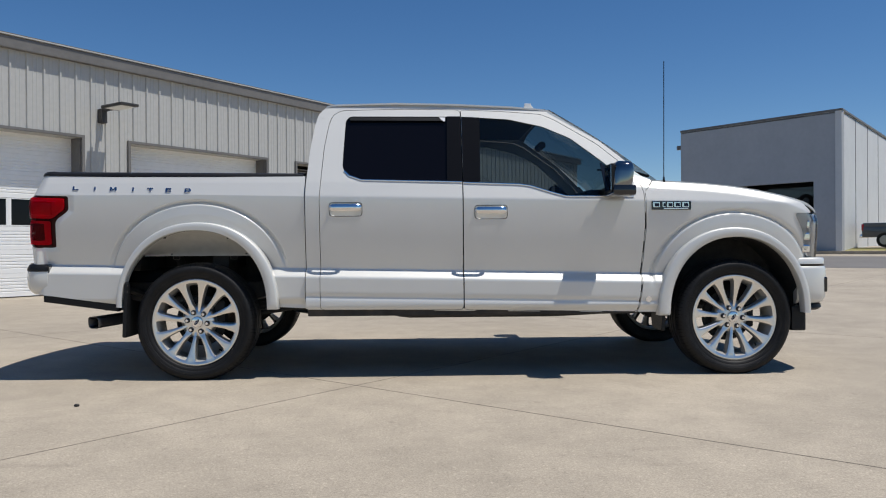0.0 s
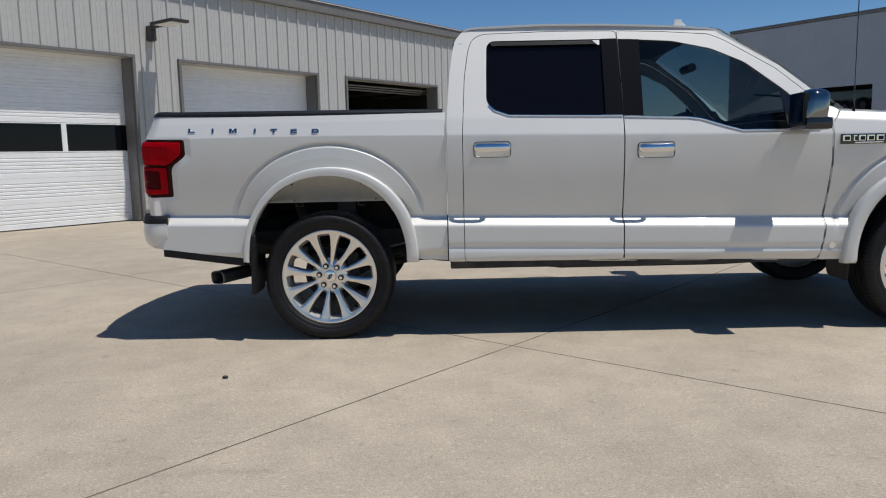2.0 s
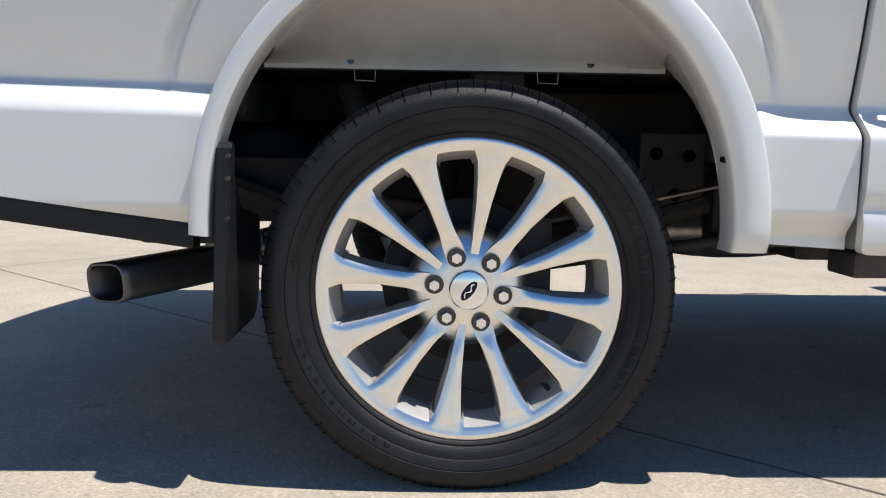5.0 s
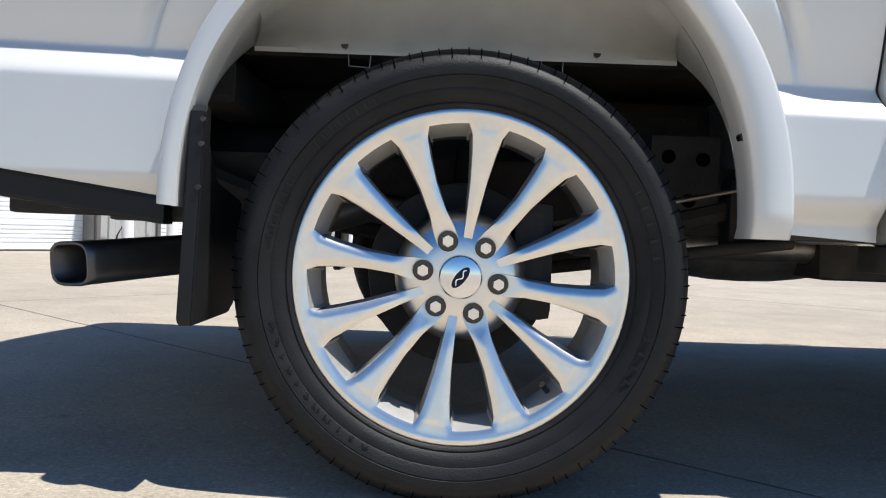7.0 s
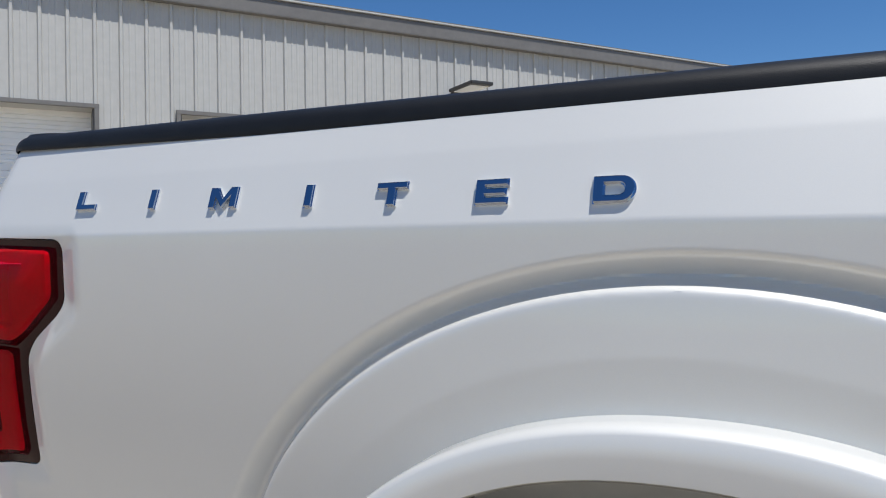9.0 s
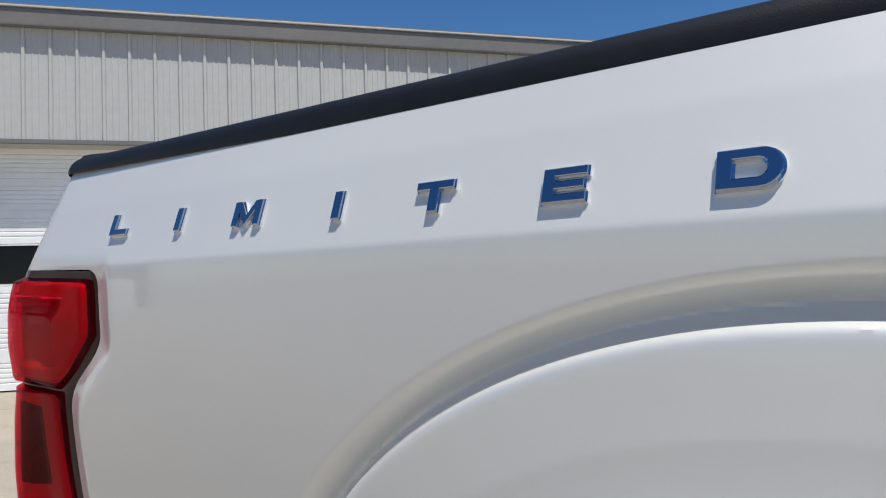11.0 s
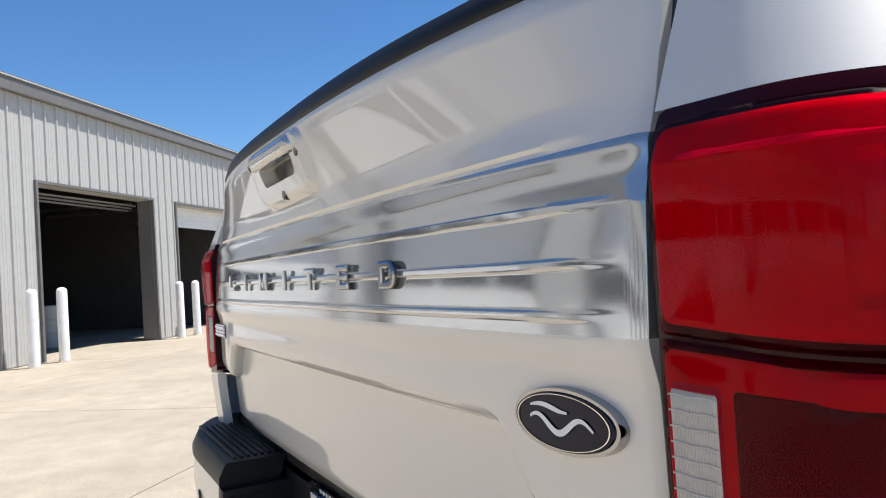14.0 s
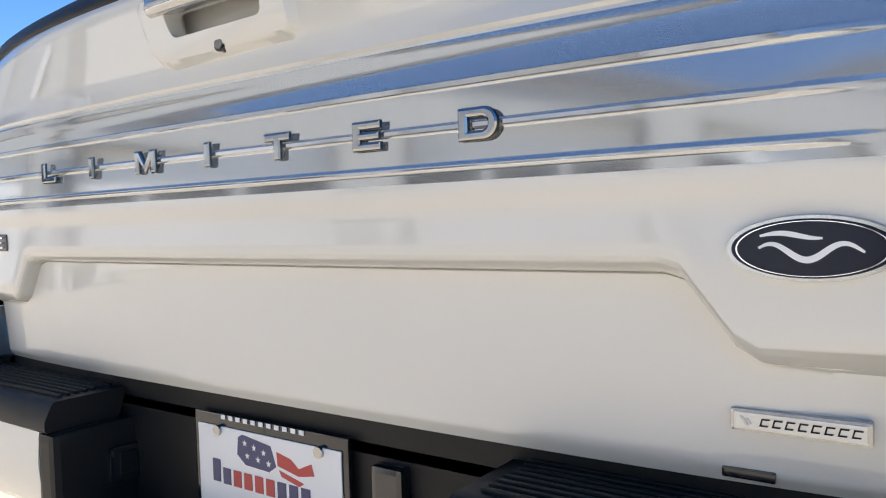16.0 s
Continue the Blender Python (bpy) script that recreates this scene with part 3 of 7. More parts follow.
for p in hose_pts:
    for q in range(8):
        s_ = 2 * math.pi * q / 8
        hv_.append(p + Vector((0.014 * math.cos(s_), 0.014 * math.sin(s_), 0.006 * math.cos(s_))))
for i in range(29):
    for q in range(8):
        hf_.append((i * 8 + q, i * 8 + (q + 1) % 8, (i + 1) * 8 + (q + 1) % 8, (i + 1) * 8 + q))
tagged(place("hose", hv_, hf_, RUBBER, smooth=True), "black air hose hanging beside a white bollard", "hose")


# ---- far building and lot edge ----
FARZ = 0.45
far = thing("far_building", (20.5, 38, FARZ), "flat-roofed grey metal building beyond the lot", "building")


def prism(name, pts, z0, z1, material, parent, label=""):
    k = len(pts)
    v = [(x, y, z0) for x, y in pts] + [(x, y, z1) for x, y in pts]
    f = [tuple(range(k))[::-1], tuple(range(k, 2 * k))] + [(i, (i + 1) % k, k + (i + 1) % k, k + i) for i in range(k)]
    return place(name, v, f, material, parent, label)


P1, P2 = Vector((17.9, 41.4)), Vector((23.79, 33.73))
fd = (P2 - P1).normalized()
fnrm = Vector((fd.y, -fd.x))
side = Vector((0.653, 0.757))


def fpt(s, d):
    return P1 + fd * s - fnrm * d


flen = (P2 - P1).length
d0, d1 = 3.6, 8.2
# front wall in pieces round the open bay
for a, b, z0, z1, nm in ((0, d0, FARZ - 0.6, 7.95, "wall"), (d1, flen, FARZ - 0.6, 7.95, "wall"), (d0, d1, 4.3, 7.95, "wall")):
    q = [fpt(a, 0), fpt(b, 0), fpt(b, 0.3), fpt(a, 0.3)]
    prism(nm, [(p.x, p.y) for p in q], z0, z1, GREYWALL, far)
E1 = P2 + side * 22
pc = [P2, E1, E1 + Vector((-0.25, 0.17)), P2 + Vector((-0.25, 0.17))]
# sun-facing side: part of its brightness is put into a paler panel colour
prism("wall", [(p.x, p.y) for p in pc], FARZ - 0.6, 7.95, PALEWALL, far, "panel wall with sunlight painted in as a paler grey")
E0 = P1 + side * 22
prism("wall", [(p.x, p.y) for p in (P1, P1 + Vector((0.25, -0.17)), E0 + Vector((0.25, -0.17)), E0)], FARZ - 0.6, 7.95, GREYWALL, far)
prism("wall", [(p.x, p.y) for p in (E0, E1, E1 + Vector((0.1, 0.25)), E0 + Vector((0.1, 0.25)))], FARZ - 0.6, 7.95, GREYWALL, far)
prism("roof", [(p.x, p.y) for p in (P1, P2, E1, E0)], 7.85, 7.93, TRIM, far)
for a, b in ((P1, P2), (P2, E1)):
    dd = (b - a).normalized()
    nn = Vector((dd.y, -dd.x)) * 0.06
    prism("parapet_cap", [(p.x, p.y) for p in (a + nn, b + nn, b - nn * 4, a - nn * 4)], 7.95, 8.06, TRIM, far)
for i in range(1, 7):
    p = P2 + side * (3.6 * i)
    nn = Vector((side.y, -side.x))
    prism("panel_joint", [(q.x, q.y) for q in (p + nn * 0.02, p + side * 0.05 + nn * 0.02, p + side * 0.05 - nn * 0.02, p - nn * 0.02)], FARZ - 0.5, 7.93, TRIM, far)
# black sheet stands in for the shade deep inside the open bay
prism("bay_back", [(p.x, p.y) for p in (fpt(d0 - 0.3, 2.0), fpt(d1 + 0.3, 2.0), fpt(d1 + 0.3, 2.1), fpt(d0 - 0.3, 2.1))], FARZ - 0.5, 6, GLOSSBLACK, far)


# ---- pickup truck ----
truck = thing("pickup_truck", (1.8, 1.0, 0.0), "white crew-cab pickup truck with chrome trim and bright alloy wheels", "pickup truck")
REAR, FRONT, HUB = 0.0, 3.683, 0.39


def sstep(a, b, v):
    t = np.clip((v - a) / (b - a), 0, 1)
    return t * t * (3 - 2 * t)


def sdpoly(pts, X, Z):
    """Signed distance to a polygon, positive inside."""
    P = np.array(pts, float)
    Q = np.roll(P, -1, axis=0)
    d2 = np.full(X.shape, 1e9)
    inside = np.zeros(X.shape, bool)
    for (ax, az), (bx, bz) in zip(P, Q):
        ex, ez = bx - ax, bz - az
        t = np.clip(((X - ax) * ex + (Z - az) * ez) / (ex * ex + ez * ez + 1e-12), 0, 1)
        d2 = np.minimum(d2, (X - ax - t * ex) ** 2 + (Z - az - t * ez) ** 2)
        c = (az > Z) != (bz > Z)
        xi = ax + (Z - az) / (bz - az + 1e-12) * ex
        inside ^= c & (X < xi)
    return np.where(inside, 1, -1) * np.sqrt(d2)


def rounded(pts, r, seg=4):
    """Polygon with its corners rounded."""
    out = []
    n = len(pts)
    for i in range(n):
        p, a, b = (Vector(pts[j]) for j in (i, i - 1, (i + 1) % n))
        da, db = (a - p), (b - p)
        k = min(r, da.length * 0.45, db.length * 0.45)
        s, e = p + da.normalized() * k, p + db.normalized() * k
        for q in range(seg + 1):
            t = q / seg
            w = (1 - t) ** 2 * s + 2 * t * (1 - t) * p + t * t * e
            out.append((w.x, w.y))
    return out


def arch(X, Z, cx, z0, a, b, n=2.15):
    """Superellipse arch with straight legs below z0; 1 on the curve."""
    dz = np.maximum(Z - z0, 0)
    return ((np.abs(X - cx) / a) ** n + (dz / b) ** n) ** (1 / n)


def skin(name, us, vs, region, mapping, material, parent, label="", lip=0.02, sharp=35):
    """A sheet over the (u, v) grid, trimmed where region(u, v) < 0, laid into space by mapping, with its edges turned inward by lip."""
    U, V = np.meshgrid(us, vs)
    G = region(U, V)
    nu, nv = len(us), len(vs)
    h = 1e-4
    gx = (region(U + h, V) - region(U - h, V)) / (2 * h)
    gz = (region(U, V + h) - region(U, V - h)) / (2 * h)
    U2, V2 = U.copy(), V.copy()
    neg = G < 0
    for _ in range(3):
        g = region(U2, V2)
        ax = (region(U2 + h, V2) - region(U2 - h, V2)) / (2 * h)
        az = (region(U2, V2 + h) - region(U2, V2 - h)) / (2 * h)
        m2 = ax * ax + az * az + 1e-9
        st = np.where(neg, -g / m2, 0)
        lim = 1.5 * max(us[1] - us[0], vs[1] - vs[0])
        sx, sz = np.clip(st * ax, -lim, lim), np.clip(st * az, -lim, lim)
        U2, V2 = U2 + sx, V2 + sz
    keep = (G[:-1, :-1] >= 0) | (G[1:, :-1] >= 0) | (G[:-1, 1:] >= 0) | (G[1:, 1:] >= 0)
    X, Y, Zz, NX, NY, NZ = mapping(U2, V2)
    idx = -np.ones(U.shape, int)
    verts, faces = [], []
    for j, i in np.argwhere(keep):
        q = []
        for jj, ii in ((j, i), (j, i + 1), (j + 1, i + 1), (j + 1, i)):
            if idx[jj, ii] < 0:
                idx[jj, ii] = len(verts)
                verts.append((X[jj, ii], Y[jj, ii], Zz[jj, ii]))
            q.append(idx[jj, ii])
        faces.append(q)
    if lip:
        count = {}
        for f in faces:
            for a, b in zip(f, f[1:] + f[:1]):
                count[(a, b)] = count.get((a, b), 0) + 1
        inner = {}
        flat = {idx[j, i]: (j, i) for j, i in np.argwhere(idx >= 0)}

        def inn(a):
            if a not in inner:
                j, i = flat[a]
                inner[a] = len(verts)
                verts.append((X[j, i] + NX[j, i] * lip, Y[j, i] + NY[j, i] * lip, Zz[j, i] + NZ[j, i] * lip))
            return inner[a]

        for (a, b) in list(count):
            if (b, a) not in count:
                faces.append([b, a, inn(a), inn(b)])
    return place(name, verts, faces, material, parent, label, smooth=True, sharp=sharp)


# -- the side's shape: outward is -y --
def ledge(x):
    return 0.765 - 0.0215 * x


def crease(x):
    return 1.252 - 0.018 * np.maximum(x, 0)


def side_y(x, z, bed):
    """Depth of the body side at (x, z)."""
    zl, zc = ledge(x), crease(x)
    lowb = np.where(bed, 0.51, 0.45)
    y = 0.056 * sstep(zl - 0.065, zl + 0.006, z)
    y = y + 0.030 * (1 - sstep(lowb - 0.01, lowb + 0.05, z)) ** 1.5
    y = y + np.where(bed, 0.0, 0.008 * np.exp(-((z - (zl - 0.19)) / 0.018) ** 2))
    mid = np.clip((z - zl) / (zc - zl), 0, 1)
    y = y - 0.058 * (2.0 * mid - mid ** 2)
    up = np.maximum(z - zc, 0)
    y = y + 0.34 * up + 0.06 * np.maximum(z - 1.335, 0)
    return y + np.where(bed, 0.017, 0.0)


def bulge(x, z, cx, bz0, ba, bb, zlow):
    """The raised panel round a wheel opening."""
    rb = arch(x, z, cx, bz0, ba, bb, 2.0)
    y = np.interp(rb, [0.70, 0.80, 0.910, 0.920, 0.926, 0.940, 0.946, 0.952, 0.984, 0.992], [-0.012, -0.0105, -0.0045, -0.003, 0.001, 0.0180, 0.0208, 0.0210, 0.0022, 0.0])
    return y * sstep(zlow - 0.12, zlow + 0.05, z)


S0, RC = -1.020, 0.105
ARC = RC * math.pi / 2


def wrap(u, y0):
    """Path round the rear corner: u runs on past S0 round the corner and inward along the rear."""
    a = np.clip((S0 - u) / RC, 0, math.pi / 2)
    x = np.where(u > S0, u, S0 - RC * np.sin(a))
    past = np.maximum(S0 - ARC - u, 0)
    y = y0 + np.where(u > S0, 0, RC * (1 - np.cos(a))) + past
    nx = np.where(u > S0, 0, np.sin(a))
    ny = np.where(u > S0, 1, np.cos(a))
    return x, y, nx, ny


def bed_map(U, V, push=0.0):
    xx = np.maximum(U, S0)
    y0 = side_y(xx, V, True)
    y0 = y0 + bulge(xx, V, 0.010, 0.70, 0.622, 0.526, 0.84)
    # dished border in front of the tail light
    dl = sdpoly(TL_WIDE, U, V)
    y0 = y0 + 0.007 * sstep(-0.012, 0.034, dl)
    flat = 0.017 + 0.34 * np.maximum(V - 1.252, 0)
    w = sstep(S0 + 0.02, S0 - 0.06, U)
    y0 = y0 * (1 - w) + flat * w
    x, y, nx, ny = wrap(U, y0)
    tilt = 0.36 * np.maximum(V - 1.22, 0) + 0.10 * np.maximum(0.9 - V, 0)
    x = x + tilt * sstep(S0 + 0.12, S0 - 0.10, U)
    x, y = x - nx * push, y - ny * push
    return x, y, V, nx, ny, np.zeros_like(V)


U_END = S0 - ARC - (0.198 - 0.017 - RC)
TL = rounded([(U_END - 0.05, 1.262), (-0.848, 1.247), (-0.846, 1.158), (-0.862, 1.138), (-0.918, 1.098), (-0.937, 1.072), (-0.942, 0.902), (-1.05, 0.898), (U_END - 0.05, 0.932)], 0.016)
TL_WIDE = rounded([(U_END - 0.08, 1.268), (-0.815, 1.258), (-0.812, 1.14), (-0.90, 1.075), (-0.912, 1.05), (-0.915, 0.88), (-1.05, 0.878), (U_END - 0.08, 0.905)], 0.02)
OPEN_R = (0.002, 0.496, 0.480, 0.512)
LIP_R = (0.020, 0.50, 0.536, 0.565)


def bed_region(U, V):
    g = np.minimum(0.7345 - U, U - U_END - 0.34 * np.maximum(V - 1.252, 0))
    bottom = np.interp(U, [U_END, -0.96, -0.53, 0.5, 0.75], [0.60, 0.575, 0.515, 0.49, 0.475])
    g = np.minimum(g, np.minimum(V - bottom, 1.396 - 0.0098 * (np.maximum(U, -1.1) + 1.0) - V))
    g = np.minimum(g, -sdpoly(TL, U, V))
    g = np.minimum(g, (arch(U, V, *LIP_R) - 0.985) * 0.54)
    return g


us = np.arange(U_END - 0.012, 0.742, 0.0034)
vs = np.arange(0.47, 1.40, 0.0030)
bed_side = skin("bed_side", us, vs, bed_region, bed_map, PAINT, truck, lip=0.022)
mirrored("bed_side", bed_side, truck)


def make_flare(cx, o, l, ybase, zend_rear, zend_front, name="wheel_flare"):
    """The proud lip round a wheel opening: a swept band with rounded outer edge and an inward return."""
    n = 90
    prof_n = 9
    verts, faces = [], []
    for i in range(n + 1):
        t = i / n
        # walk the arch from the rear foot over the top to the front foot
        ang = math.pi * (1 - t)

        def pt(A):
            c, z0, a, b = A
            ca, sa = math.cos(ang), math.sin(ang)
            e = 2 / 2.15
            return Vector((c + a * math.copysign(abs(ca) ** e, ca), z0 + b * abs(sa) ** e))
        pi, po = pt(o), pt(l)
        ring = []
        # outer foot buried, crown, then face, then inner edge and return
        for f, y in ((1.03, 0.030), (1.0, ybase + 0.002), (0.985, ybase - 0.009), (0.93, ybase - 0.0165), (0.84, ybase - 0.0205), (0.45, ybase - 0.0205), (0.09, ybase - 0.0185), (0.02, ybase - 0.012), (0.0, ybase + 0.012), (0.01, ybase + 0.050)):
            p = pi + (po - pi) * f
            ring.append((p.x, y, p.y))
        verts += ring
    k = 10
    # straight legs
    legs = []
    for side_i, zend in ((0, zend_rear), (n, zend_front)):
        base = [verts[side_i * k + q] for q in range(k)]
        ring = []
        for q, p in enumerate(base):
            ring.append((p[0], p[1] + 0.012, zend))
        legs.append((side_i, len(verts)))
        verts += ring
    for i in range(n):
        for q in range(k - 1):
            faces.append((i * k + q, i * k + q + 1, (i + 1) * k + q + 1, (i + 1) * k + q))
    for side_i, st in legs:
        for q in range(k - 1):
            f = (st + q, st + q + 1, side_i * k + q + 1, side_i * k + q)
            faces.append(f if side_i == 0 else f[::-1])
        faces.append([st + q for q in range(k)])
    return place(name, verts, faces, PAINT, truck, "", smooth=True, sharp=50)


flare_r = make_flare(0, OPEN_R, LIP_R, -0.012, 0.50, 0.475)
mirrored("wheel_flare", flare_r, truck)
OPEN_F = (3.690, 0.42, 0.462, 0.523)
LIP_F = (3.672, 0.42, 0.528, 0.590)
flare_f = make_flare(0, OPEN_F, LIP_F, -0.010, 0.41, 0.50)
mirrored("wheel_flare", flare_f, truck)


# -- inside of the rear wheel arches --
CLIPS_R = ((-0.252, 0.303, 0.853), (0.277, 0.303, 0.853), (-0.21, 0.032, 0.965), (0.215, 0.032, 0.962), (0.47, -0.003, 0.648))
def arch_edge(o, ang):
    ca, sa = math.cos(ang), math.sin(ang)
    e = 2 / 2.15
    return o[0] + o[2] * 1.01 * math.copysign(abs(ca) ** e, ca), o[1] + o[3] * 1.01 * abs(sa) ** e


def arch_liner(o, ydeep, zmin, name, material, y0=0.05):
    """Narrow turned-in strip round an opening."""
    n = 60
    v, f = [], []
    for i in range(n + 1):
        x, z = arch_edge(o, math.pi * (1 - i / n))
        deep = ydeep if z > zmin else y0 + 0.012 + 0.245 * min(1.0, max(0.0, (z - 0.63) / 0.215)) ** 1.2
        far_ = 1 + 0.20 * (deep - y0) / 0.257 * (z < zmin)
        v += [(x, y0, z), (x * (1 + far_) / 2 if z < zmin else x, (y0 + deep) / 2, z + 0.004), (x * far_, deep, z)]
    for i in range(n):
        for q in range(2):
            f.append((i * 3 + q, i * 3 + q + 1, (i + 1) * 3 + q + 1, (i + 1) * 3 + q))
    return place(name, v, f, material, truck, smooth=True)


liner = arch_liner(OPEN_R, 0.12, 0.862, "arch_liner", PAINT_IN)
mirrored("arch_liner", liner, truck)
# wheelhouse panel: one sheet sloping from the opening's edge inward and down to a straight lower rim
v, f = [], []
cols, rows_ = 44, 9
a0 = math.asin(min(1.0, ((0.848 - OPEN_R[1]) / (OPEN_R[3] * 1.01)) ** (2.15 / 2)))
for i in range(cols + 1):
    x, z = arch_edge(OPEN_R, math.pi - a0 - (math.pi - 2 * a0) * i / cols)
    for q in range(rows_ + 1):
        s = q / rows_
        v.append((x * (1 + 0.20 * s), 0.044 + 0.262 * s ** 0.75, z - (z - 0.846) * s ** 1.25))
    v.append((x * 1.20, 0.307, 0.836))
k = rows_ + 2
for i in range(cols):
    for q in range(k - 1):
        f.append((i * k + q, i * k + q + 1, (i + 1) * k + q + 1, (i + 1) * k + q))
wheelhouse = place("wheelhouse_panel", v, f, PAINT_IN, truck, "painted inner wheelhouse panel", smooth=True, sharp=60)
mirrored("wheelhouse_panel", wheelhouse, truck)
block("wheelhouse_back", (0.0, 0.345, 0.93), (0.98, 0.012, 0.19), UNDER, truck, bevel=0.002)
for lx, ly, lz in CLIPS_R:
    bm = bmesh.new()
    cyl(bm, (lx, ly - 0.008, lz), (lx, ly + 0.01, lz), 0.008, n=12)
    part("liner_clip", bm, GLOSSBLACK, truck)
for wx in (-0.222, 0.185):
    pts = [(wx - 0.024, 0.842), (wx - 0.022, 0.812), (wx + 0.022, 0.810), (wx + 0.024, 0.842)]
    bm = bmesh.new()
    for (ax, az), (bx, bz) in zip(pts, pts[1:]):
        cyl(bm, (ax, 0.312, az), (bx, 0.312, bz), 0.0013, n=6)
    part("wire_clip", bm, STEEL, truck)
fliner = arch_liner(OPEN_F, 0.36, 0.40, "arch_liner", UNDER)
mirrored("arch_liner", fliner, truck)


# -- bed rails, tailgate --
def rail_caps(yside):
    """Black cap on the bed's rim, following the rim and round the rear corner."""
    us_ = np.concatenate([np.linspace(U_END + 0.052, S0, 22), np.linspace(S0 + 0.03, 0.72, 30)])
    rx, ry, _, nx, ny, _ = bed_map(us_, np.full(len(us_), 1.396))
    prof = [(-0.0075, 1.3885), (-0.0085, 1.3925), (-0.007, 1.398), (-0.004, 1.404), (0.002, 1.410), (0.008, 1.413), (0.022, 1.417), (0.05, 1.420), (0.10, 1.421), (0.14, 1.416), (0.148, 1.395)]
    v, f = [], []
    k = len(prof)
    for i, u in enumerate(us_):
        zz = -0.0168 * (max(u, -1.1) + 1.0) / 1.72
        shrink = 1.0 if u > S0 + 0.08 else 0.5
        for po, pz in prof:
            o = po * (shrink if po > 0.01 else 1.0)
            v.append((rx[i] + nx[i] * o, ry[i] + ny[i] * o, pz + zz - (0.007 * min(max((u + 1.0) / 0.5, 0), 1) if pz < 1.394 else 0)))
    for i in range(len(us_) - 1):
        for q in range(k - 1):
            f.append((i * k + q, i * k + q + 1, (i + 1) * k + q + 1, (i + 1) * k + q))
    f.append(list(range(k))[::-1])
    f.append(list(range((len(us_) - 1) * k, len(us_) * k)))
    f = [q[::-1] for q in f]
    return place("bed_rail_cap", v, f, PLASTIC, truck, "black textured plastic cap along the bed rail", smooth=True, sharp=50)


rc = rail_caps(0)
mirrored("bed_rail_cap", rc, truck)
# bed inside walls and floor
for yb in (0.235, 1.765):
    block("bed_wall", (-0.17, yb, 1.225), (1.74, 0.05, 0.32), PLASTIC, truck, bevel=0.008)
for yb in (0.325, 1.675):
    # wheel houses and floor edges inside the bed
    block("wheel_house_top", (0.0, yb, 1.075), (1.26, 0.20, 0.02), PLASTIC, truck, bevel=0.006)
    block("wheel_house_end", (-0.61, yb, 0.98), (0.03, 0.20, 0.20), PLASTIC, truck, bevel=0.006)
    block("wheel_house_end", (0.63, yb, 0.98), (0.03, 0.20, 0.20), PLASTIC, truck, bevel=0.006)
    block("wheel_house_side", (0.0, 0.41 if yb < 1 else 1.59, 0.98), (1.26, 0.02, 0.20), PLASTIC, truck, bevel=0.006)
    block("floor_edge", (-0.85, yb, 0.882), (0.46, 0.20, 0.03), PLASTIC, truck, bevel=0.006)
    block("floor_edge", (0.67, yb, 0.882), (0.10, 0.20, 0.03), PLASTIC, truck, bevel=0.006)
block("bed_front", (0.69, 1.0, 1.12), (0.05, 1.56, 0.53), PLASTIC, truck, bevel=0.008)
block("bed_floor", (-0.17, 1.0, 0.88), (1.80, 1.22, 0.04), UNDER, truck, bevel=0.006)

TG_Y0, TG_Y1, TG_Z0, TG_Z1 = 0.212, 1.788, 0.815, 1.406


def tg_d(z, w):
    """How far the tailgate stands out at height z; w fades the fine ridges at its ends."""
    zz = [0.80, 0.815, 0.828, 0.90, 0.985, 1.0100, 1.0112, 1.0120, 1.0125, 1.0140, 1.0170, 1.0220, 1.0285, 1.0380, 1.046, 1.062, 1.070, 1.088, 1.094, 1.110, 1.1115, 1.1175, 1.119, 1.152, 1.1535, 1.1595, 1.161, 1.197, 1.1985, 1.2045, 1.206, 1.226, 1.236, 1.250, 1.2525, 1.257, 1.275, 1.288, 1.370, 1.384, 1.394, 1.402]
    dd = [-0.012, -0.008, -0.001, 0.003, 0.006, 0.0072, 0.0040, 0.0030, 0.0160, 0.0213, 0.0265, 0.0315, 0.0350, 0.0368, 0.0372, 0.0375, 0.0385, 0.0445, 0.0455, 0.0455, 0.0475, 0.0475, 0.0455, 0.0440, 0.0463, 0.0463, 0.0433, 0.0395, 0.0420, 0.0420, 0.0382, 0.0340, 0.0331, 0.0330, 0.0322, 0.0375, 0.0385, 0.0405, 0.0700, 0.0720, 0.0700, 0.0660]
    d = np.interp(z, zz, dd)
    soft = np.interp(z, [0.80, 0.815, 0.828, 0.985, 1.004, 1.034, 1.062, 1.094, 1.20, 1.226, 1.25, 1.275, 1.37, 1.394, 1.402], [-0.012, -0.008, -0.001, 0.006, 0.007, 0.036, 0.0375, 0.0455, 0.0392, 0.0340, 0.0330, 0.0385, 0.0700, 0.0700, 0.0660])
    return soft + (d - soft) * w


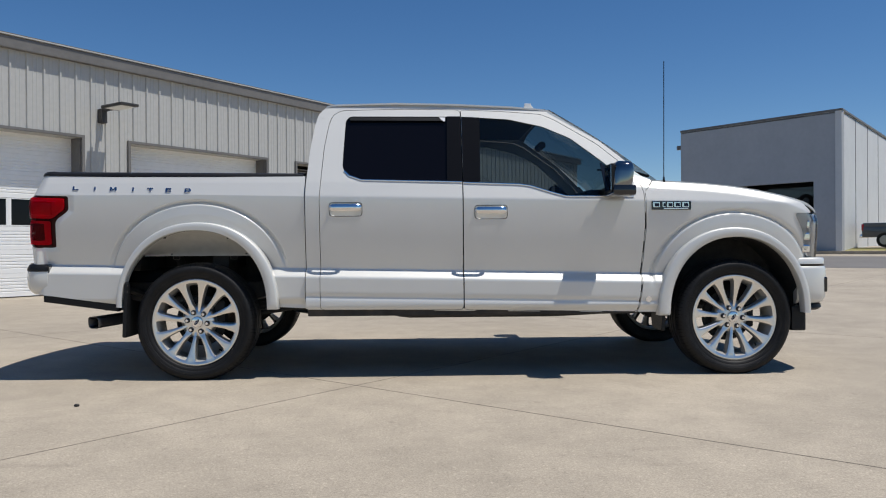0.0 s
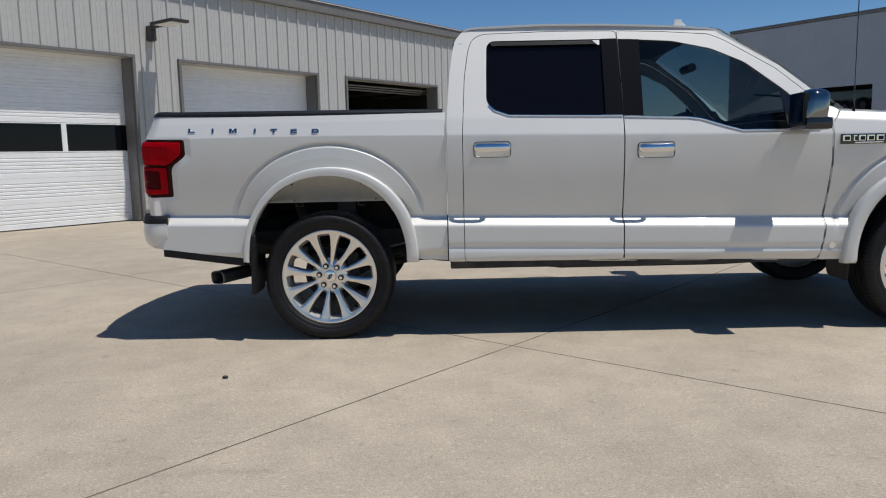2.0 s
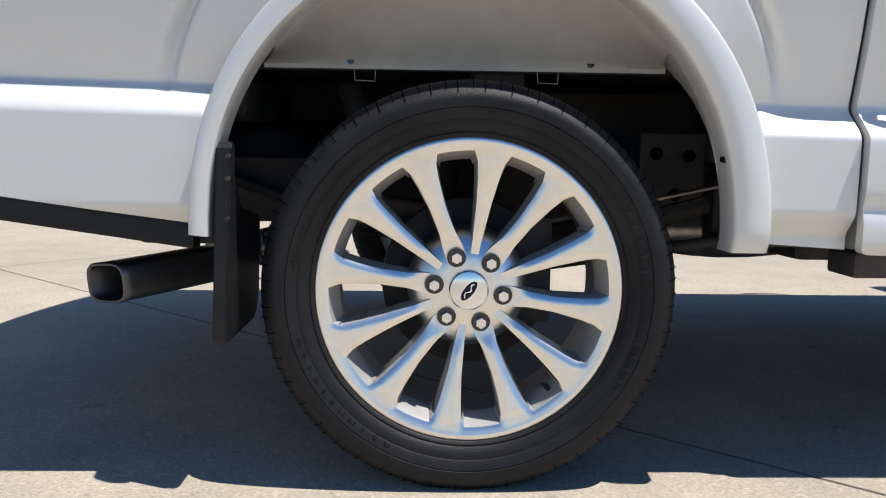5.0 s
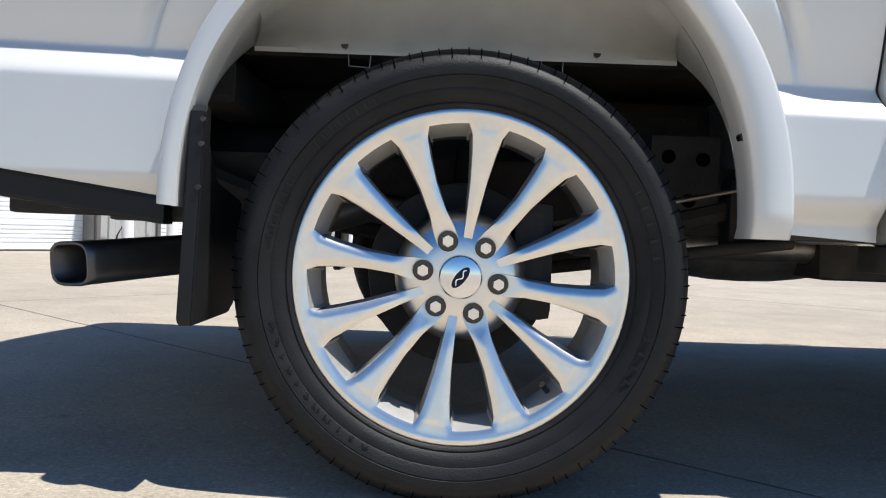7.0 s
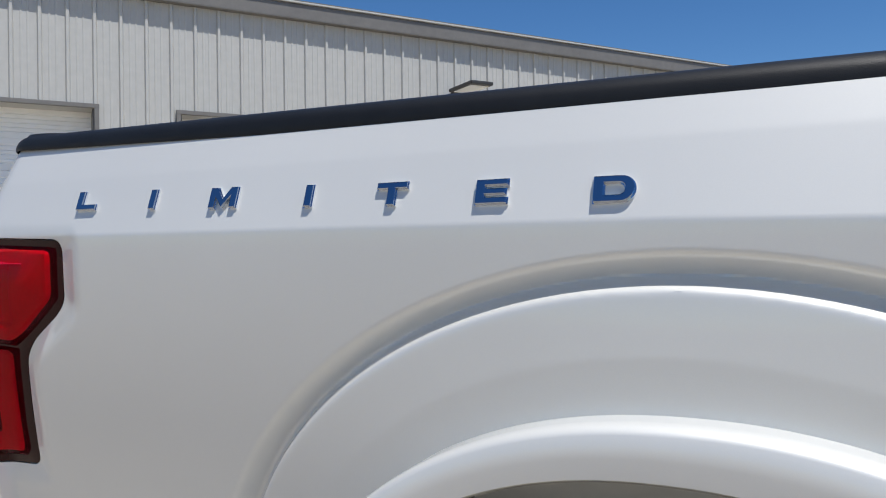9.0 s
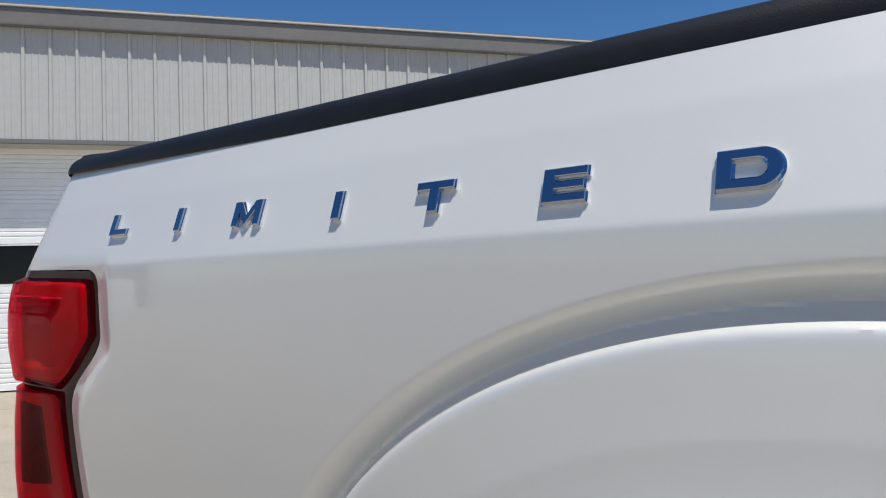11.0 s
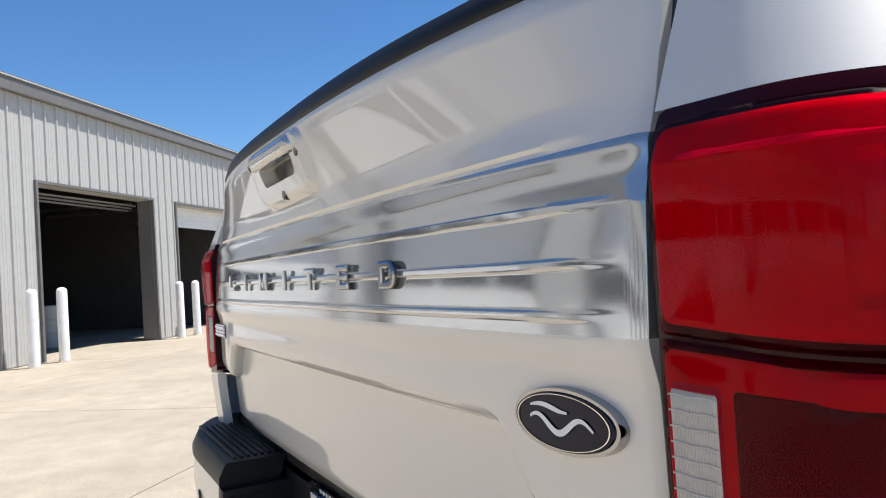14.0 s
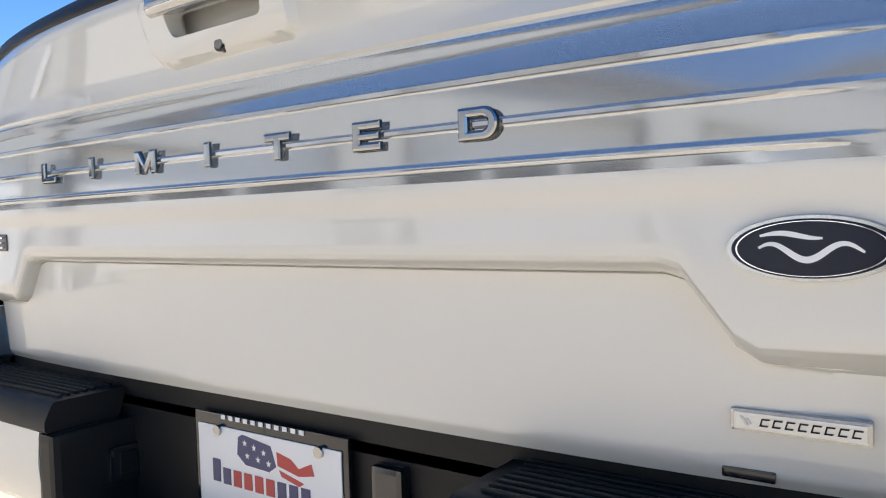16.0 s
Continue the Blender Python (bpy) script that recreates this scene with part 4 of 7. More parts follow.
def tg_map(U, V, push=0.0):
    r = np.abs(U - 1.0)
    zc = np.interp(r, [0.0, 0.570, 0.590, 0.635, 0.655, 1.0], [1.006, 1.006, 1.000, 0.940, 0.928, 0.923])
    z2 = np.where(V < zc, 0.815 + (V - 0.815) * (1.012 - 0.815) / (zc - 0.815), np.where(V < 1.062, np.where(V - zc < 0.018, 1.012 + (V - zc), 1.030 + (V - zc - 0.018) * 0.032 / np.maximum(1.044 - zc, 1e-6)), V))
    z2 = np.where(V < 0.815, V, z2)
    w = sstep(0.77, 0.62, r)
    d = tg_d(z2, w)
    up_ = np.clip((V - 1.245) / 0.147, 0, 1.1)
    x = -1.100 - d + (0.022 * (1 - up_)) * (r / 0.79) ** 4 + 0.092 * up_ * (r / 0.79) ** 2.7 + 0.05 * np.maximum(V - 1.24, 0)
    x = x + 0.006 * np.maximum((r - 0.776) / 0.012, 0) ** 2
    return x - push, U, V, np.ones_like(U), np.zeros_like(U), np.zeros_like(U)


def tg_low_map(U, V):
    """The lower panel with its rows following the recess's dropped ends."""
    zc = np.interp(np.abs(U - 1.0), [0.0, 0.570, 0.590, 0.635, 0.655, 1.0], [1.006, 1.006, 1.000, 0.940, 0.928, 0.923])
    z = np.where(V < 1.012, 0.815 + (V - 0.815) * (zc - 0.815) / (1.012 - 0.815), np.where(V < 1.030, zc + V - 1.012, zc + 0.018 + (V - 1.030) * (1.044 - zc) / 0.032))
    return tg_map(U, np.where((V < 0.815) | (V > 1.062), V, z))


# rows of the tailgate fall on its ridges
tz = sorted(set(np.round(np.concatenate([np.linspace(0.812, 1.404, 90), np.arange(1.0065, 1.0120, 0.001), np.arange(1.0120, 1.0150, 0.0007), np.arange(1.0155, 1.0400, 0.001), np.arange(1.105, 1.122, 0.0015), np.arange(1.148, 1.165, 0.0015), np.arange(1.193, 1.21, 0.0015), np.arange(1.24, 1.262, 0.002), np.arange(1.38, 1.404, 0.003)]), 4)))
tz = [z for i, z in enumerate(tz) if i == 0 or z - tz[i - 1] > 0.0006]


def grid_sheet(name, us, vs, mapping, material, parent, label="", lip=0.0, flip=False):
    U, V = np.meshgrid(us, vs)
    X, Y, Z, NX, NY, NZ = mapping(U, V)
    nu, nv = len(us), len(vs)
    verts = [(X[j, i], Y[j, i], Z[j, i]) for j in range(nv) for i in range(nu)]
    faces = [(j * nu + i, j * nu + i + 1, (j + 1) * nu + i + 1, (j + 1) * nu + i) for j in range(nv - 1) for i in range(nu - 1)]
    if lip:
        loop = [i for i in range(nu)] + [j * nu + nu - 1 for j in range(1, nv)] + [(nv - 1) * nu + i for i in range(nu - 2, -1, -1)] + [j * nu for j in range(nv - 2, 0, -1)]
        st = len(verts)
        for q in loop:
            j, i = divmod(q, nu)
            verts.append((X[j, i] + NX[j, i] * lip, Y[j, i] + NY[j, i] * lip, Z[j, i] + NZ[j, i] * lip))
        m = len(loop)
        for q in range(m):
            faces.append((loop[(q + 1) % m], loop[q], st + q, st + (q + 1) % m))
    if flip:
        faces = [f[::-1] for f in faces]
    return place(name, verts, faces, material, parent, label, smooth=True, sharp=35)


ty = np.concatenate([np.linspace(TG_Y0, 0.30, 16), np.linspace(0.305, 0.46, 50), np.linspace(0.47, 1.53, 60), np.linspace(1.54, 1.695, 50), np.linspace(1.70, TG_Y1, 16)])
# lower painted panel, satin band, upper painted panel: one tailgate body with its band
low = [z for z in tz if z <= 1.098] + [1.0995]
band = [1.0995] + [z for z in tz if 1.101 < z < 1.249] + [1.2495]
tailgate = grid_sheet("tailgate", ty, low, tg_low_map, PAINT, truck, "white tailgate with a satin band", lip=0.05, flip=True)
grid_sheet("applique_band", ty, band, tg_map, SATIN, tailgate, "satin silver band", lip=0.03, flip=True)
HCUT = rounded([(0.885, 1.305), (1.105, 1.302), (1.112, 1.366), (0.880, 1.368)], 0.012)


def upper_region(U, V):
    g = np.minimum(np.minimum(U - TG_Y0, TG_Y1 - U), np.minimum(V - 1.2495, TG_Z1 - V))
    return np.minimum(g, -sdpoly(HCUT, U, V))


tgu = skin("upper_panel", np.arange(TG_Y0 - 0.006, TG_Y1 + 0.012, 0.006), np.arange(1.2455, 1.41, 0.004), upper_region, tg_map, PAINT, tailgate, lip=0.04)
tgu.data.flip_normals()
block("inner_panel", (-1.035, 1.0, 1.10), (0.05, 1.57, 0.55), PLASTIC, tailgate, bevel=0.006)
def tg_x(y, z):
    return float(tg_map(np.array([y]), np.array([z]))[0][0])


# black cap along the tailgate's top
capv, capf = [], []
prof = [(0.004, 1.386), (-0.004, 1.391), (-0.006, 1.396), (0.002, 1.418), (0.012, 1.426), (0.05, 1.430), (0.085, 1.424), (0.09, 1.40)]
cy = np.linspace(0.214, 1.786, 60)
for yv in cy:
    r = abs(yv - 1.0) / 0.79
    xo = tg_x(yv, 1.398)
    for px, pz in prof:
        capv.append((xo + px * (1 if px < 0.02 else 1 - 0.45 * r ** 4), yv, pz + (0.010 if pz < 1.42 else -0.002) * r ** 4))
k = len(prof)
for i in range(len(cy) - 1):
    for q in range(k - 1):
        capf.append((i * k + q, i * k + q + 1, (i + 1) * k + q + 1, (i + 1) * k + q))
capf += [list(range(k))[::-1], list(range((len(cy) - 1) * k, len(cy) * k))]
place("top_cap", capv, capf, PLASTIC, tailgate, "black textured plastic spoiler cap", smooth=True, sharp=50)


# handle bezel with its recess, pull and key lock
bez = rounded([(0.868, 1.285), (1.118, 1.279), (1.150, 1.300), (1.155, 1.372), (1.12, 1.384), (0.872, 1.384), (0.855, 1.37), (0.855, 1.30)], 0.02)
hole = rounded([(0.905, 1.318), (1.085, 1.316), (1.092, 1.352), (0.900, 1.354)], 0.012)


def bez_region(U, V):
    return np.minimum(sdpoly(bez, U, V), -sdpoly(hole, U, V))


def bez_map(U, V):
    x, y, z, a, b, c = tg_map(U, V)
    e = sdpoly(bez, U, V)
    return x - 0.012 * sstep(0.0, 0.010, e), y, z, a, b, c


bezel = skin("handle_bezel", np.arange(0.845, 1.165, 0.005), np.arange(1.27, 1.392, 0.005), bez_region, bez_map, PAINT, tailgate, "white handle surround", lip=0.028)
bezel.data.flip_normals()
block("recess", (tg_x(1.0, 1.335) + 0.040, 0.996, 1.336), (0.012, 0.24, 0.075), PAINT, tailgate, bevel=0.004)
# pull bar: a rounded lip over the recess
pv, pf = [], []
bar = [(0.004, 1.349), (-0.010, 1.347), (-0.018, 1.350), (-0.022, 1.358), (-0.020, 1.370), (-0.012, 1.379), (0.002, 1.382)]
by = np.concatenate([[0.880, 0.882, 0.886], np.linspace(0.892, 1.112, 12), [1.118, 1.122, 1.124]])
for yv in by:
    e = min(1.0, (min(yv - 0.879, 1.125 - yv) / 0.010) ** 0.5)
    for px, pz in bar:
        pv.append((tg_x(yv, 1.365) + (px if px > 0 else px * e) + 0.001, yv, 1.365 + (pz - 1.365) * (0.75 + 0.25 * e)))
k = len(bar)
for i in range(len(by) - 1):
    for q in range(k - 1):
        pf.append((i * k + q, i * k + q + 1, (i + 1) * k + q + 1, (i + 1) * k + q))
pf += [list(range(k))[::-1], list(range((len(by) - 1) * k, len(by) * k))]
place("pull_handle", pv, pf, SATIN, tailgate, "satin silver pull bar", smooth=True, sharp=60)
for nm, yv, zv, rr, mt in (("key_lock", 0.995, 1.297, 0.0075, STEEL), ("bezel_screw", 0.872, 1.347, 0.005, STEEL)):
    bm = bmesh.new()
    xx = tg_x(yv, zv) - 0.0115
    cyl(bm, (xx + 0.02, yv, zv), (xx, yv, zv), rr + 0.003, n=20)
    ob = part(nm, bm, GLOSSBLACK, tailgate, smooth=True)
    bm = bmesh.new()
    cyl(bm, (xx + 0.003, yv, zv), (xx - 0.002, yv, zv), rr, n=20)
    part("barrel", bm, mt, ob, smooth=True)


def capital(name, ch, material, parent, m, h, depth, grow=0.0, chamfer=0.0):
    """One broad capital as a solid centred on the pose m, with a chamfered face."""
    g, e, u = grow, 0.27 * h, 0.36 * h
    wide = {"L": 1.36, "I": 0.38, "M": 1.58, "T": 1.40, "E": 1.30, "D": 1.48}[ch] * h
    if ch == "L":
        P = [(-g, -g), (wide + g, -g), (wide + g, e + g), (u + g, e + g), (u + g, h + g), (-g, h + g)]
    elif ch == "I":
        P = [(-g, -g), (u + g, -g), (u + g, h + g), (-g, h + g)]
    elif ch == "T":
        P = [((wide - u) / 2 - g, -g), ((wide + u) / 2 + g, -g), ((wide + u) / 2 + g, h - e - g), (wide + g, h - e - g), (wide + g, h + g), (-g, h + g), (-g, h - e - g), ((wide - u) / 2 - g, h - e - g)]
    elif ch == "E":
        lo, hi = h / 2 - e * 0.42, h / 2 + e * 0.42
        P = [(-g, -g), (wide + g, -g), (wide + g, e * 0.9 + g), (u + g, e * 0.9 + g), (u + g, lo - g), (wide * 0.94 + g, lo - g), (wide * 0.94 + g, hi + g), (u + g, hi + g), (u + g, h - e * 0.9 - g), (wide + g, h - e * 0.9 - g), (wide + g, h + g), (-g, h + g)]
    elif ch == "M":
        q = 0.21 * wide
        P = [(-g, -g), (q + g, -g), (q + g, h * 0.56), (wide / 2, -g), (wide - q - g, h * 0.56), (wide - q - g, -g), (wide + g, -g), (wide + g, h + g), (wide - q * 1.15 - g, h + g), (wide / 2, h * 0.42 + g), (q * 1.15 + g, h + g), (-g, h + g)]
    else:
        P = []
    bm = bmesh.new()
    if ch == "D":
        # a closed band between the outer outline and the counter
        def bowl(x0, x1, y0, y1, n=12):
            r = (y1 - y0) / 2
            return [(x0, y0)] + [(x1 - r + r * math.sin(math.pi * i / n), y0 + r - r * math.cos(math.pi * i / n)) for i in range(n + 1)] + [(x0, y1)]
        o_, i_ = bowl(-g, wide + g, -g, h + g), bowl(u + g, wide - u * 0.95 - g, e * 0.95 + g, h - e * 0.95 - g)
        vo, vi = ([bm.verts.new((x - wide / 2, y - h / 2, -depth)) for x, y in q] for q in (o_, i_))
        n = len(o_)
        base = [bm.faces.new((vo[q], vo[(q + 1) % n], vi[(q + 1) % n], vi[q])) for q in range(n)]
    else:
        base = [bm.faces.new([bm.verts.new((x - wide / 2, y - h / 2, -depth)) for x, y in P])]
    top = bmesh.ops.extrude_face_region(bm, geom=base)
    tv = [q for q in top["geom"] if isinstance(q, bmesh.types.BMVert)]
    for v in tv:
        v.co.z = depth
    tf = [q for q in top["geom"] if isinstance(q, bmesh.types.BMFace)]
    if chamfer:
        r = bmesh.ops.inset_region(bm, faces=tf, thickness=chamfer, depth=chamfer * 0.7, use_even_offset=True)
    bmesh.ops.recalc_face_normals(bm, faces=bm.faces)
    bmesh.ops.transform(bm, matrix=m, verts=bm.verts)
    return part(name, bm, material, parent)


def badge_pose(y, z, push=0.002):
    """Text plane lying on the tailgate, reading from behind."""
    m = Matrix(((0, 0, -1, tg_x(y, z) - push), (-1, 0, 0, y), (0, 1, 0, z), (0, 0, 0, 1)))
    return m


for ch, yv in zip("LIMITED", (1.452, 1.317, 1.173, 1.031, 0.895, 0.750, 0.603)):
    let = capital("letter", ch, LETTERCHROME, tailgate, badge_pose(yv, 1.156, 0.0034), 0.0315, 0.0018, 0.0, 0.0022)
    capital("outline", ch, GLOSSBLACK, let, badge_pose(yv, 1.156, 0.0026), 0.0315, 0.0006, 0.0012)
# maker's oval: plain blue oval in a chrome ring with a pale swash


def oval_part(name, yc, zc, a, b, x0, x1, material, parent, n=64):
    bm = bmesh.new()
    r0 = [bm.verts.new((tg_x(yc + a * math.cos(t), zc) + x0, yc + a * math.cos(t), zc + b * math.sin(t))) for t in np.linspace(0, 2 * math.pi, n, endpoint=False)]
    r1 = [bm.verts.new((tg_x(yc + a * 0.965 * math.cos(t), zc) + x1, yc + a * 0.965 * math.cos(t), zc + b * 0.94 * math.sin(t))) for t in np.linspace(0, 2 * math.pi, n, endpoint=False)]
    for i in range(n):
        bm.faces.new((r0[i], r0[(i + 1) % n], r1[(i + 1) % n], r1[i]))
    bm.faces.new(r1)
    return part(name, bm, material, parent, smooth=True)


oval = oval_part("oval_badge", 0.303, 1.029, 0.066, 0.0285, 0.004, -0.008, LETTERCHROME, tailgate)
oval_part("field", 0.303, 1.029, 0.0610, 0.0250, -0.006, -0.0095, NAVY, oval)
# a plain line ring and swash in place of the maker's script
lv, lf = [], []
nn = 64
for i in range(nn):
    t = 2 * math.pi * i / nn
    for s in (0.95, 0.972):
        yv = 0.303 + 0.0575 * s * math.cos(t)
        lv.append((tg_x(yv, 1.029) - 0.0105, yv, 1.029 + 0.0232 * s * math.sin(t)))
for i in range(nn):
    j = (i + 1) % nn
    lf.append((i * 2, i * 2 + 1, j * 2 + 1, j * 2))
place("line_ring", lv, lf, CHROME, oval)


def stroke(name, pts, wid, material, parent, on, push):
    """A tapering flat stroke through (y, z) points on a surface."""
    v, f = [], []
    P = [Vector(p) for p in pts]
    for i, p in enumerate(P):
        d = (P[min(i + 1, len(P) - 1)] - P[max(i - 1, 0)]).normalized()
        q = Vector((-d.y, d.x))
        w = wid * (0.35 + 0.65 * math.sin(math.pi * (i + 0.5) / len(P)))
        for s in (-1, 1):
            c = p + q * w * s
            v.append((on(c.x, c.y) - push, c.x, c.y))
    for i in range(len(P) - 1):
        f.append((i * 2, i * 2 + 1, i * 2 + 3, i * 2 + 2))
    return place(name, v, f, material, parent)


def tgflat(y, z):
    return tg_x(y, 1.029)


stroke("swash", [(0.340 - 0.046 * t, 1.0395 + 0.0022 * math.sin(t * 5.0)) for t in np.linspace(0, 1, 16)], 0.0022, PLATEWHITE, oval, tgflat, 0.0105)
stroke("swash", [(0.341 - 0.076 * t, 1.0265 + 0.0065 * math.sin(t * 9.0 + 0.5)) for t in np.linspace(0, 1, 40)], 0.0027, PLATEWHITE, oval, tgflat, 0.0105)
# model badges as plain shapes
plate = bmesh.new()
box(plate, (tg_x(0.319, 0.875) - 0.002, 0.319, 0.875), (0.012, 0.112, 0.020), 0.003)
eco = part("engine_badge", plate, LETTERCHROME, tailgate, "chrome strip badge")
bm = bmesh.new()
box(bm, (tg_x(0.319, 0.875) - 0.0085, 0.319, 0.875), (0.002, 0.104, 0.0145), 0.0)
part("badge_field", bm, mat("badge silver", (0.6, 0.62, 0.62), 0.25, 0.6, noise_amt=0.02, big=0.02), eco)
xe = tg_x(0.319, 0.875) - 0.0100
for i in range(8):
    # each small mark is a slanted open frame of thin bars
    yc = 0.3455 - 0.0102 * i
    for dy, dz, wy, wz in ((0, 0.0029, 0.0070, 0.0013), (0, -0.0029, 0.0070, 0.0013), (0.0028, 0, 0.0014, 0.0068)):
        bm = bmesh.new()
        for v in box(bm, (xe, yc + dy, 0.875 + dz), (0.0012, wy, wz), 0.0):
            v.co.y -= (v.co.z - 0.875) * 0.28
        part("badge_bar", bm, NAVY, eco)
for q in (0.0, 0.0035):
    bm = bmesh.new()
    for v in box(bm, (xe, 0.3625 - q, 0.875), (0.0012, 0.0022, 0.008 - q), 0.0):
        v.co.y += (v.co.z - 0.875) * 0.7
    part("badge_leaf", bm, DARKCHROME, eco)
bm = bmesh.new()
box(bm, (tg_x(1.70, 1.044) - 0.002, 1.712, 1.040), (0.008, 0.112, 0.032), 0.004)
mbt = part("model_badge", bm, GLOSSBLACK, tailgate, "black and chrome model badge")
for i in range(4):
    for dz, wz in ((0.009, 0.004), (-0.009, 0.004), (0.0, 0.0035)):
        bm = bmesh.new()
        box(bm, (tg_x(1.70, 1.044) - 0.0075, 1.751 - 0.026 * i, 1.040 + dz), (0.004, 0.016 - 0.004 * (dz == 0), wz), 0.001)
        part("badge_bar", bm, CHROME, mbt)
block("latch_slot", (tg_x(0.36, 0.822) - 0.001, 0.362, 0.8235), (0.006, 0.046, 0.010), GLOSSBLACK, tailgate, bevel=0.002)
# black strip for the shade in the gap between tailgate and lamp
for sgn in (-1, 1):
    v, f = [], []
    for z in np.linspace(0.82, 1.412, 40):
        xs_ = tg_x(0.212, min(z, 1.40)) + 0.010
        v += [(xs_, 1 + sgn * 0.8025, z), (xs_, 1 + sgn * 0.7870, z), (xs_ + 0.04, 1 + sgn * 0.7870, z), (xs_ + 0.04, 1 + sgn * 0.8025, z)]
    for i in range(39):
        f += [tuple(4 * i + e for e in q)[::sgn] for q in ((0, 1, 5, 4), (1, 2, 6, 5), (2, 3, 7, 6), (3, 0, 4, 7))]
    place("gap_seal", v, f, GLOSSBLACK, truck)


# -- tail lamps --
def lens(name, poly, push, material, parent, label="", h=0.006, soft=0.012, dome=0.0, pocket=None, lip=0.03, corner=0.012):
    """A curved cover on the lamp's outline; a pocket is a rounded hollow (u0, u1, z0, z1, depth)."""
    P = rounded(poly, corner)
    xs = [p[0] for p in P]
    zs = [p[1] for p in P]

    def region(U, V):
        return sdpoly(P, U, V)

    def mp(U, V):
        e = sdpoly(P, U, V)
        q = push * sstep(-0.001, soft, e) + dome * sstep(0.0, 0.06, e)
        if pocket:
            u0, u1, z0, z1, dep = pocket
            inside = np.minimum(np.minimum(np.minimum(U - u0, u1 - U), np.minimum(V - z0, z1 - V)), e - 0.022)
            q = q - dep * sstep(-0.004, 0.006, inside)
        q = q * (1 - 0.75 * sstep(S0 - ARC * 0.45, S0 - ARC * 1.15, U))
        return bed_map(U, V, q)

    return skin(name, np.arange(min(xs) - h, max(xs) + 2 * h, h), np.arange(min(zs) - h, max(zs) + 2 * h, h), region, mp, material, parent, label, lip=lip)


E0u = U_END + 0.004
UPPER = [(E0u + 0.002, 1.250), (-0.864, 1.2365), (-0.864, 1.156), (-0.929, 1.104), (-0.957, 1.0868), (S0, 1.0900), (E0u + 0.002, 1.1050)]
LOWER = [(E0u + 0.002, 1.1032), (S0, 1.0882), (-0.960, 1.0852), (-0.963, 0.915), (-1.05, 0.911), (E0u + 0.002, 0.945)]
lamp = lens("tail_lamp", [(E0u, 1.260), (-0.849, 1.245), (-0.848, 1.158), (-0.864, 1.138), (-0.920, 1.098), (-0.939, 1.072), (-0.943, 0.904), (-1.05, 0.900), (E0u, 0.933)], 0.002, REDDARK, truck, "red tail lamp wrapping the corner", h=0.008)
lens("reflector", [(E0u + 0.004, 1.246), (-0.872, 1.2315), (-0.872, 1.162), (-0.938, 1.109), (-0.968, 1.094), (S0, 1.097), (E0u + 0.004, 1.112)], 0.0075, REFLECTOR, lamp, "", h=0.004, soft=0.004, dome=0.004, pocket=(-1.122, -0.958, 1.118, 1.208, 0.007))
lens("reflector", [(E0u + 0.004, 1.098), (S0, 1.083), (-0.967, 1.080), (-0.970, 0.920), (-1.05, 0.917), (E0u + 0.004, 0.950)], 0.005, REFLECTOR, lamp, "", h=0.006, soft=0.004)
lens("light_guide", [(U_END + 0.03, 1.226), (-0.925, 1.214), (-0.925, 1.209), (U_END + 0.03, 1.219)], 0.0135, PLATEWHITE, lamp, "", h=0.003, soft=0.002, corner=0.002)
lens("smoked_insert", [(U_END + 0.062, 1.076), (S0, 1.066), (-1.008, 1.064), (-1.008, 0.948), (-1.06, 0.945), (U_END + 0.062, 0.962)], 0.0075, SMOKE, lamp, "dark smoked insert", soft=0.003)
lens("upper_lens", UPPER, 0.016, RED, lamp, "bright red upper lens", dome=0.006, lip=0.014, soft=0.006, h=0.005, corner=0.007)
lens("lower_lens", LOWER, 0.012, RED, lamp, "red lower lens", dome=0.003, lip=0.010, soft=0.005, h=0.005, corner=0.007)
rev_u = np.arange(U_END + 0.013, U_END + 0.0565, 0.0006)
rev_v = np.linspace(0.973, 1.075, 12)


def rev_map(U, V):
    e = np.minimum(np.minimum(U - rev_u[0], rev_u[-1] - U), np.minimum(V - 0.973, 1.075 - V))
    taper = 1 - 0.75 * sstep(S0 - ARC * 0.45, S0 - ARC * 1.15, U)
    q = (0.0152 * taper + 0.0008) * sstep(-0.001, 0.003, e) + 0.0004 * sstep(0.001, 0.004, e) * np.sin((U - rev_u[0]) * 2 * math.pi / 0.0024)
    return bed_map(U, V, q)


grid_sheet("reverse_lens", rev_u, rev_v, rev_map, REVERSE, lamp, "pale ribbed reversing lens", lip=0.008)
# joints across the reversing lens, and the sensor mark
for z in np.linspace(0.982, 1.066, 9):
    um = np.linspace(rev_u[2], rev_u[-3], 6)
    xs_, ys_, _, _, _, _ = bed_map(um, np.full(6, z), 0.0152 * (1 - 0.75 * sstep(S0 - ARC * 0.45, S0 - ARC * 1.15, um)) + 0.0016)
    v, f = [], []
    for i in range(6):
        zz = z + 0.0006 * math.sin(i * 2.1)
        v += [(xs_[i], ys_[i], zz - 0.0006), (xs_[i], ys_[i], zz + 0.0006)]
    f = [(i * 2, i * 2 + 2, i * 2 + 3, i * 2 + 1) for i in range(5)]
    place("lens_rib", v, f, DRUMGREY, lamp)


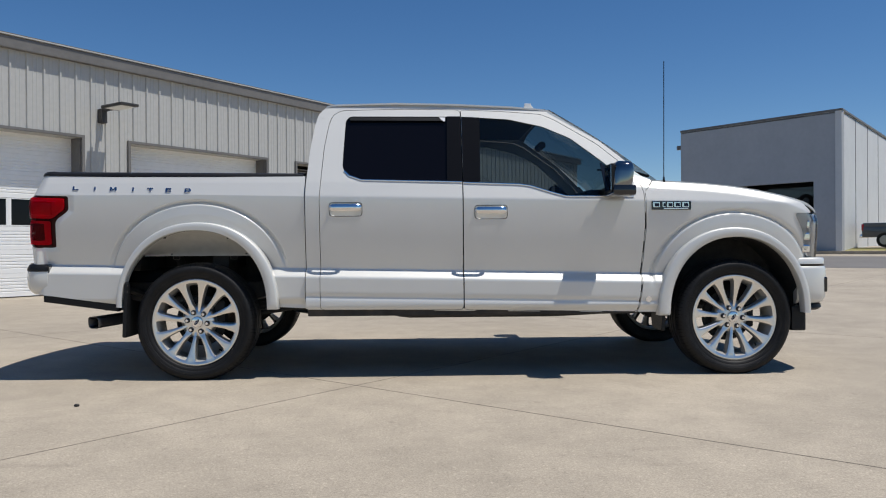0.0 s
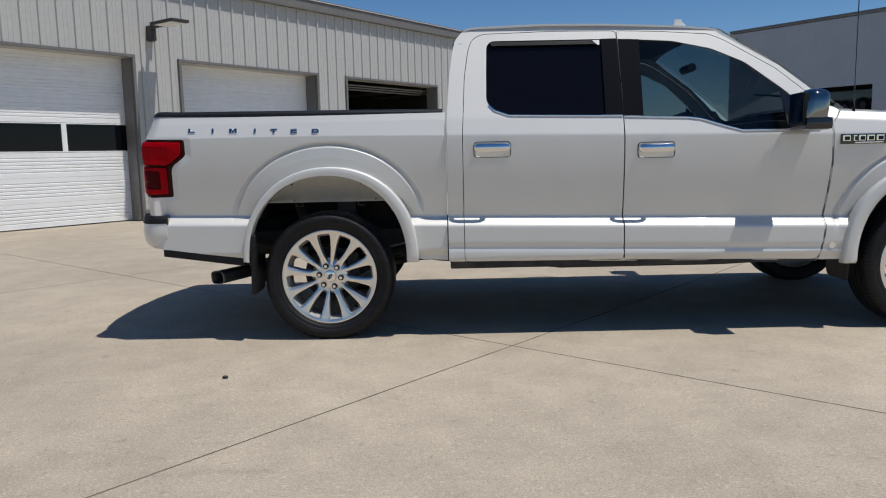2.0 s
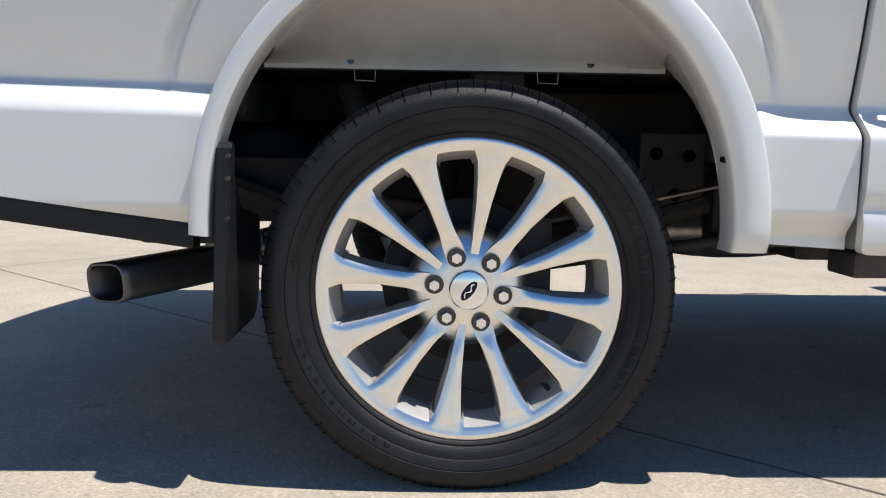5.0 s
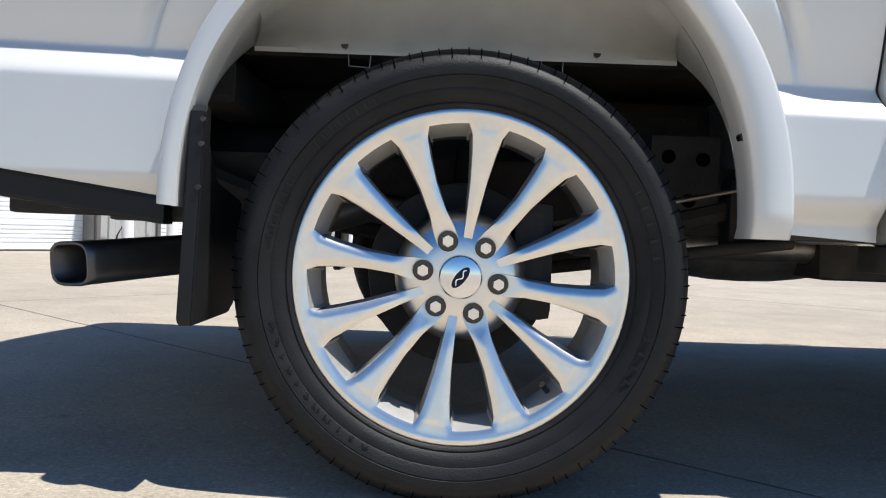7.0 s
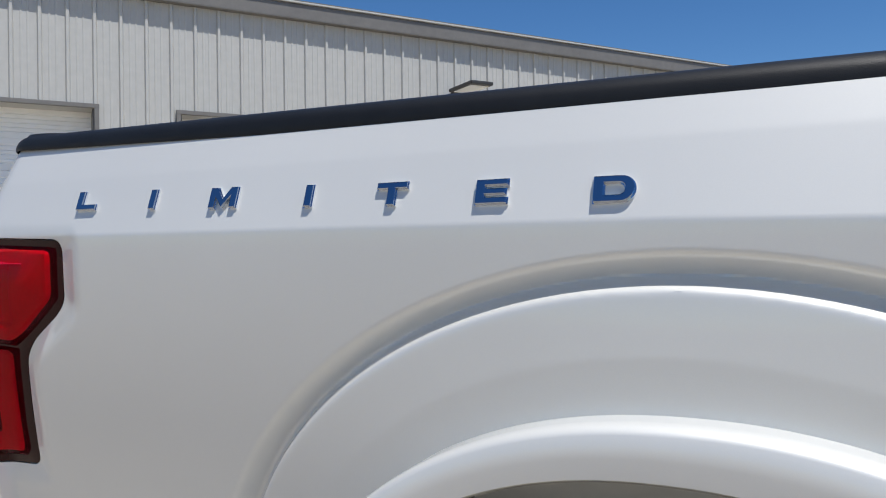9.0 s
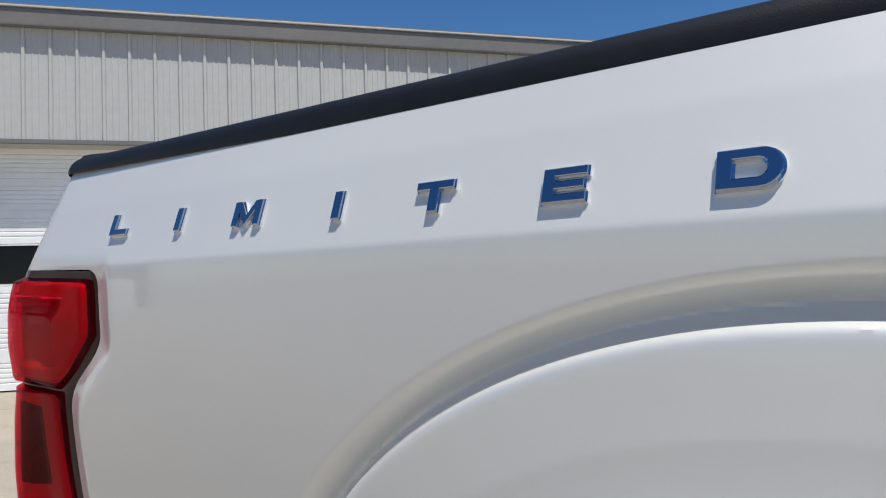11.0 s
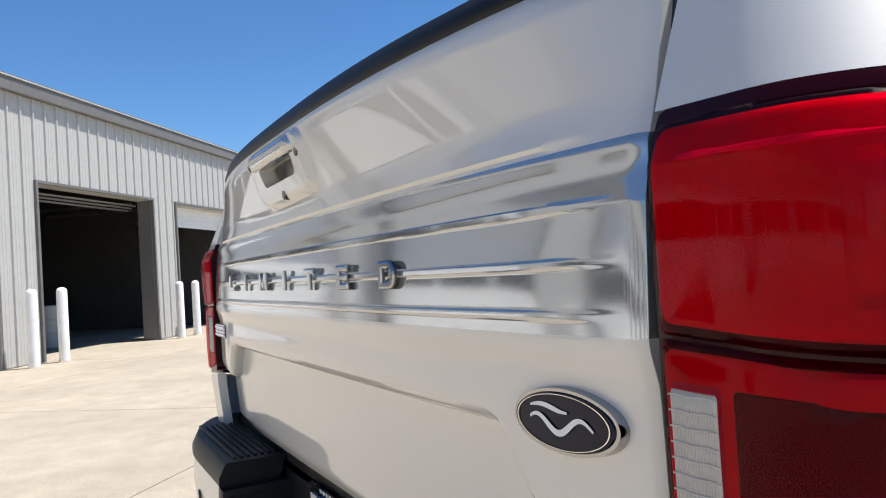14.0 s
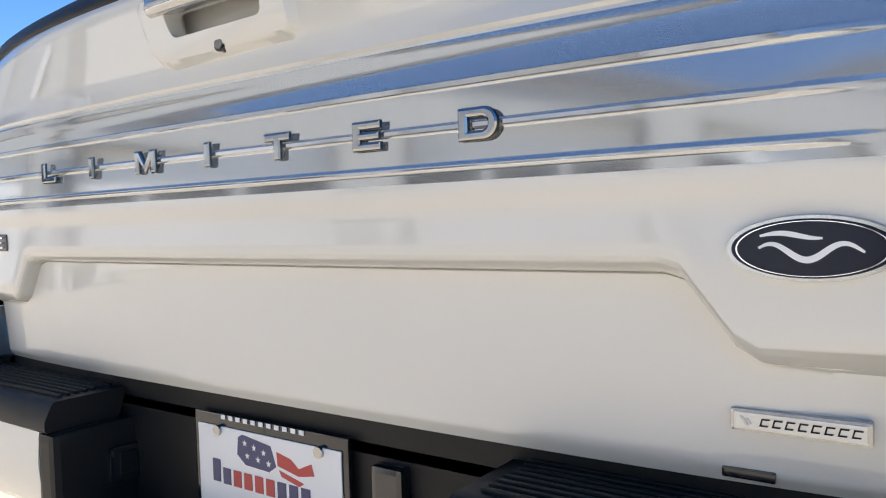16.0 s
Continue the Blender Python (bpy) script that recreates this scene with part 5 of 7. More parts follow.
def lamp_line(pts, w):
    """A thin printed line over the lower lens through (u, z) points."""
    v, f = [], []
    P = [Vector(p) for p in pts]
    for i, p in enumerate(P):
        d = (P[min(i + 1, len(P) - 1)] - P[max(i - 1, 0)]).normalized()
        for s in (-1, 1):
            u, z = p.x - d.y * w * s, p.y + d.x * w * s
            taper = 1 - 0.75 * float(sstep(S0 - ARC * 0.45, S0 - ARC * 1.15, np.array([u]))[0])
            a = bed_map(np.array([u]), np.array([z]), 0.0156 * taper + 0.0006)
            v.append((a[0][0], a[1][0], z))
    f = [(q * 2, q * 2 + 2, q * 2 + 3, q * 2 + 1) for q in range(len(P) - 1)]
    place("sensor_mark", v, f, MARKGREY, lamp)


for i in range(9):
    r0 = 0.007 + 0.0036 * i
    lamp_line([(-1.083 - r0 * math.cos(t), 1.000 + r0 * math.sin(t) * 0.95) for t in np.linspace(-0.42, 0.42, 9)], 0.0007)
lamp_line([(-1.083, 1.0), (-1.083 - 0.041 * math.cos(0.45), 1.0 + 0.041 * math.sin(0.45))], 0.0004)
lamp_line([(-1.083, 1.0), (-1.083 - 0.041 * math.cos(0.45), 1.0 - 0.041 * math.sin(0.45))], 0.0004)
lamp_line([(-1.095, 1.0105), (-1.060, 1.0105), (-1.058, 1.009), (-1.058, 0.991), (-1.060, 0.9895), (-1.095, 0.9895)], 0.0005)
lamp_line([(-1.080, 1.003), (-1.063, 1.003)], 0.0008)
lamp_line([(-1.080, 0.998), (-1.063, 0.998)], 0.0008)
lm = mirrored("tail_lamp", lamp, truck, "red tail lamp wrapping the corner")
for c in list(lamp.children):
    mirrored(c.name.split(".")[0], c, lm)


# -- lettering on the bed side --
def side_pose(x, z, push=0.003):
    y = float(bed_map(np.array([x]), np.array([z]))[1][0])
    y2 = float(bed_map(np.array([x]), np.array([z + 0.01]))[1][0])
    n = Vector((0, -0.01, y2 - y)).normalized()
    up_ = Vector((0, y2 - y, 0.01)).normalized()
    m = Matrix(((1, up_.x, n.x, x + n.x * push), (0, up_.y, n.y, y + n.y * push), (0, up_.z, n.z, z + n.z * push), (0, 0, 0, 1)))
    return m


for ch, xv in zip("LIMITED", (-0.800, -0.672, -0.549, -0.416, -0.302, -0.180, -0.050)):
    zc = 1.2995 - 0.024 * (xv + 0.793)
    let = capital("letter", ch, DARKCHROME, truck, side_pose(xv, zc, 0.0030), 0.0275, 0.0024, 0.0, 0.0007)
    capital("outline", ch, CHROME, let, side_pose(xv, zc, 0.0012), 0.0275, 0.0014, 0.0011)


# -- rear bumper --
def plan(y):
    """Rear edge of the bumper seen from above."""
    r = abs(y - 1.0)
    return -1.208 + 0.10 * max(0, (r - 0.68) / 0.32) ** 2


def bumper_path(side, yend, n=46):
    """Outline of a bumper end seen from above, from its front edge on the flank round to the rear face."""
    keys = [(-0.985, 0.016), (-1.04, 0.009), (-1.085, 0.012), (-1.115, 0.030)]
    keys += [(plan(y), y) for y in np.linspace(0.07, yend, 9)]
    K = np.array(keys)
    s = np.concatenate([[0], np.cumsum(np.hypot(*np.diff(K, axis=0).T))])
    t = np.linspace(0, s[-1], n)
    X, Y = np.interp(t, s, K[:, 0]), np.interp(t, s, K[:, 1])
    for _ in range(3):
        X[1:-1] = (X[:-2] + 2 * X[1:-1] + X[2:]) / 4
        Y[1:-1] = (Y[:-2] + 2 * Y[1:-1] + Y[2:]) / 4
    dx, dy = np.gradient(X), np.gradient(Y)
    L = np.hypot(dx, dy)
    nx, ny = dy / L, -dx / L
    if nx[-1] < 0:
        nx, ny = -nx, -ny
    return X, Y, nx, ny


def bumper_piece(name, side, yend, prof, material, label, closed_to=None):
    X, Y, nx, ny = bumper_path(side, yend)
    v, f = [], []
    k = len(prof) + (1 if closed_to is not None else 0)
    for i in range(len(X)):
        ring = [(X[i] + nx[i] * o, Y[i] + ny[i] * o, z) for o, z in prof]
        if closed_to is not None:
            ring.append((-1.07, max(Y[i], 0.12), closed_to) if X[i] < -1.07 else (X[i], 0.10, closed_to))
        v += [(x, y if side > 0 else 2.0 - y, z) for x, y, z in ring]
    for i in range(len(X) - 1):
        for q in range(k - 1):
            a = (i * k + q, i * k + q + 1, (i + 1) * k + q + 1, (i + 1) * k + q)
            f.append(a if side < 0 else a[::-1])
    for st, fl in ((0, side > 0), ((len(X) - 1) * k, side < 0)):
        q = list(range(st, st + k))
        f.append(q if fl else q[::-1])
    return place(name, v, f, material, truck, label, smooth=True, sharp=45)


for side in (1, -1):
    bumper_piece("bumper_corner", side, 0.592, [(0.06, 0.742), (0.001, 0.741), (0.0, 0.732), (-0.003, 0.69), (0.0, 0.65), (0.008, 0.622), (0.024, 0.600), (0.050, 0.584), (0.10, 0.580)], PAINT, "white painted bumper corner")
    bumper_piece("step_pad", side, 0.618, [(0.12, 0.738), (0.002, 0.741), (-0.003, 0.745), (-0.003, 0.760), (0.010, 0.786), (0.016, 0.7895), (0.030, 0.7895)], PLASTIC, "black ribbed step pad", closed_to=0.7895)
    ym = 0.385 if side > 0 else 1.615
    for i in range(8):
        bm = bmesh.new()
        box(bm, (-1.172 + 0.0145 * i, ym, 0.791), (0.0065, 0.42, 0.007), 0.002)
        part("pad_rib", bm, PLASTIC, truck)
    bm = bmesh.new()
    ys = 0.36 if side > 0 else 1.64
    cyl(bm, (plan(ys) + 0.01, ys, 0.668), (plan(ys) - 0.006, ys, 0.668), 0.012, n=18)
    part("parking_sensor", bm, GLOSSBLACK, truck)
    block("bumper_gap", (-0.992, 0.045 if side > 0 else 1.955, 0.685), (0.03, 0.05, 0.20), GLOSSBLACK, truck, bevel=0.004)
# middle: recessed black step with the plate
block("bed_sill", (-1.035, 1.0, 0.79), (0.07, 1.56, 0.07), PLASTIC, truck, bevel=0.005)
block("bumper_step", (-1.125, 1.0, 0.575), (0.15, 0.74, 0.05), PLASTIC, truck, bevel=0.015)
block("bumper_back", (-1.055, 1.0, 0.68), (0.03, 0.90, 0.20), PLASTIC, truck, bevel=0.005)
for yv in (0.613, 1.387):
    block("step_cheek", (-1.134, yv, 0.653), (0.152, 0.050, 0.176), PLASTIC, truck, bevel=0.012)
block("socket_cover", (-1.09, 1.360, 0.667), (0.062, 0.012, 0.062), GLOSSBLACK, truck, bevel=0.006)
block("socket_face", (-1.09, 1.353, 0.669), (0.030, 0.004, 0.036), PLASTIC, truck, bevel=0.002)
block("lamp_bracket", (-1.075, 0.79, 0.72), (0.03, 0.05, 0.07), GLOSSBLACK, truck, bevel=0.008)
PLATE_UP = 0.021
bm = bmesh.new()
box(bm, (-1.082, 1.015, 0.675 + PLATE_UP), (0.006, 0.318, 0.168), 0.002)
frame_p = part("plate_frame", bm, GLOSSBLACK, truck, "black plate frame")
bm = bmesh.new()
box(bm, (-1.0865, 1.015, 0.672 + PLATE_UP), (0.002, 0.296, 0.138), 0.0)
part("plate_face", bm, PLATEWHITE, frame_p, "white plate with a flag-coloured picture")
for i in range(11):
    bm = bmesh.new()
    box(bm, (-1.0862, 1.105 - 0.0165 * i, 0.7555 + PLATE_UP), (0.001, 0.009, 0.0065), 0)
    part("print_bar", bm, PLATEWHITE, frame_p)
for i in range(9):
    bm = bmesh.new()
    box(bm, (-1.0880, 1.122 - 0.0235 * i, 0.668 + PLATE_UP + (0.006 if i == 0 else 0)), (0.001, 0.017, 0.034 if i == 0 else 0.024), 0)
    part("print_bar", bm, PLATEBLUE if i < 2 or i > 5 else PLATERED, frame_p)


def patch(name, pts, material, xf=-1.0878):
    k = len(pts)
    place(name, [(xf, y + 0.016, z + PLATE_UP) for y, z in pts], [tuple(range(k))], material, frame_p)


patch("flag_field", [(1.055, 0.731), (1.045, 0.736), (0.985, 0.728), (0.975, 0.700), (0.99, 0.69), (1.04, 0.692), (1.058, 0.705)], PLATEBLUE)
patch("flag_stripe", [(0.974, 0.722), (0.945, 0.716), (0.93, 0.705), (0.905, 0.716), (0.900, 0.700), (0.93, 0.694), (0.972, 0.702)], PLATERED)
patch("flag_stripe", [(0.97, 0.697), (0.92, 0.686), (0.93, 0.680), (0.965, 0.688)], PLATERED)
for i, (yv, zv) in enumerate(((1.04, 0.724), (1.02, 0.720), (1.00, 0.716), (1.035, 0.706), (1.012, 0.704), (0.99, 0.702))):
    pts = [(yv + 0.0055 * (1 if q % 2 == 0 else 0.42) * math.sin(q * math.pi / 5), zv + 0.0055 * (1 if q % 2 == 0 else 0.42) * math.cos(q * math.pi / 5)) for q in range(10)]
    patch("star", pts, PLATEWHITE, -1.0884)
for yv, zv in ((1.115, 0.735), (0.905, 0.735)):
    bm = bmesh.new()
    cyl(bm, (-1.084, yv, zv + PLATE_UP), (-1.092, yv, zv + PLATE_UP), 0.008, n=14)
    part("plate_screw", bm, LETTERCHROME, frame_p, smooth=True)
# valance below the bed side behind the rear wheels
for sgn, y0 in ((1, 0.045), (-1, 1.955)):
    bm = bmesh.new()
    vs_ = box(bm, (-0.775, y0 + sgn * 0.02, 0.525), (0.50, 0.05, 0.050), 0.008)
    for v in vs_:
        v.co.z += -0.06 * (v.co.x + 0.96) / 0.43 + 0.025
    part("valance", bm, PLASTIC, truck)


# -- cab: doors, frame, glass --
def cab_map(U, V, push=0.0):
    y = side_y(U, V, False)
    fr = np.zeros_like(U)
    y = y + bulge(U, V, FRONT + 0.0, 0.62, 0.60, 0.525, 0.70) * np.where(U > 3.0, 1, 0)
    # front corner rounds inward
    a = np.maximum(U - 3.98, 0)
    y = y + 0.9 * a ** 2 + 30.0 * np.maximum(U - 4.30, 0) ** 2
    # shoulder falls inward along the hood
    y = y + np.where(U > 3.0, 1.0, 0.0) * 0.5 * np.maximum(V - (hood_z(U) - 0.06), 0)
    return U, y - push, V, np.zeros_like(U), np.ones_like(U), np.zeros_like(U)


def hood_z(x):
    return np.interp(x, [2.9, 3.07, 3.144, 3.30, 3.50, 3.69, 3.87, 4.04, 4.13, 4.20, 4.245, 4.28], [1.36, 1.352, 1.345, 1.336, 1.322, 1.302, 1.272, 1.234, 1.208, 1.182, 1.150, 1.105])


RWIN = rounded([(0.987, 1.43), (0.992, 1.60), (1.000, 1.785), (1.03, 1.815), (1.795, 1.813), (1.80, 1.336), (1.12, 1.352), (1.035, 1.382)], 0.035)
FWIN = rounded([(1.826, 1.810), (1.95, 1.805), (2.15, 1.792), (2.385, 1.738), (2.58, 1.649), (2.785, 1.482), (2.90, 1.375), (2.995, 1.245), (2.985, 1.228), (2.52, 1.232), (2.43, 1.258), (2.28, 1.306), (2.20, 1.318), (1.824, 1.330)], 0.02)
RDOOR = rounded([(0.841, 0.468), (0.839, 1.23), (0.860, 1.59), (0.885, 1.75), (0.909, 1.822), (0.968, 1.858), (1.40, 1.868), (1.806, 1.862), (1.811, 0.460)], 0.03)
FDOOR = rounded([(1.819, 0.460), (1.813, 1.862), (2.10, 1.850), (2.38, 1.828), (2.47, 1.788), (2.76, 1.605), (2.90, 1.480), (3.02, 1.362), (3.055, 1.258), (3.060, 1.025), (3.030, 0.60), (3.005, 0.436)], 0.02)
CAB = rounded([(0.741, 0.470), (0.743, 1.31), (0.764, 1.59), (0.786, 1.74), (0.806, 1.825), (0.850, 1.876), (0.906, 1.902), (1.35, 1.914), (1.75, 1.906), (2.155, 1.888), (2.418, 1.866), (2.495, 1.822), (2.553, 1.780), (2.78, 1.630), (2.926, 1.504), (3.068, 1.372), (3.130, 1.345), (3.064, 1.258), (3.069, 1.02), (3.038, 0.60), (3.012, 0.430)], 0.02)


def side_panel(name, poly, holes, h=0.011, material=PAINT, parent=None, push=0.0, grow=0.0, lip=0.022):
    xs = [p[0] for p in poly]
    zs = [p[1] for p in poly]

    def region(U, V):
        g = sdpoly(poly, U, V) + grow
        for q, e in holes:
            g = np.minimum(g, -sdpoly(q, U, V) - e)
        return g

    return skin(name, np.arange(min(xs) - h, max(xs) + 2 * h, h), np.arange(min(zs) - h, max(zs) + 2 * h, h * 0.8), region, lambda U, V: cab_map(U, V, push), material, parent or truck, lip=lip)


rear_door = side_panel("rear_door", RDOOR, [(RWIN, 0)])
front_door = side_panel("front_door", FDOOR, [(FWIN, 0)])
cab_frame = side_panel("cab_frame", CAB, [(RDOOR, 0.004), (FDOOR, 0.004)])
side_panel("window_glass", RWIN, [], material=GLASS_DARK, parent=rear_door, push=-0.012, grow=0.006, h=0.03, lip=0)
side_panel("window_glass", FWIN, [], material=GLASS, parent=front_door, push=-0.012, grow=0.006, h=0.02, lip=0)
BPIL1 = [(1.712, 1.815), (1.808, 1.815), (1.810, 1.338), (1.705, 1.342)]
BPIL2 = [(1.8155, 1.812), (1.945, 1.806), (1.932, 1.332), (1.8155, 1.334)]
MTRI = [(2.775, 1.475), (2.90, 1.375), (2.992, 1.245), (2.985, 1.230), (2.80, 1.230)]
side_panel("pillar_cover", BPIL1, [], material=PILLARBLACK, parent=rear_door, push=0.003, h=0.02, lip=0.01)
side_panel("pillar_cover", BPIL2, [], material=PILLARBLACK, parent=front_door, push=0.003, h=0.02, lip=0.01)
VIS = [(1.025, 1.808), (1.700, 1.806), (1.700, 1.782), (1.03, 1.784)]
side_panel("rain_visor", VIS, [], material=PLASTIC, parent=rear_door, push=0.006, h=0.010, lip=0.008)
CLIP = [(1.655, 1.806), (1.700, 1.806), (1.698, 1.775), (1.688, 1.775)]
side_panel("visor_clip", CLIP, [], material=PLATEWHITE, parent=rear_door, push=0.009, h=0.006, lip=0.004)
side_panel("mirror_patch", MTRI, [], material=GLOSSBLACK, parent=front_door, push=-0.008, h=0.012, lip=0.01)


def tube_side(name, pts, r, material, parent, push=0.004, n=8):
    """A thin bead lying on the side along (x, z) points."""
    P = []
    for i in range(len(pts) - 1):
        for t in np.linspace(0, 1, 6, endpoint=False):
            P.append((pts[i][0] + (pts[i + 1][0] - pts[i][0]) * t, pts[i][1] + (pts[i + 1][1] - pts[i][1]) * t))
    P.append(pts[-1])
    U, V = np.array([p[0] for p in P]), np.array([p[1] for p in P])
    X, Y, Z, *_ = cab_map(U, V, push)
    C = [Vector((X[i], Y[i], Z[i])) for i in range(len(P))]
    v, f = [], []
    for i, c in enumerate(C):
        d = (C[min(i + 1, len(C) - 1)] - C[max(i - 1, 0)]).normalized()
        a = d.cross(Vector((0, 1, 0))).normalized()
        b = d.cross(a)
        for q in range(n):
            t = 2 * math.pi * q / n
            v.append(c + a * r * math.cos(t) + b * r * 0.6 * math.sin(t))
    for i in range(len(C) - 1):
        for q in range(n):
            f.append((i * n + q, i * n + (q + 1) % n, (i + 1) * n + (q + 1) % n, (i + 1) * n + q))
    return place(name, v, f, material, parent, smooth=True)


tube_side("chrome_strip", [(1.000, 1.415), (1.035, 1.380), (1.12, 1.349), (1.45, 1.340), (1.806, 1.332)], 0.006, CHROME, rear_door)
tube_side("chrome_strip", [(1.822, 1.327), (2.20, 1.314), (2.28, 1.302), (2.43, 1.254), (2.52, 1.229), (2.985, 1.225)], 0.006, CHROME, front_door)


def door_handle(x0, x1, zc, parent):
    xm, hw = (x0 + x1) / 2, (x1 - x0) / 2
    # scooped cup behind the bar
    us_ = np.linspace(x0 + 0.004, x1 - 0.004, 25)
    vs_ = np.linspace(zc - 0.050, zc + 0.028, 15)

    def cup_map(U, V):
        tx, tz = (U - xm) / (hw - 0.004), (V - (zc - 0.011)) / 0.039
        q = np.clip(1 - (np.abs(tx) ** 3 + np.abs(tz) ** 3), 0, 1)
        return cab_map(U, V, 0.0025 - 0.030 * q ** 0.6)

    # thin black ring added as the dark outline of the cup
    ring = rounded([(x0 - 0.003, zc - 0.051), (x1 + 0.003, zc - 0.051), (x1 + 0.003, zc + 0.045), (x0 - 0.003, zc + 0.045)], 0.026)
    hole_ = rounded([(x0 + 0.001, zc - 0.048), (x1 - 0.001, zc - 0.048), (x1 - 0.001, zc + 0.041), (x0 + 0.001, zc + 0.041)], 0.024)
    side_panel("handle_gasket", ring, [(hole_, 0)], material=GLOSSBLACK, parent=parent, push=0.0025, h=0.0032, lip=0.004)
    cup = grid_sheet("handle_cup", us_, vs_, cup_map, PAINT, parent, "", lip=0.0)
    yb = float(cab_map(np.array([xm]), np.array([zc]))[1][0])
    secs = []
    for t in np.linspace(-1, 1, 21):
        e = max(0.0, 1 - abs(t) ** 8) ** 0.5
        yo = yb - 0.030 + 0.014 * t ** 4
        prof_ = [(0.000, 0.033), (-0.010, 0.0325), (-0.0135, 0.029), (-0.0145, -0.004), (-0.009, -0.014), (0.004, -0.014), (0.007, 0.010)]
        secs.append([(xm + hw * t, yo + py * (0.3 + 0.7 * e), zc + 0.008 + (pz - 0.008) * (0.45 + 0.55 * e)) for py, pz in prof_])
    k = 7
    v = [p for s in secs for p in s]
    f = []
    for i in range(20):
        for q in range(k):
            f.append((i * k + q, i * k + (q + 1) % k, (i + 1) * k + (q + 1) % k, (i + 1) * k + q))
    f += [list(range(k))[::-1], list(range(20 * k, 21 * k))]
    bar_ = place("door_handle", v, f, HANDLECHROME, parent, "chrome pull handle", smooth=True, sharp=50)
    for xe in (x0 + 0.014, x1 - 0.014):
        bm = bmesh.new()
        box(bm, (xe, yb - 0.010, zc + 0.010), (0.024, 0.034, 0.030), 0.006)
        part("handle_mount", bm, CHROME, bar_, smooth=True)


door_handle(0.905, 1.125, 1.150, rear_door)
door_handle(1.892, 2.112, 1.127, front_door)
# left side: the same panels
for nm, ob in (("rear_door", rear_door), ("front_door", front_door), ("cab_frame", cab_frame)):
    mo = mirrored(nm, ob, truck)
    for c in list(ob.children):
        mirrored(c.name.split(".")[0], c, mo)

# front fender
FTOP = [(x_, float(hood_z(x_)) - 0.012) for x_ in np.linspace(3.14, 4.262, 16)]
FEND = [(3.0155, 0.432), (3.0425, 0.60), (3.0725, 1.02), (3.0675, 1.258), (3.135, 1.335)] + FTOP + [(4.275, 1.10), (4.280, 0.77), (4.13, 0.725), (4.10, 0.50), (4.0, 0.43)]
HEAD = rounded([(4.105, 1.106), (4.37, 1.112), (4.37, 0.775), (4.225, 0.79), (4.195, 0.86), (4.172, 0.985)], 0.012)


def fend_region(U, V):
    g = sdpoly(FEND, U, V)
    g = np.minimum(g, (arch(U, V, *LIP_F) - 0.985) * 0.52)
    return np.minimum(g, -sdpoly(HEAD, U, V))


fender = skin("front_fender", np.arange(3.0, 4.385, 0.011), np.arange(0.42, 1.36, 0.009), fend_region, cab_map, PAINT, truck, lip=0.022)
bm = bmesh.new()
yb = float(cab_map(np.array([3.24]), np.array([1.162]))[1][0])
box(bm, (3.24, yb - 0.003, 1.162), (0.272, 0.010, 0.060), 0.003)
mb = part("model_badge", bm, GLOSSBLACK, fender, "dark chrome model badge")
for bx, bz, bw, bh in ((3.135, 1.168, 0.046, 0.036), (3.187, 1.168, 0.020, 0.036), (3.228, 1.168, 0.040, 0.036), (3.279, 1.168, 0.044, 0.036), (3.336, 1.168, 0.046, 0.036), (3.27, 1.141, 0.17, 0.008)):
    bm = bmesh.new()
    box(bm, (bx, yb - 0.008, bz), (bw, 0.006, bh), 0.002)
    part("badge_bar", bm, HANDLECHROME, mb)
    if bh > 0.02:
        bm = bmesh.new()
        box(bm, (bx + 0.003, yb - 0.0112, bz - 0.002), (bw * 0.66, 0.001, bh * 0.62), 0.0)
        part("badge_bar", bm, NAVY, mb)
bm = bmesh.new()
yb = float(cab_map(np.array([3.082]), np.array([0.52]))[1][0])
cyl(bm, (3.082, yb + 0.01, 0.522), (3.082, yb - 0.006, 0.522), 0.020, n=24)
part("round_emblem", bm, CHROME, fender, smooth=True)
fl = mirrored("front_fender", fender, truck)


def head_region(U, V):
    return sdpoly(HEAD, U, V)


headlight = skin("headlight", np.arange(4.09, 4.385, 0.008), np.arange(0.76, 1.12, 0.008), head_region, lambda U, V: cab_map(U, V, -0.014), LAMPSILVER, truck, "clear headlight with bright reflectors", lip=0.05)
skin("lens", np.arange(4.09, 4.385, 0.010), np.arange(0.76, 1.12, 0.010), head_region, lambda U, V: cab_map(U, V, 0.006), CLEAR, headlight, lip=0.02)
for i in range(3):
    bm = bmesh.new()
    yy = float(cab_map(np.array([4.20]), np.array([0.9]))[1][0]) + 0.02
    box(bm, (4.215, yy + 0.006, 0.86 + 0.085 * i), (0.055, 0.03, 0.055), 0.012)
    part("lamp_cell", bm, CHROME, headlight)
mirrored("headlight", headlight, truck)

# hood, windshield, roof, rear window
hu = np.linspace(3.115, 4.268, 60)
hv = np.linspace(0.075, 1.925, 50)


def hood_map(U, V):
    r = (V - 1.0) / 0.93
    z = hood_z(U) + 0.004 + 0.035 * (1 - r ** 4) * sstep(4.30, 4.05, U) * 0.9
    z = z + 0.012 * (sstep(0.55, 0.48, np.abs(V - 1.0)) - 0.5) * sstep(4.2, 3.6, U)
    x = U + 0.07 * (1 - r * r) * sstep(3.9, 4.27, U) + 0.015 * sstep(4.08, 4.28, U)
    return x, V, z, np.zeros_like(U), np.zeros_like(U), -np.ones_like(U)


grid_sheet("hood", hu, hv, hood_map, PAINT, truck, lip=0.02)


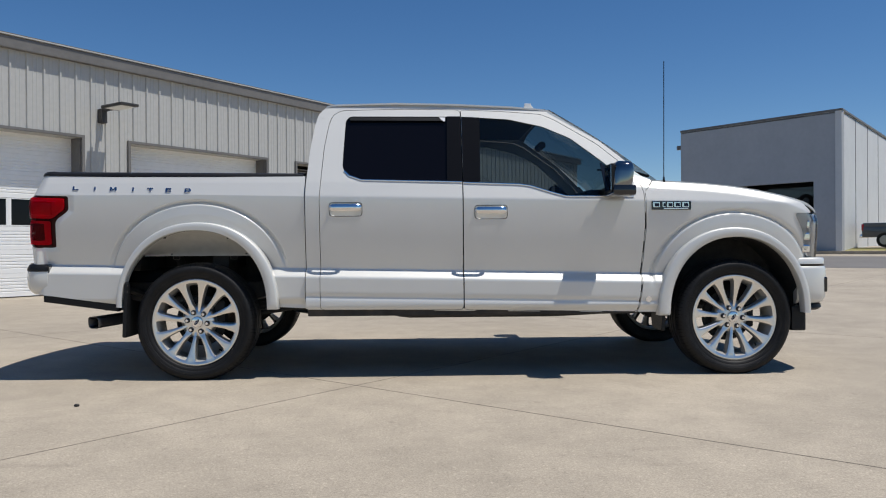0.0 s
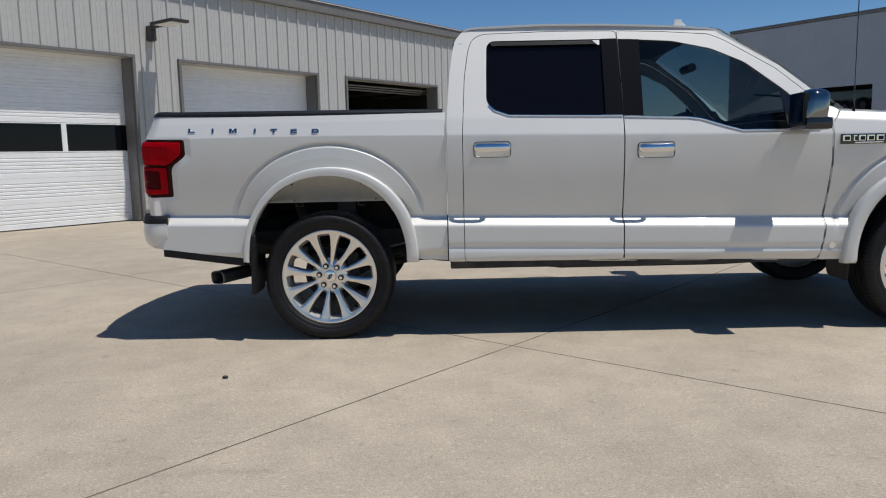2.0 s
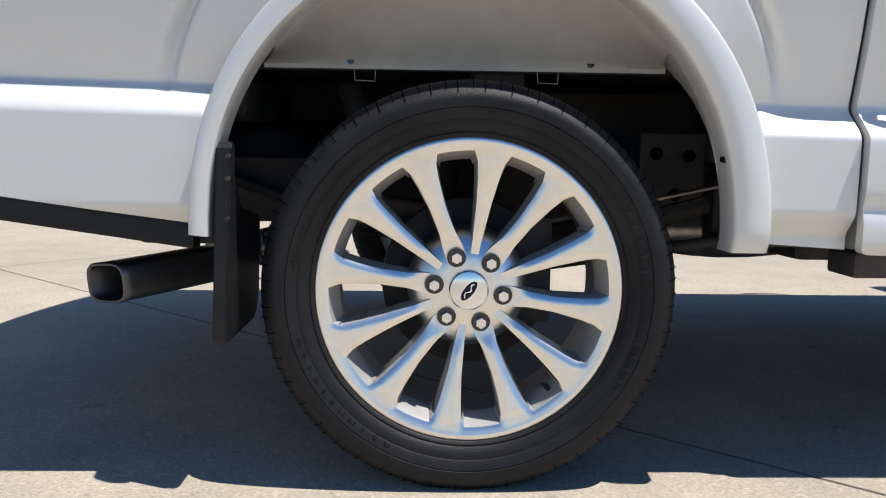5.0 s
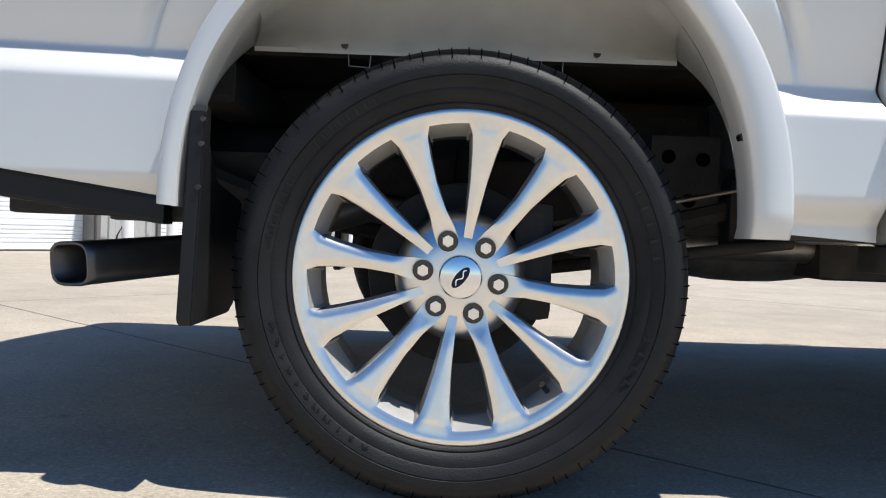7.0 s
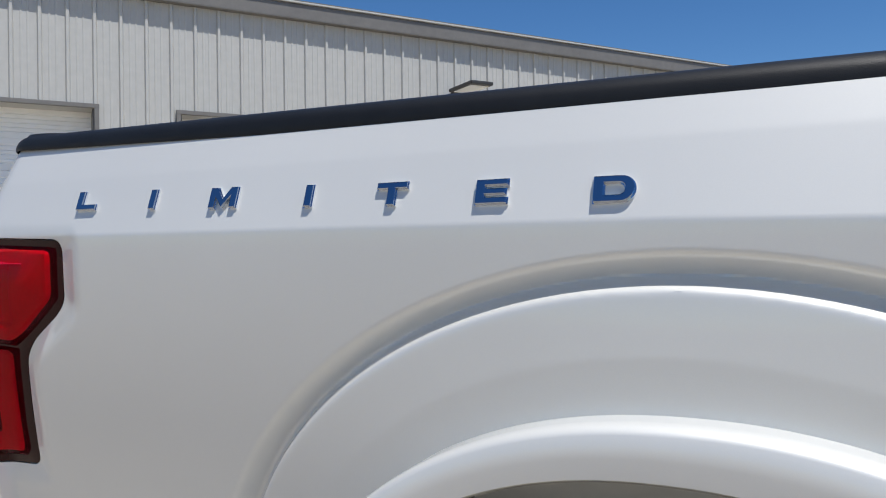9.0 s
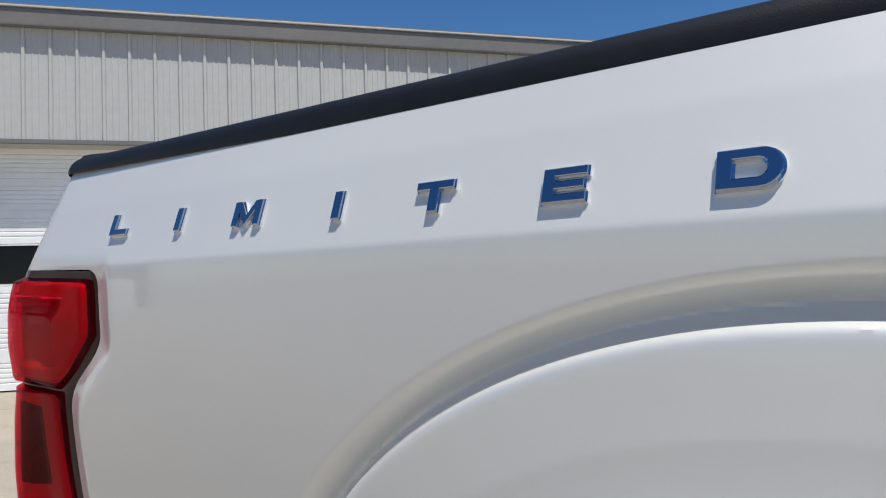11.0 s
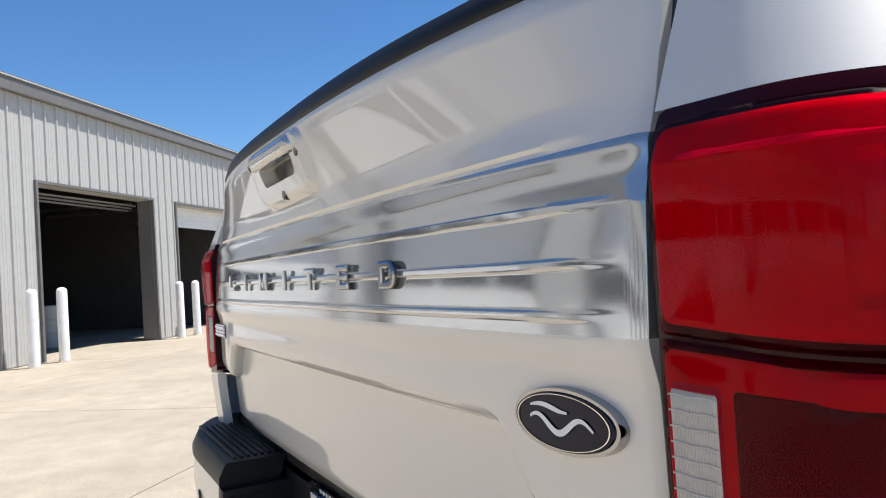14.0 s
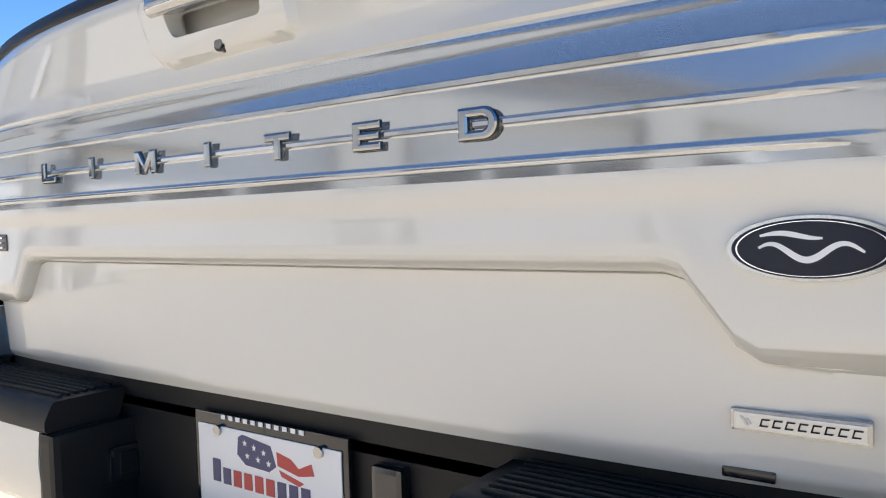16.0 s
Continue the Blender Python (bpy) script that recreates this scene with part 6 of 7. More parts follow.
def roof_map(U, V):
    r = (V - 1.0) / 0.753
    e = np.interp(U, [0.85, 0.906, 1.35, 1.75, 2.155, 2.418, 2.47], [1.885, 1.903, 1.915, 1.907, 1.889, 1.867, 1.845])
    z = e + 0.045 * (1 - r ** 4) - 0.0
    return U, V, z, np.zeros_like(U), np.zeros_like(U), -np.ones_like(U)


grid_sheet("roof", np.linspace(0.86, 2.47, 40), np.linspace(0.247, 1.753, 40), roof_map, PAINT, truck, lip=0.012)


def ws_map(U, V):
    # U: 0 at the cowl to 1 at the roof; V across
    w = 0.93 - 0.17 * U
    y = 1.0 + (V - 0.5) * 2 * w
    r = (V - 0.5) * 2
    x = 3.16 - 0.72 * U + 0.10 * (1 - r * r) * (1 - U) + 0.05 * (1 - r * r)
    z = 1.345 + 0.520 * U + 0.035 * (1 - r ** 4) * U + 0.02 * np.sin(U * math.pi)
    return x, y, z, np.zeros_like(U), np.zeros_like(U), -np.ones_like(U)


U_, V_ = np.linspace(0, 1, 20), np.linspace(0, 1, 30)
grid_sheet("windshield", U_, V_, ws_map, GLASS, truck, "lightly tinted windshield")
bm = bmesh.new()
box(bm, (0.80, 1.0, 1.60), (0.012, 1.44, 0.42), 0.0, None)
part("rear_window", bm, GLASS_DARK, truck)
block("cab_back", (0.79, 1.0, 0.93), (0.06, 1.88, 0.92), PAINT, truck, bevel=0.02)
block("cab_back", (0.895, 1.0, 1.850), (0.06, 1.46, 0.08), PAINT, truck, bevel=0.02)
for yv in (0.285, 1.715):
    block("cab_back", (0.838, yv, 1.60), (0.05, 0.14, 0.42), PAINT, truck, bevel=0.02)
# cowl, wiper, antenna, roof fin
block("cowl", (3.10, 1.0, 1.325), (0.16, 1.80, 0.03), PLASTIC, truck, bevel=0.01)
rod("wiper", (3.12, 0.12, 1.375), (3.02, 0.22, 1.42), 0.010, PLASTIC, truck)
rod("wiper", (3.02, 0.22, 1.42), (2.95, 0.9, 1.50), 0.007, PLASTIC, truck)
ant = rod("antenna", (3.215, 0.075, 1.330), (3.222, 0.082, 2.17), 0.0032, GLOSSBLACK, truck, n=10)
rod("antenna_base", (3.215, 0.075, 1.29), (3.215, 0.075, 1.365), 0.014, PLASTIC, ant, r2=0.006)
bm = bmesh.new()
vs_ = box(bm, (2.40, 0.86, 1.968), (0.16, 0.05, 0.115), 0.015)
for v in vs_:
    if v.co.z > 1.968:
        v.co.x = 2.40 + (v.co.x - 2.40) * 0.35 - 0.02
        v.co.y = 0.86 + (v.co.y - 0.86) * 0.4
part("roof_fin", bm, PAINT, truck)


def door_mirror():
    c = Vector((2.850, -0.135, 1.335))
    bm = bmesh.new()
    bmesh.ops.create_icosphere(bm, subdivisions=4, radius=1.0)
    for v in bm.verts:
        p = v.co
        q = Vector([math.copysign(abs(t) ** 0.55, t) for t in p])
        v.co = c + Vector((q.x * 0.075 + q.z * 0.012, q.y * 0.115, q.z * 0.115))
    cap = part("door_mirror", bm, MIRRORCAP, truck, "chrome-capped door mirror", smooth=True, sharp=0)
    bm = bmesh.new()
    box(bm, c + Vector((-0.067, 0.0, 0.0)), (0.022, 0.19, 0.19), 0.02)
    part("mirror_bezel", bm, PLASTIC, cap)
    bm = bmesh.new()
    box(bm, c + Vector((-0.079, 0, 0.005)), (0.004, 0.165, 0.165), 0.0)
    part("mirror_glass", bm, CHROME, cap)
    bm = bmesh.new()
    box(bm, c + Vector((0.03, 0.14, -0.075)), (0.10, 0.16, 0.06), 0.015)
    part("mirror_arm", bm, PLASTIC, cap)
    bm = bmesh.new()
    box(bm, c + Vector((0.005, 0.0, -0.082)), (0.156, 0.236, 0.075), 0.03)
    part("mirror_skirt", bm, GLOSSBLACK, cap, smooth=True)
    return cap


mc = door_mirror()
m2 = mirrored("door_mirror", mc, truck)
for c in list(mc.children):
    mirrored(c.name.split(".")[0], c, m2)

# front bumper and grille
def front_piece(name, prof, material, label=""):
    """A band swept round the front, from one flank to the other."""
    half = [(4.135, 0.042), (4.19, 0.034), (4.25, 0.036), (4.315, 0.056), (4.37, 0.100), (4.408, 0.17), (4.425, 0.28), (4.438, 0.45), (4.448, 0.7), (4.452, 1.0)]
    K = np.array(half + [(x, 2.0 - y) for x, y in half[-2::-1]])
    s = np.concatenate([[0], np.cumsum(np.hypot(*np.diff(K, axis=0).T))])
    t = np.linspace(0, s[-1], 120)
    X, Y = np.interp(t, s, K[:, 0]), np.interp(t, s, K[:, 1])
    for _ in range(3):
        X[1:-1] = (X[:-2] + 2 * X[1:-1] + X[2:]) / 4
        Y[1:-1] = (Y[:-2] + 2 * Y[1:-1] + Y[2:]) / 4
    dx, dy = np.gradient(X), np.gradient(Y)
    L = np.hypot(dx, dy)
    nx, ny = -dy / L, dx / L
    v, f = [], []
    k = len(prof)
    for i in range(len(X)):
        v += [(X[i] + nx[i] * o, Y[i] + ny[i] * o, z) for o, z in prof]
    for i in range(len(X) - 1):
        for q in range(k - 1):
            f.append((i * k + q, (i + 1) * k + q, (i + 1) * k + q + 1, i * k + q + 1))
    f += [list(range(k)), list(range((len(X) - 1) * k, len(X) * k))[::-1]]
    return place(name, v, f, material, truck, label, smooth=True, sharp=45)


front_piece("front_bumper", [(0.10, 0.742), (0.012, 0.738), (0.003, 0.728), (0.0, 0.715), (0.0, 0.56), (0.006, 0.515), (0.022, 0.485), (0.07, 0.470)], PAINT, "white painted front bumper")
front_piece("bumper_seam", [(0.05, 0.752), (0.010, 0.748), (0.010, 0.736), (0.05, 0.734)], GLOSSBLACK)
front_piece("front_valance", [(0.07, 0.474), (0.035, 0.470), (0.030, 0.445), (0.05, 0.428), (0.10, 0.425)], PLASTIC, "black front valance")
front_piece("fender_nose", [(0.10, 0.80), (0.020, 0.795), (0.010, 0.785), (0.010, 0.752), (0.05, 0.750)], PAINT)
for yv in (0.10, 1.90):
    block("fog_lamp", (4.350, yv + (0.012 if yv < 1 else -0.012), 0.607), (0.05, 0.055, 0.105), GLOSSBLACK, truck, bevel=0.010)
for yv in (0.09, 1.91):
    block("air_dam_end", (4.145, yv, 0.375), (0.10, 0.10, 0.17), PLASTIC, truck, bevel=0.012)
for yv in (0.42, 1.58):
    block("inner_fender", (3.68, yv, 0.80), (1.0, 0.02, 0.62), UNDER, truck, bevel=0.004)
grille = block("grille", (4.355, 1.0, 0.95), (0.05, 1.32, 0.34), GLOSSBLACK, truck, bevel=0.015)
for i in range(6):
    block("grille_bar", (4.39, 1.0, 0.82 + 0.052 * i), (0.02, 1.28, 0.018), CHROME, grille, bevel=0.005)
for i in range(9):
    block("grille_mesh", (4.383, 0.44 + 0.14 * i, 0.95), (0.012, 0.012, 0.30), CHROME, grille, bevel=0.003)

# cabin inside
block("cabin_floor", (1.95, 1.0, 0.60), (2.3, 1.74, 0.05), INTERIOR, truck, bevel=0.01)
block("headliner", (1.65, 1.0, 1.868), (1.55, 1.42, 0.02), INTERIOR, truck, bevel=0.005)


def seat(xc, yc, w):
    bm = bmesh.new()
    box(bm, (xc, yc, 0.90), (0.52, w, 0.18), 0.05)
    s = part("seat", bm, INTERIOR, truck, "dark leather seat", smooth=True)
    bm = bmesh.new()
    box(bm, (xc - 0.27, yc, 1.20), (0.16, w, 0.62), 0.06, Matrix.Translation((xc - 0.27, yc, 0.9)) @ Matrix.Rotation(radians(-14), 4, "Y") @ Matrix.Translation((-(xc - 0.27), -yc, -0.9)))
    part("seat_back", bm, INTERIOR, s, smooth=True)
    bm = bmesh.new()
    box(bm, (xc - 0.37, yc, 1.60), (0.10, 0.26, 0.18), 0.04)
    part("headrest", bm, INTERIOR, s, smooth=True)


seat(2.12, 0.58, 0.54)
seat(2.12, 1.42, 0.54)
seat(1.30, 1.0, 1.45)
block("dashboard", (2.86, 1.0, 1.18), (0.34, 1.66, 0.22), INTERIOR, truck, bevel=0.05)
block("console", (2.35, 1.0, 0.95), (0.75, 0.28, 0.3), INTERIOR, truck, bevel=0.04)
# steering wheel on the left
tv, tf = [], []
sc, sa = Vector((2.60, 1.42, 1.23)), radians(-24)
for i in range(40):
    t = 2 * math.pi * i / 40
    for q in range(8):
        s = 2 * math.pi * q / 8
        rr = 0.185 + 0.016 * math.cos(s)
        p = Vector((0.016 * math.sin(s), rr * math.cos(t), rr * math.sin(t)))
        p.rotate(Euler((0, -sa, 0)))
        tv.append(sc + p)
for i in range(40):
    for q in range(8):
        tf.append((i * 8 + q, i * 8 + (q + 1) % 8, ((i + 1) % 40) * 8 + (q + 1) % 8, ((i + 1) % 40) * 8 + q))
sw = place("steering_wheel", tv, tf, INTERIOR, truck, "dark steering wheel", smooth=True)
rod("column", sc + Vector((0.01, 0, 0)), (2.82, 1.42, 1.14), 0.05, INTERIOR, sw)
for a in (0, math.pi, -math.pi / 2):
    p = Vector((0, 0.18 * math.cos(a), 0.18 * math.sin(a)))
    p.rotate(Euler((0, -sa, 0)))
    rod("spoke", sc, sc + p, 0.016, INTERIOR, sw)
rod("cabin_mirror", (2.50, 0.90, 1.70), (2.50, 1.10, 1.70), 0.03, INTERIOR, truck)

# sill, frame and running gear
for yv in (0.085, 1.915):
    block("sill", (1.88, yv, 0.445), (2.26, 0.10, 0.05), UNDER, truck, bevel=0.01)
for yv in (0.52, 1.48):
    block("frame_rail", (1.55, yv, 0.56), (5.2, 0.09, 0.16), UNDER, truck, bevel=0.01)
for xv in (-0.95, -0.35, 0.45, 1.2, 2.2, 3.1, 3.9):
    block("cross_member", (xv, 1.0, 0.55), (0.10, 0.94, 0.10), UNDER, truck, bevel=0.01)
bm = bmesh.new()
cyl(bm, (0, 0.22, HUB), (0, 1.78, HUB), 0.045, n=20)
axle = part("rear_axle", bm, UNDER, truck, smooth=True)
bm = bmesh.new()
bmesh.ops.create_icosphere(bm, subdivisions=3, radius=0.17, matrix=Matrix.Translation((0, 1.0, HUB)))
part("differential", bm, UNDER, axle, smooth=True)
rod("drive_shaft", (0.1, 1.0, 0.42), (2.4, 1.0, 0.55), 0.045, UNDER, truck)
for yv in (0.46, 1.54):
    pts = [(-0.68, 0.62), (-0.35, 0.50), (0.0, 0.445), (0.35, 0.47), (0.66, 0.55)]
    bm = bmesh.new()
    for (ax, az), (bx, bz) in zip(pts, pts[1:]):
        cyl(bm, (ax, yv, az), (bx, yv, bz), 0.028, n=8)
    part("leaf_spring", bm, UNDER, truck)
    rod("shock_absorber", (-0.12, yv + 0.05, 0.40), (-0.28, yv + 0.10, 0.82), 0.032, UNDER, truck)
block("fuel_tank", (1.55, 0.78, 0.50), (1.3, 0.42, 0.24), UNDER, truck, bevel=0.04)
block("spare_carrier", (0.42, 1.05, 0.70), (0.5, 0.70, 0.26), UNDER, truck, bevel=0.04)
block("bed_beam", (-0.55, 1.0, 0.78), (0.12, 1.3, 0.10), UNDER, truck, bevel=0.02)
block("bed_beam", (0.08, 1.0, 0.80), (0.12, 1.3, 0.10), UNDER, truck, bevel=0.02)
block("bed_cross_sill", (-0.02, 0.90, 0.71), (1.45, 0.04, 0.32), UNDER, truck, bevel=0.01)
block("inner_valance", (-0.56, 0.125, 0.52), (0.16, 0.09, 0.10), UNDER, truck, bevel=0.01)
block("inner_valance", (0.65, 0.105, 0.525), (0.18, 0.06, 0.10), UNDER, truck, bevel=0.01)
block("transmission", (2.6, 1.0, 0.52), (0.9, 0.42, 0.28), UNDER, truck, bevel=0.05)
block("engine_tray", (3.65, 1.0, 0.50), (0.9, 0.9, 0.14), UNDER, truck, bevel=0.03)
block("engine_block", (3.6, 1.0, 0.85), (0.8, 0.8, 0.6), UNDER, truck, bevel=0.05)
for ya, yb in ((0.14, 0.30), (1.70, 1.86)):
    # belly of the under-floor shield: a shallow curved tray
    bx = np.linspace(1.12, 2.98, 30)
    bot = 0.452 - 0.058 * sstep(1.12, 1.45, bx) + 0.02 * sstep(2.4, 2.98, bx)
    tv_ = [(x_, y_, z_) for x_, zb in zip(bx, bot) for y_, z_ in ((ya, 0.47), (ya + 0.02, zb), (yb - 0.02, zb), (yb, 0.47))]
    tf_ = [(i * 4 + q, (i + 1) * 4 + q, (i + 1) * 4 + (q + 1) % 4, i * 4 + (q + 1) % 4) for i in range(29) for q in range(4)] + [(3, 2, 1, 0), (116, 117, 118, 119)]
    place("floor_shield", tv_, tf_, UNDER, truck)
block("frame_bracket", (0.52, 0.452, 0.60), (0.16, 0.012, 0.22), UNDER, truck, bevel=0.004)
# holes drawn as flat black discs, their shade put into the colour
for hx, hz in ((0.48, 0.66), (0.56, 0.655), (0.53, 0.56)):
    bm = bmesh.new()
    cyl(bm, (hx, 0.446, hz), (hx, 0.442, hz), 0.016, n=14)
    part("bracket_hole", bm, HOLLOWSHADE, truck)
block("spring_hanger", (0.66, 0.45, 0.53), (0.09, 0.07, 0.16), UNDER, truck, bevel=0.012)
block("spring_hanger", (-0.68, 0.45, 0.60), (0.08, 0.07, 0.16), UNDER, truck, bevel=0.012)
rod("bump_stop", (0.02, 0.46, 0.56), (0.02, 0.46, 0.66), 0.035, RUBBER, truck, r2=0.028)
rod("brake_line", (0.10, 0.40, 0.47), (0.62, 0.40, 0.585), 0.006, STEEL, truck)
rod("brake_line", (0.62, 0.40, 0.585), (0.95, 0.42, 0.56), 0.006, STEEL, truck)
rod("sway_bar", (0.20, 0.34, 0.40), (0.75, 0.40, 0.47), 0.014, UNDER, truck)
for q in range(9):
    fx_ = -0.545 + 0.016 * q
    lathe_at = Vector((fx_, 0.318 - 0.004 * q, 0.418 + 0.0035 * q))
    rod("flex_ring", lathe_at, lathe_at + Vector((0.008, 0.001, 0.002)), 0.041, STEEL, truck)
rod("exhaust_pipe", (2.2, 0.66, 0.46), (0.30, 0.62, 0.46), 0.04, STEEL, truck)
rod("exhaust_pipe", (0.30, 0.62, 0.46), (-0.20, 0.40, 0.52), 0.035, STEEL, truck)
rod("exhaust_pipe", (-0.20, 0.40, 0.52), (-0.54, 0.30, 0.416), 0.035, STEEL, truck)
bm = bmesh.new()
bmesh.ops.create_icosphere(bm, subdivisions=3, radius=1.0)
for v in bm.verts:
    v.co = Vector((0.80, 0.80, 0.46)) + Vector((v.co.x * 0.35, v.co.y * 0.14, v.co.z * 0.10))
part("muffler", bm, STEEL, truck, smooth=True)
lathe("spare_wheel", tyre_profile(0.36, 0.22, 0.2) + [(r, -d) for r, d in reversed(tyre_profile(0.36, 0.22, 0.2))], Vector((-0.62, 1.0, 0.64)), RUBBER, truck, "spare wheel slung under the bed", n=40, axis="z")


def squircle(r, n=28, p=4.0):
    out = []
    for i in range(n):
        t = 2 * math.pi * i / n
        c, s = math.cos(t), math.sin(t)
        k_ = (abs(c) ** p + abs(s) ** p) ** (-1 / p)
        out.append((r * c * k_, r * s * k_))
    return out


def tail_pipe():
    a, b = Vector((-0.520, 0.300, 0.410)), Vector((-0.720, 0.108, 0.386))
    d = (b - a).normalized()
    sidev = d.cross(Vector((0, 0, 1))).normalized()
    upv = sidev.cross(d)
    # the mouth is cut on a slant, open towards the outside
    slant = 0.5 if sidev.y > 0 else -0.5
    rings = [(0.0, 0.034), (0.10, 0.035), (0.11, 0.039), (0.95, 0.041), (1.0, 0.042), (1.012, 0.040), (1.008, 0.036), (0.7, 0.033)]
    v, f = [], []
    n = 28
    for t, r in rings:
        c = a + (b - a) * t
        for x_, z_ in squircle(r, n):
            v.append(c + sidev * x_ + upv * z_ + d * x_ * slant * min(1.0, max(0.0, (t - 0.15) / 0.6)))
    for i in range(len(rings) - 1):
        for q in range(n):
            f.append((i * n + q, i * n + (q + 1) % n, (i + 1) * n + (q + 1) % n, (i + 1) * n + q))
    f.append([len(v) - n + q for q in range(n)])
    tip = place("tail_pipe", v, f, EXHAUST, truck, "dark squared exhaust tip", smooth=True)
    bm = bmesh.new()
    cyl(bm, a + (b - a) * 0.7 + d * 0.001, a + (b - a) * 0.71, 0.031, n=20)
    part("bore", bm, GLOSSBLACK, tip)
    bm = bmesh.new()
    box(bm, a + (b - a) * 0.16 + Vector((0, 0, 0.055)), (0.03, 0.03, 0.05), 0.005)
    part("hanger", bm, STEEL, tip)


tail_pipe()


def mud_flap(sgn, y0, xr, z0, z1, depth, thick):
    """Moulded flap: a thick strip up the opening's rear edge, widening inward below."""
    bm = bmesh.new()
    pts = [(0.0, z0 + 0.012), (0.008, z0), (depth - 0.05, z0), (depth - 0.02, z0 + 0.015), (depth, z0 + 0.06), (depth - 0.01, z0 + 0.22), (0.09, z0 + 0.25), (0.035, z0 + 0.31), (0.030, z1), (0.010, z1 + 0.004), (0.0, z1 - 0.008)]
    fr = []
    for off in (0.0, thick):
        fr.append([bm.verts.new((xr + off + 0.043 * (pz - z0), y0 + sgn * py, pz)) for py, pz in pts])
    bm.faces.new(fr[0])
    bm.faces.new(fr[1][::-1])
    n = len(pts)
    for i in range(n):
        bm.faces.new((fr[0][i], fr[1][i], fr[1][(i + 1) % n], fr[0][(i + 1) % n]))
    bmesh.ops.recalc_face_normals(bm, faces=bm.faces)
    bmesh.ops.bevel(bm, geom=[e for e in bm.edges if e.is_manifold and e.calc_face_angle(0) > 1.0], offset=0.003, segments=2, affect="EDGES")
    flap = part("mud_flap", bm, PLASTIC, truck, "black moulded mud flap")
    for zz in (z1 - 0.022, z1 - 0.063, z1 - 0.135):
        if zz < z0 + 0.2:
            continue
        b2 = bmesh.new()
        xx = xr + thick - 0.004 + 0.043 * (zz - z0)
        cyl(b2, (xx, y0 + sgn * 0.004, zz), (xx, y0 - sgn * 0.003, zz), 0.0045, n=12)
        part("rivet", b2, UNDER, flap)


mud_flap(1, -0.030, -0.476, 0.296, 0.664, 0.27, 0.027)
mud_flap(-1, 2.030, -0.476, 0.296, 0.664, 0.27, 0.027)
mud_flap(1, 0.02, 3.175, 0.30, 0.56, 0.24, 0.025)
mud_flap(-1, 1.98, 3.175, 0.30, 0.56, 0.24, 0.025)


# -- wheels --
def spoke_region(TH, R):
    """Positive on metal. Angle runs over one 60 degree repeat: a lug spoke at 0 and a plain spoke at 30."""
    th = np.abs((TH + math.pi / 12 * 0) % (math.pi / 3))
    d0 = np.minimum(th, math.pi / 3 - th)
    d1 = np.abs(th - math.pi / 6)
    # half widths of the spokes in metres along the radius
    w_l = np.interp(R, [0.045, 0.07, 0.09, 0.12, 0.17, 0.22, 0.25, 0.27], [0.012, 0.020, 0.0195, 0.0150, 0.0150, 0.0205, 0.026, 0.036])
    w_p = np.interp(R, [0.04, 0.10, 0.17, 0.22, 0.25, 0.27], [0.0065, 0.0090, 0.0142, 0.0205, 0.026, 0.036])
    a = w_l - d0 * R
    b = w_p - d1 * R
    g = np.maximum(a, b)
    g = np.maximum(g, R - 0.268)
    g = np.maximum(g, 0.047 - R)
    # round the window corners a little
    return np.minimum(g, 0.30 - R)


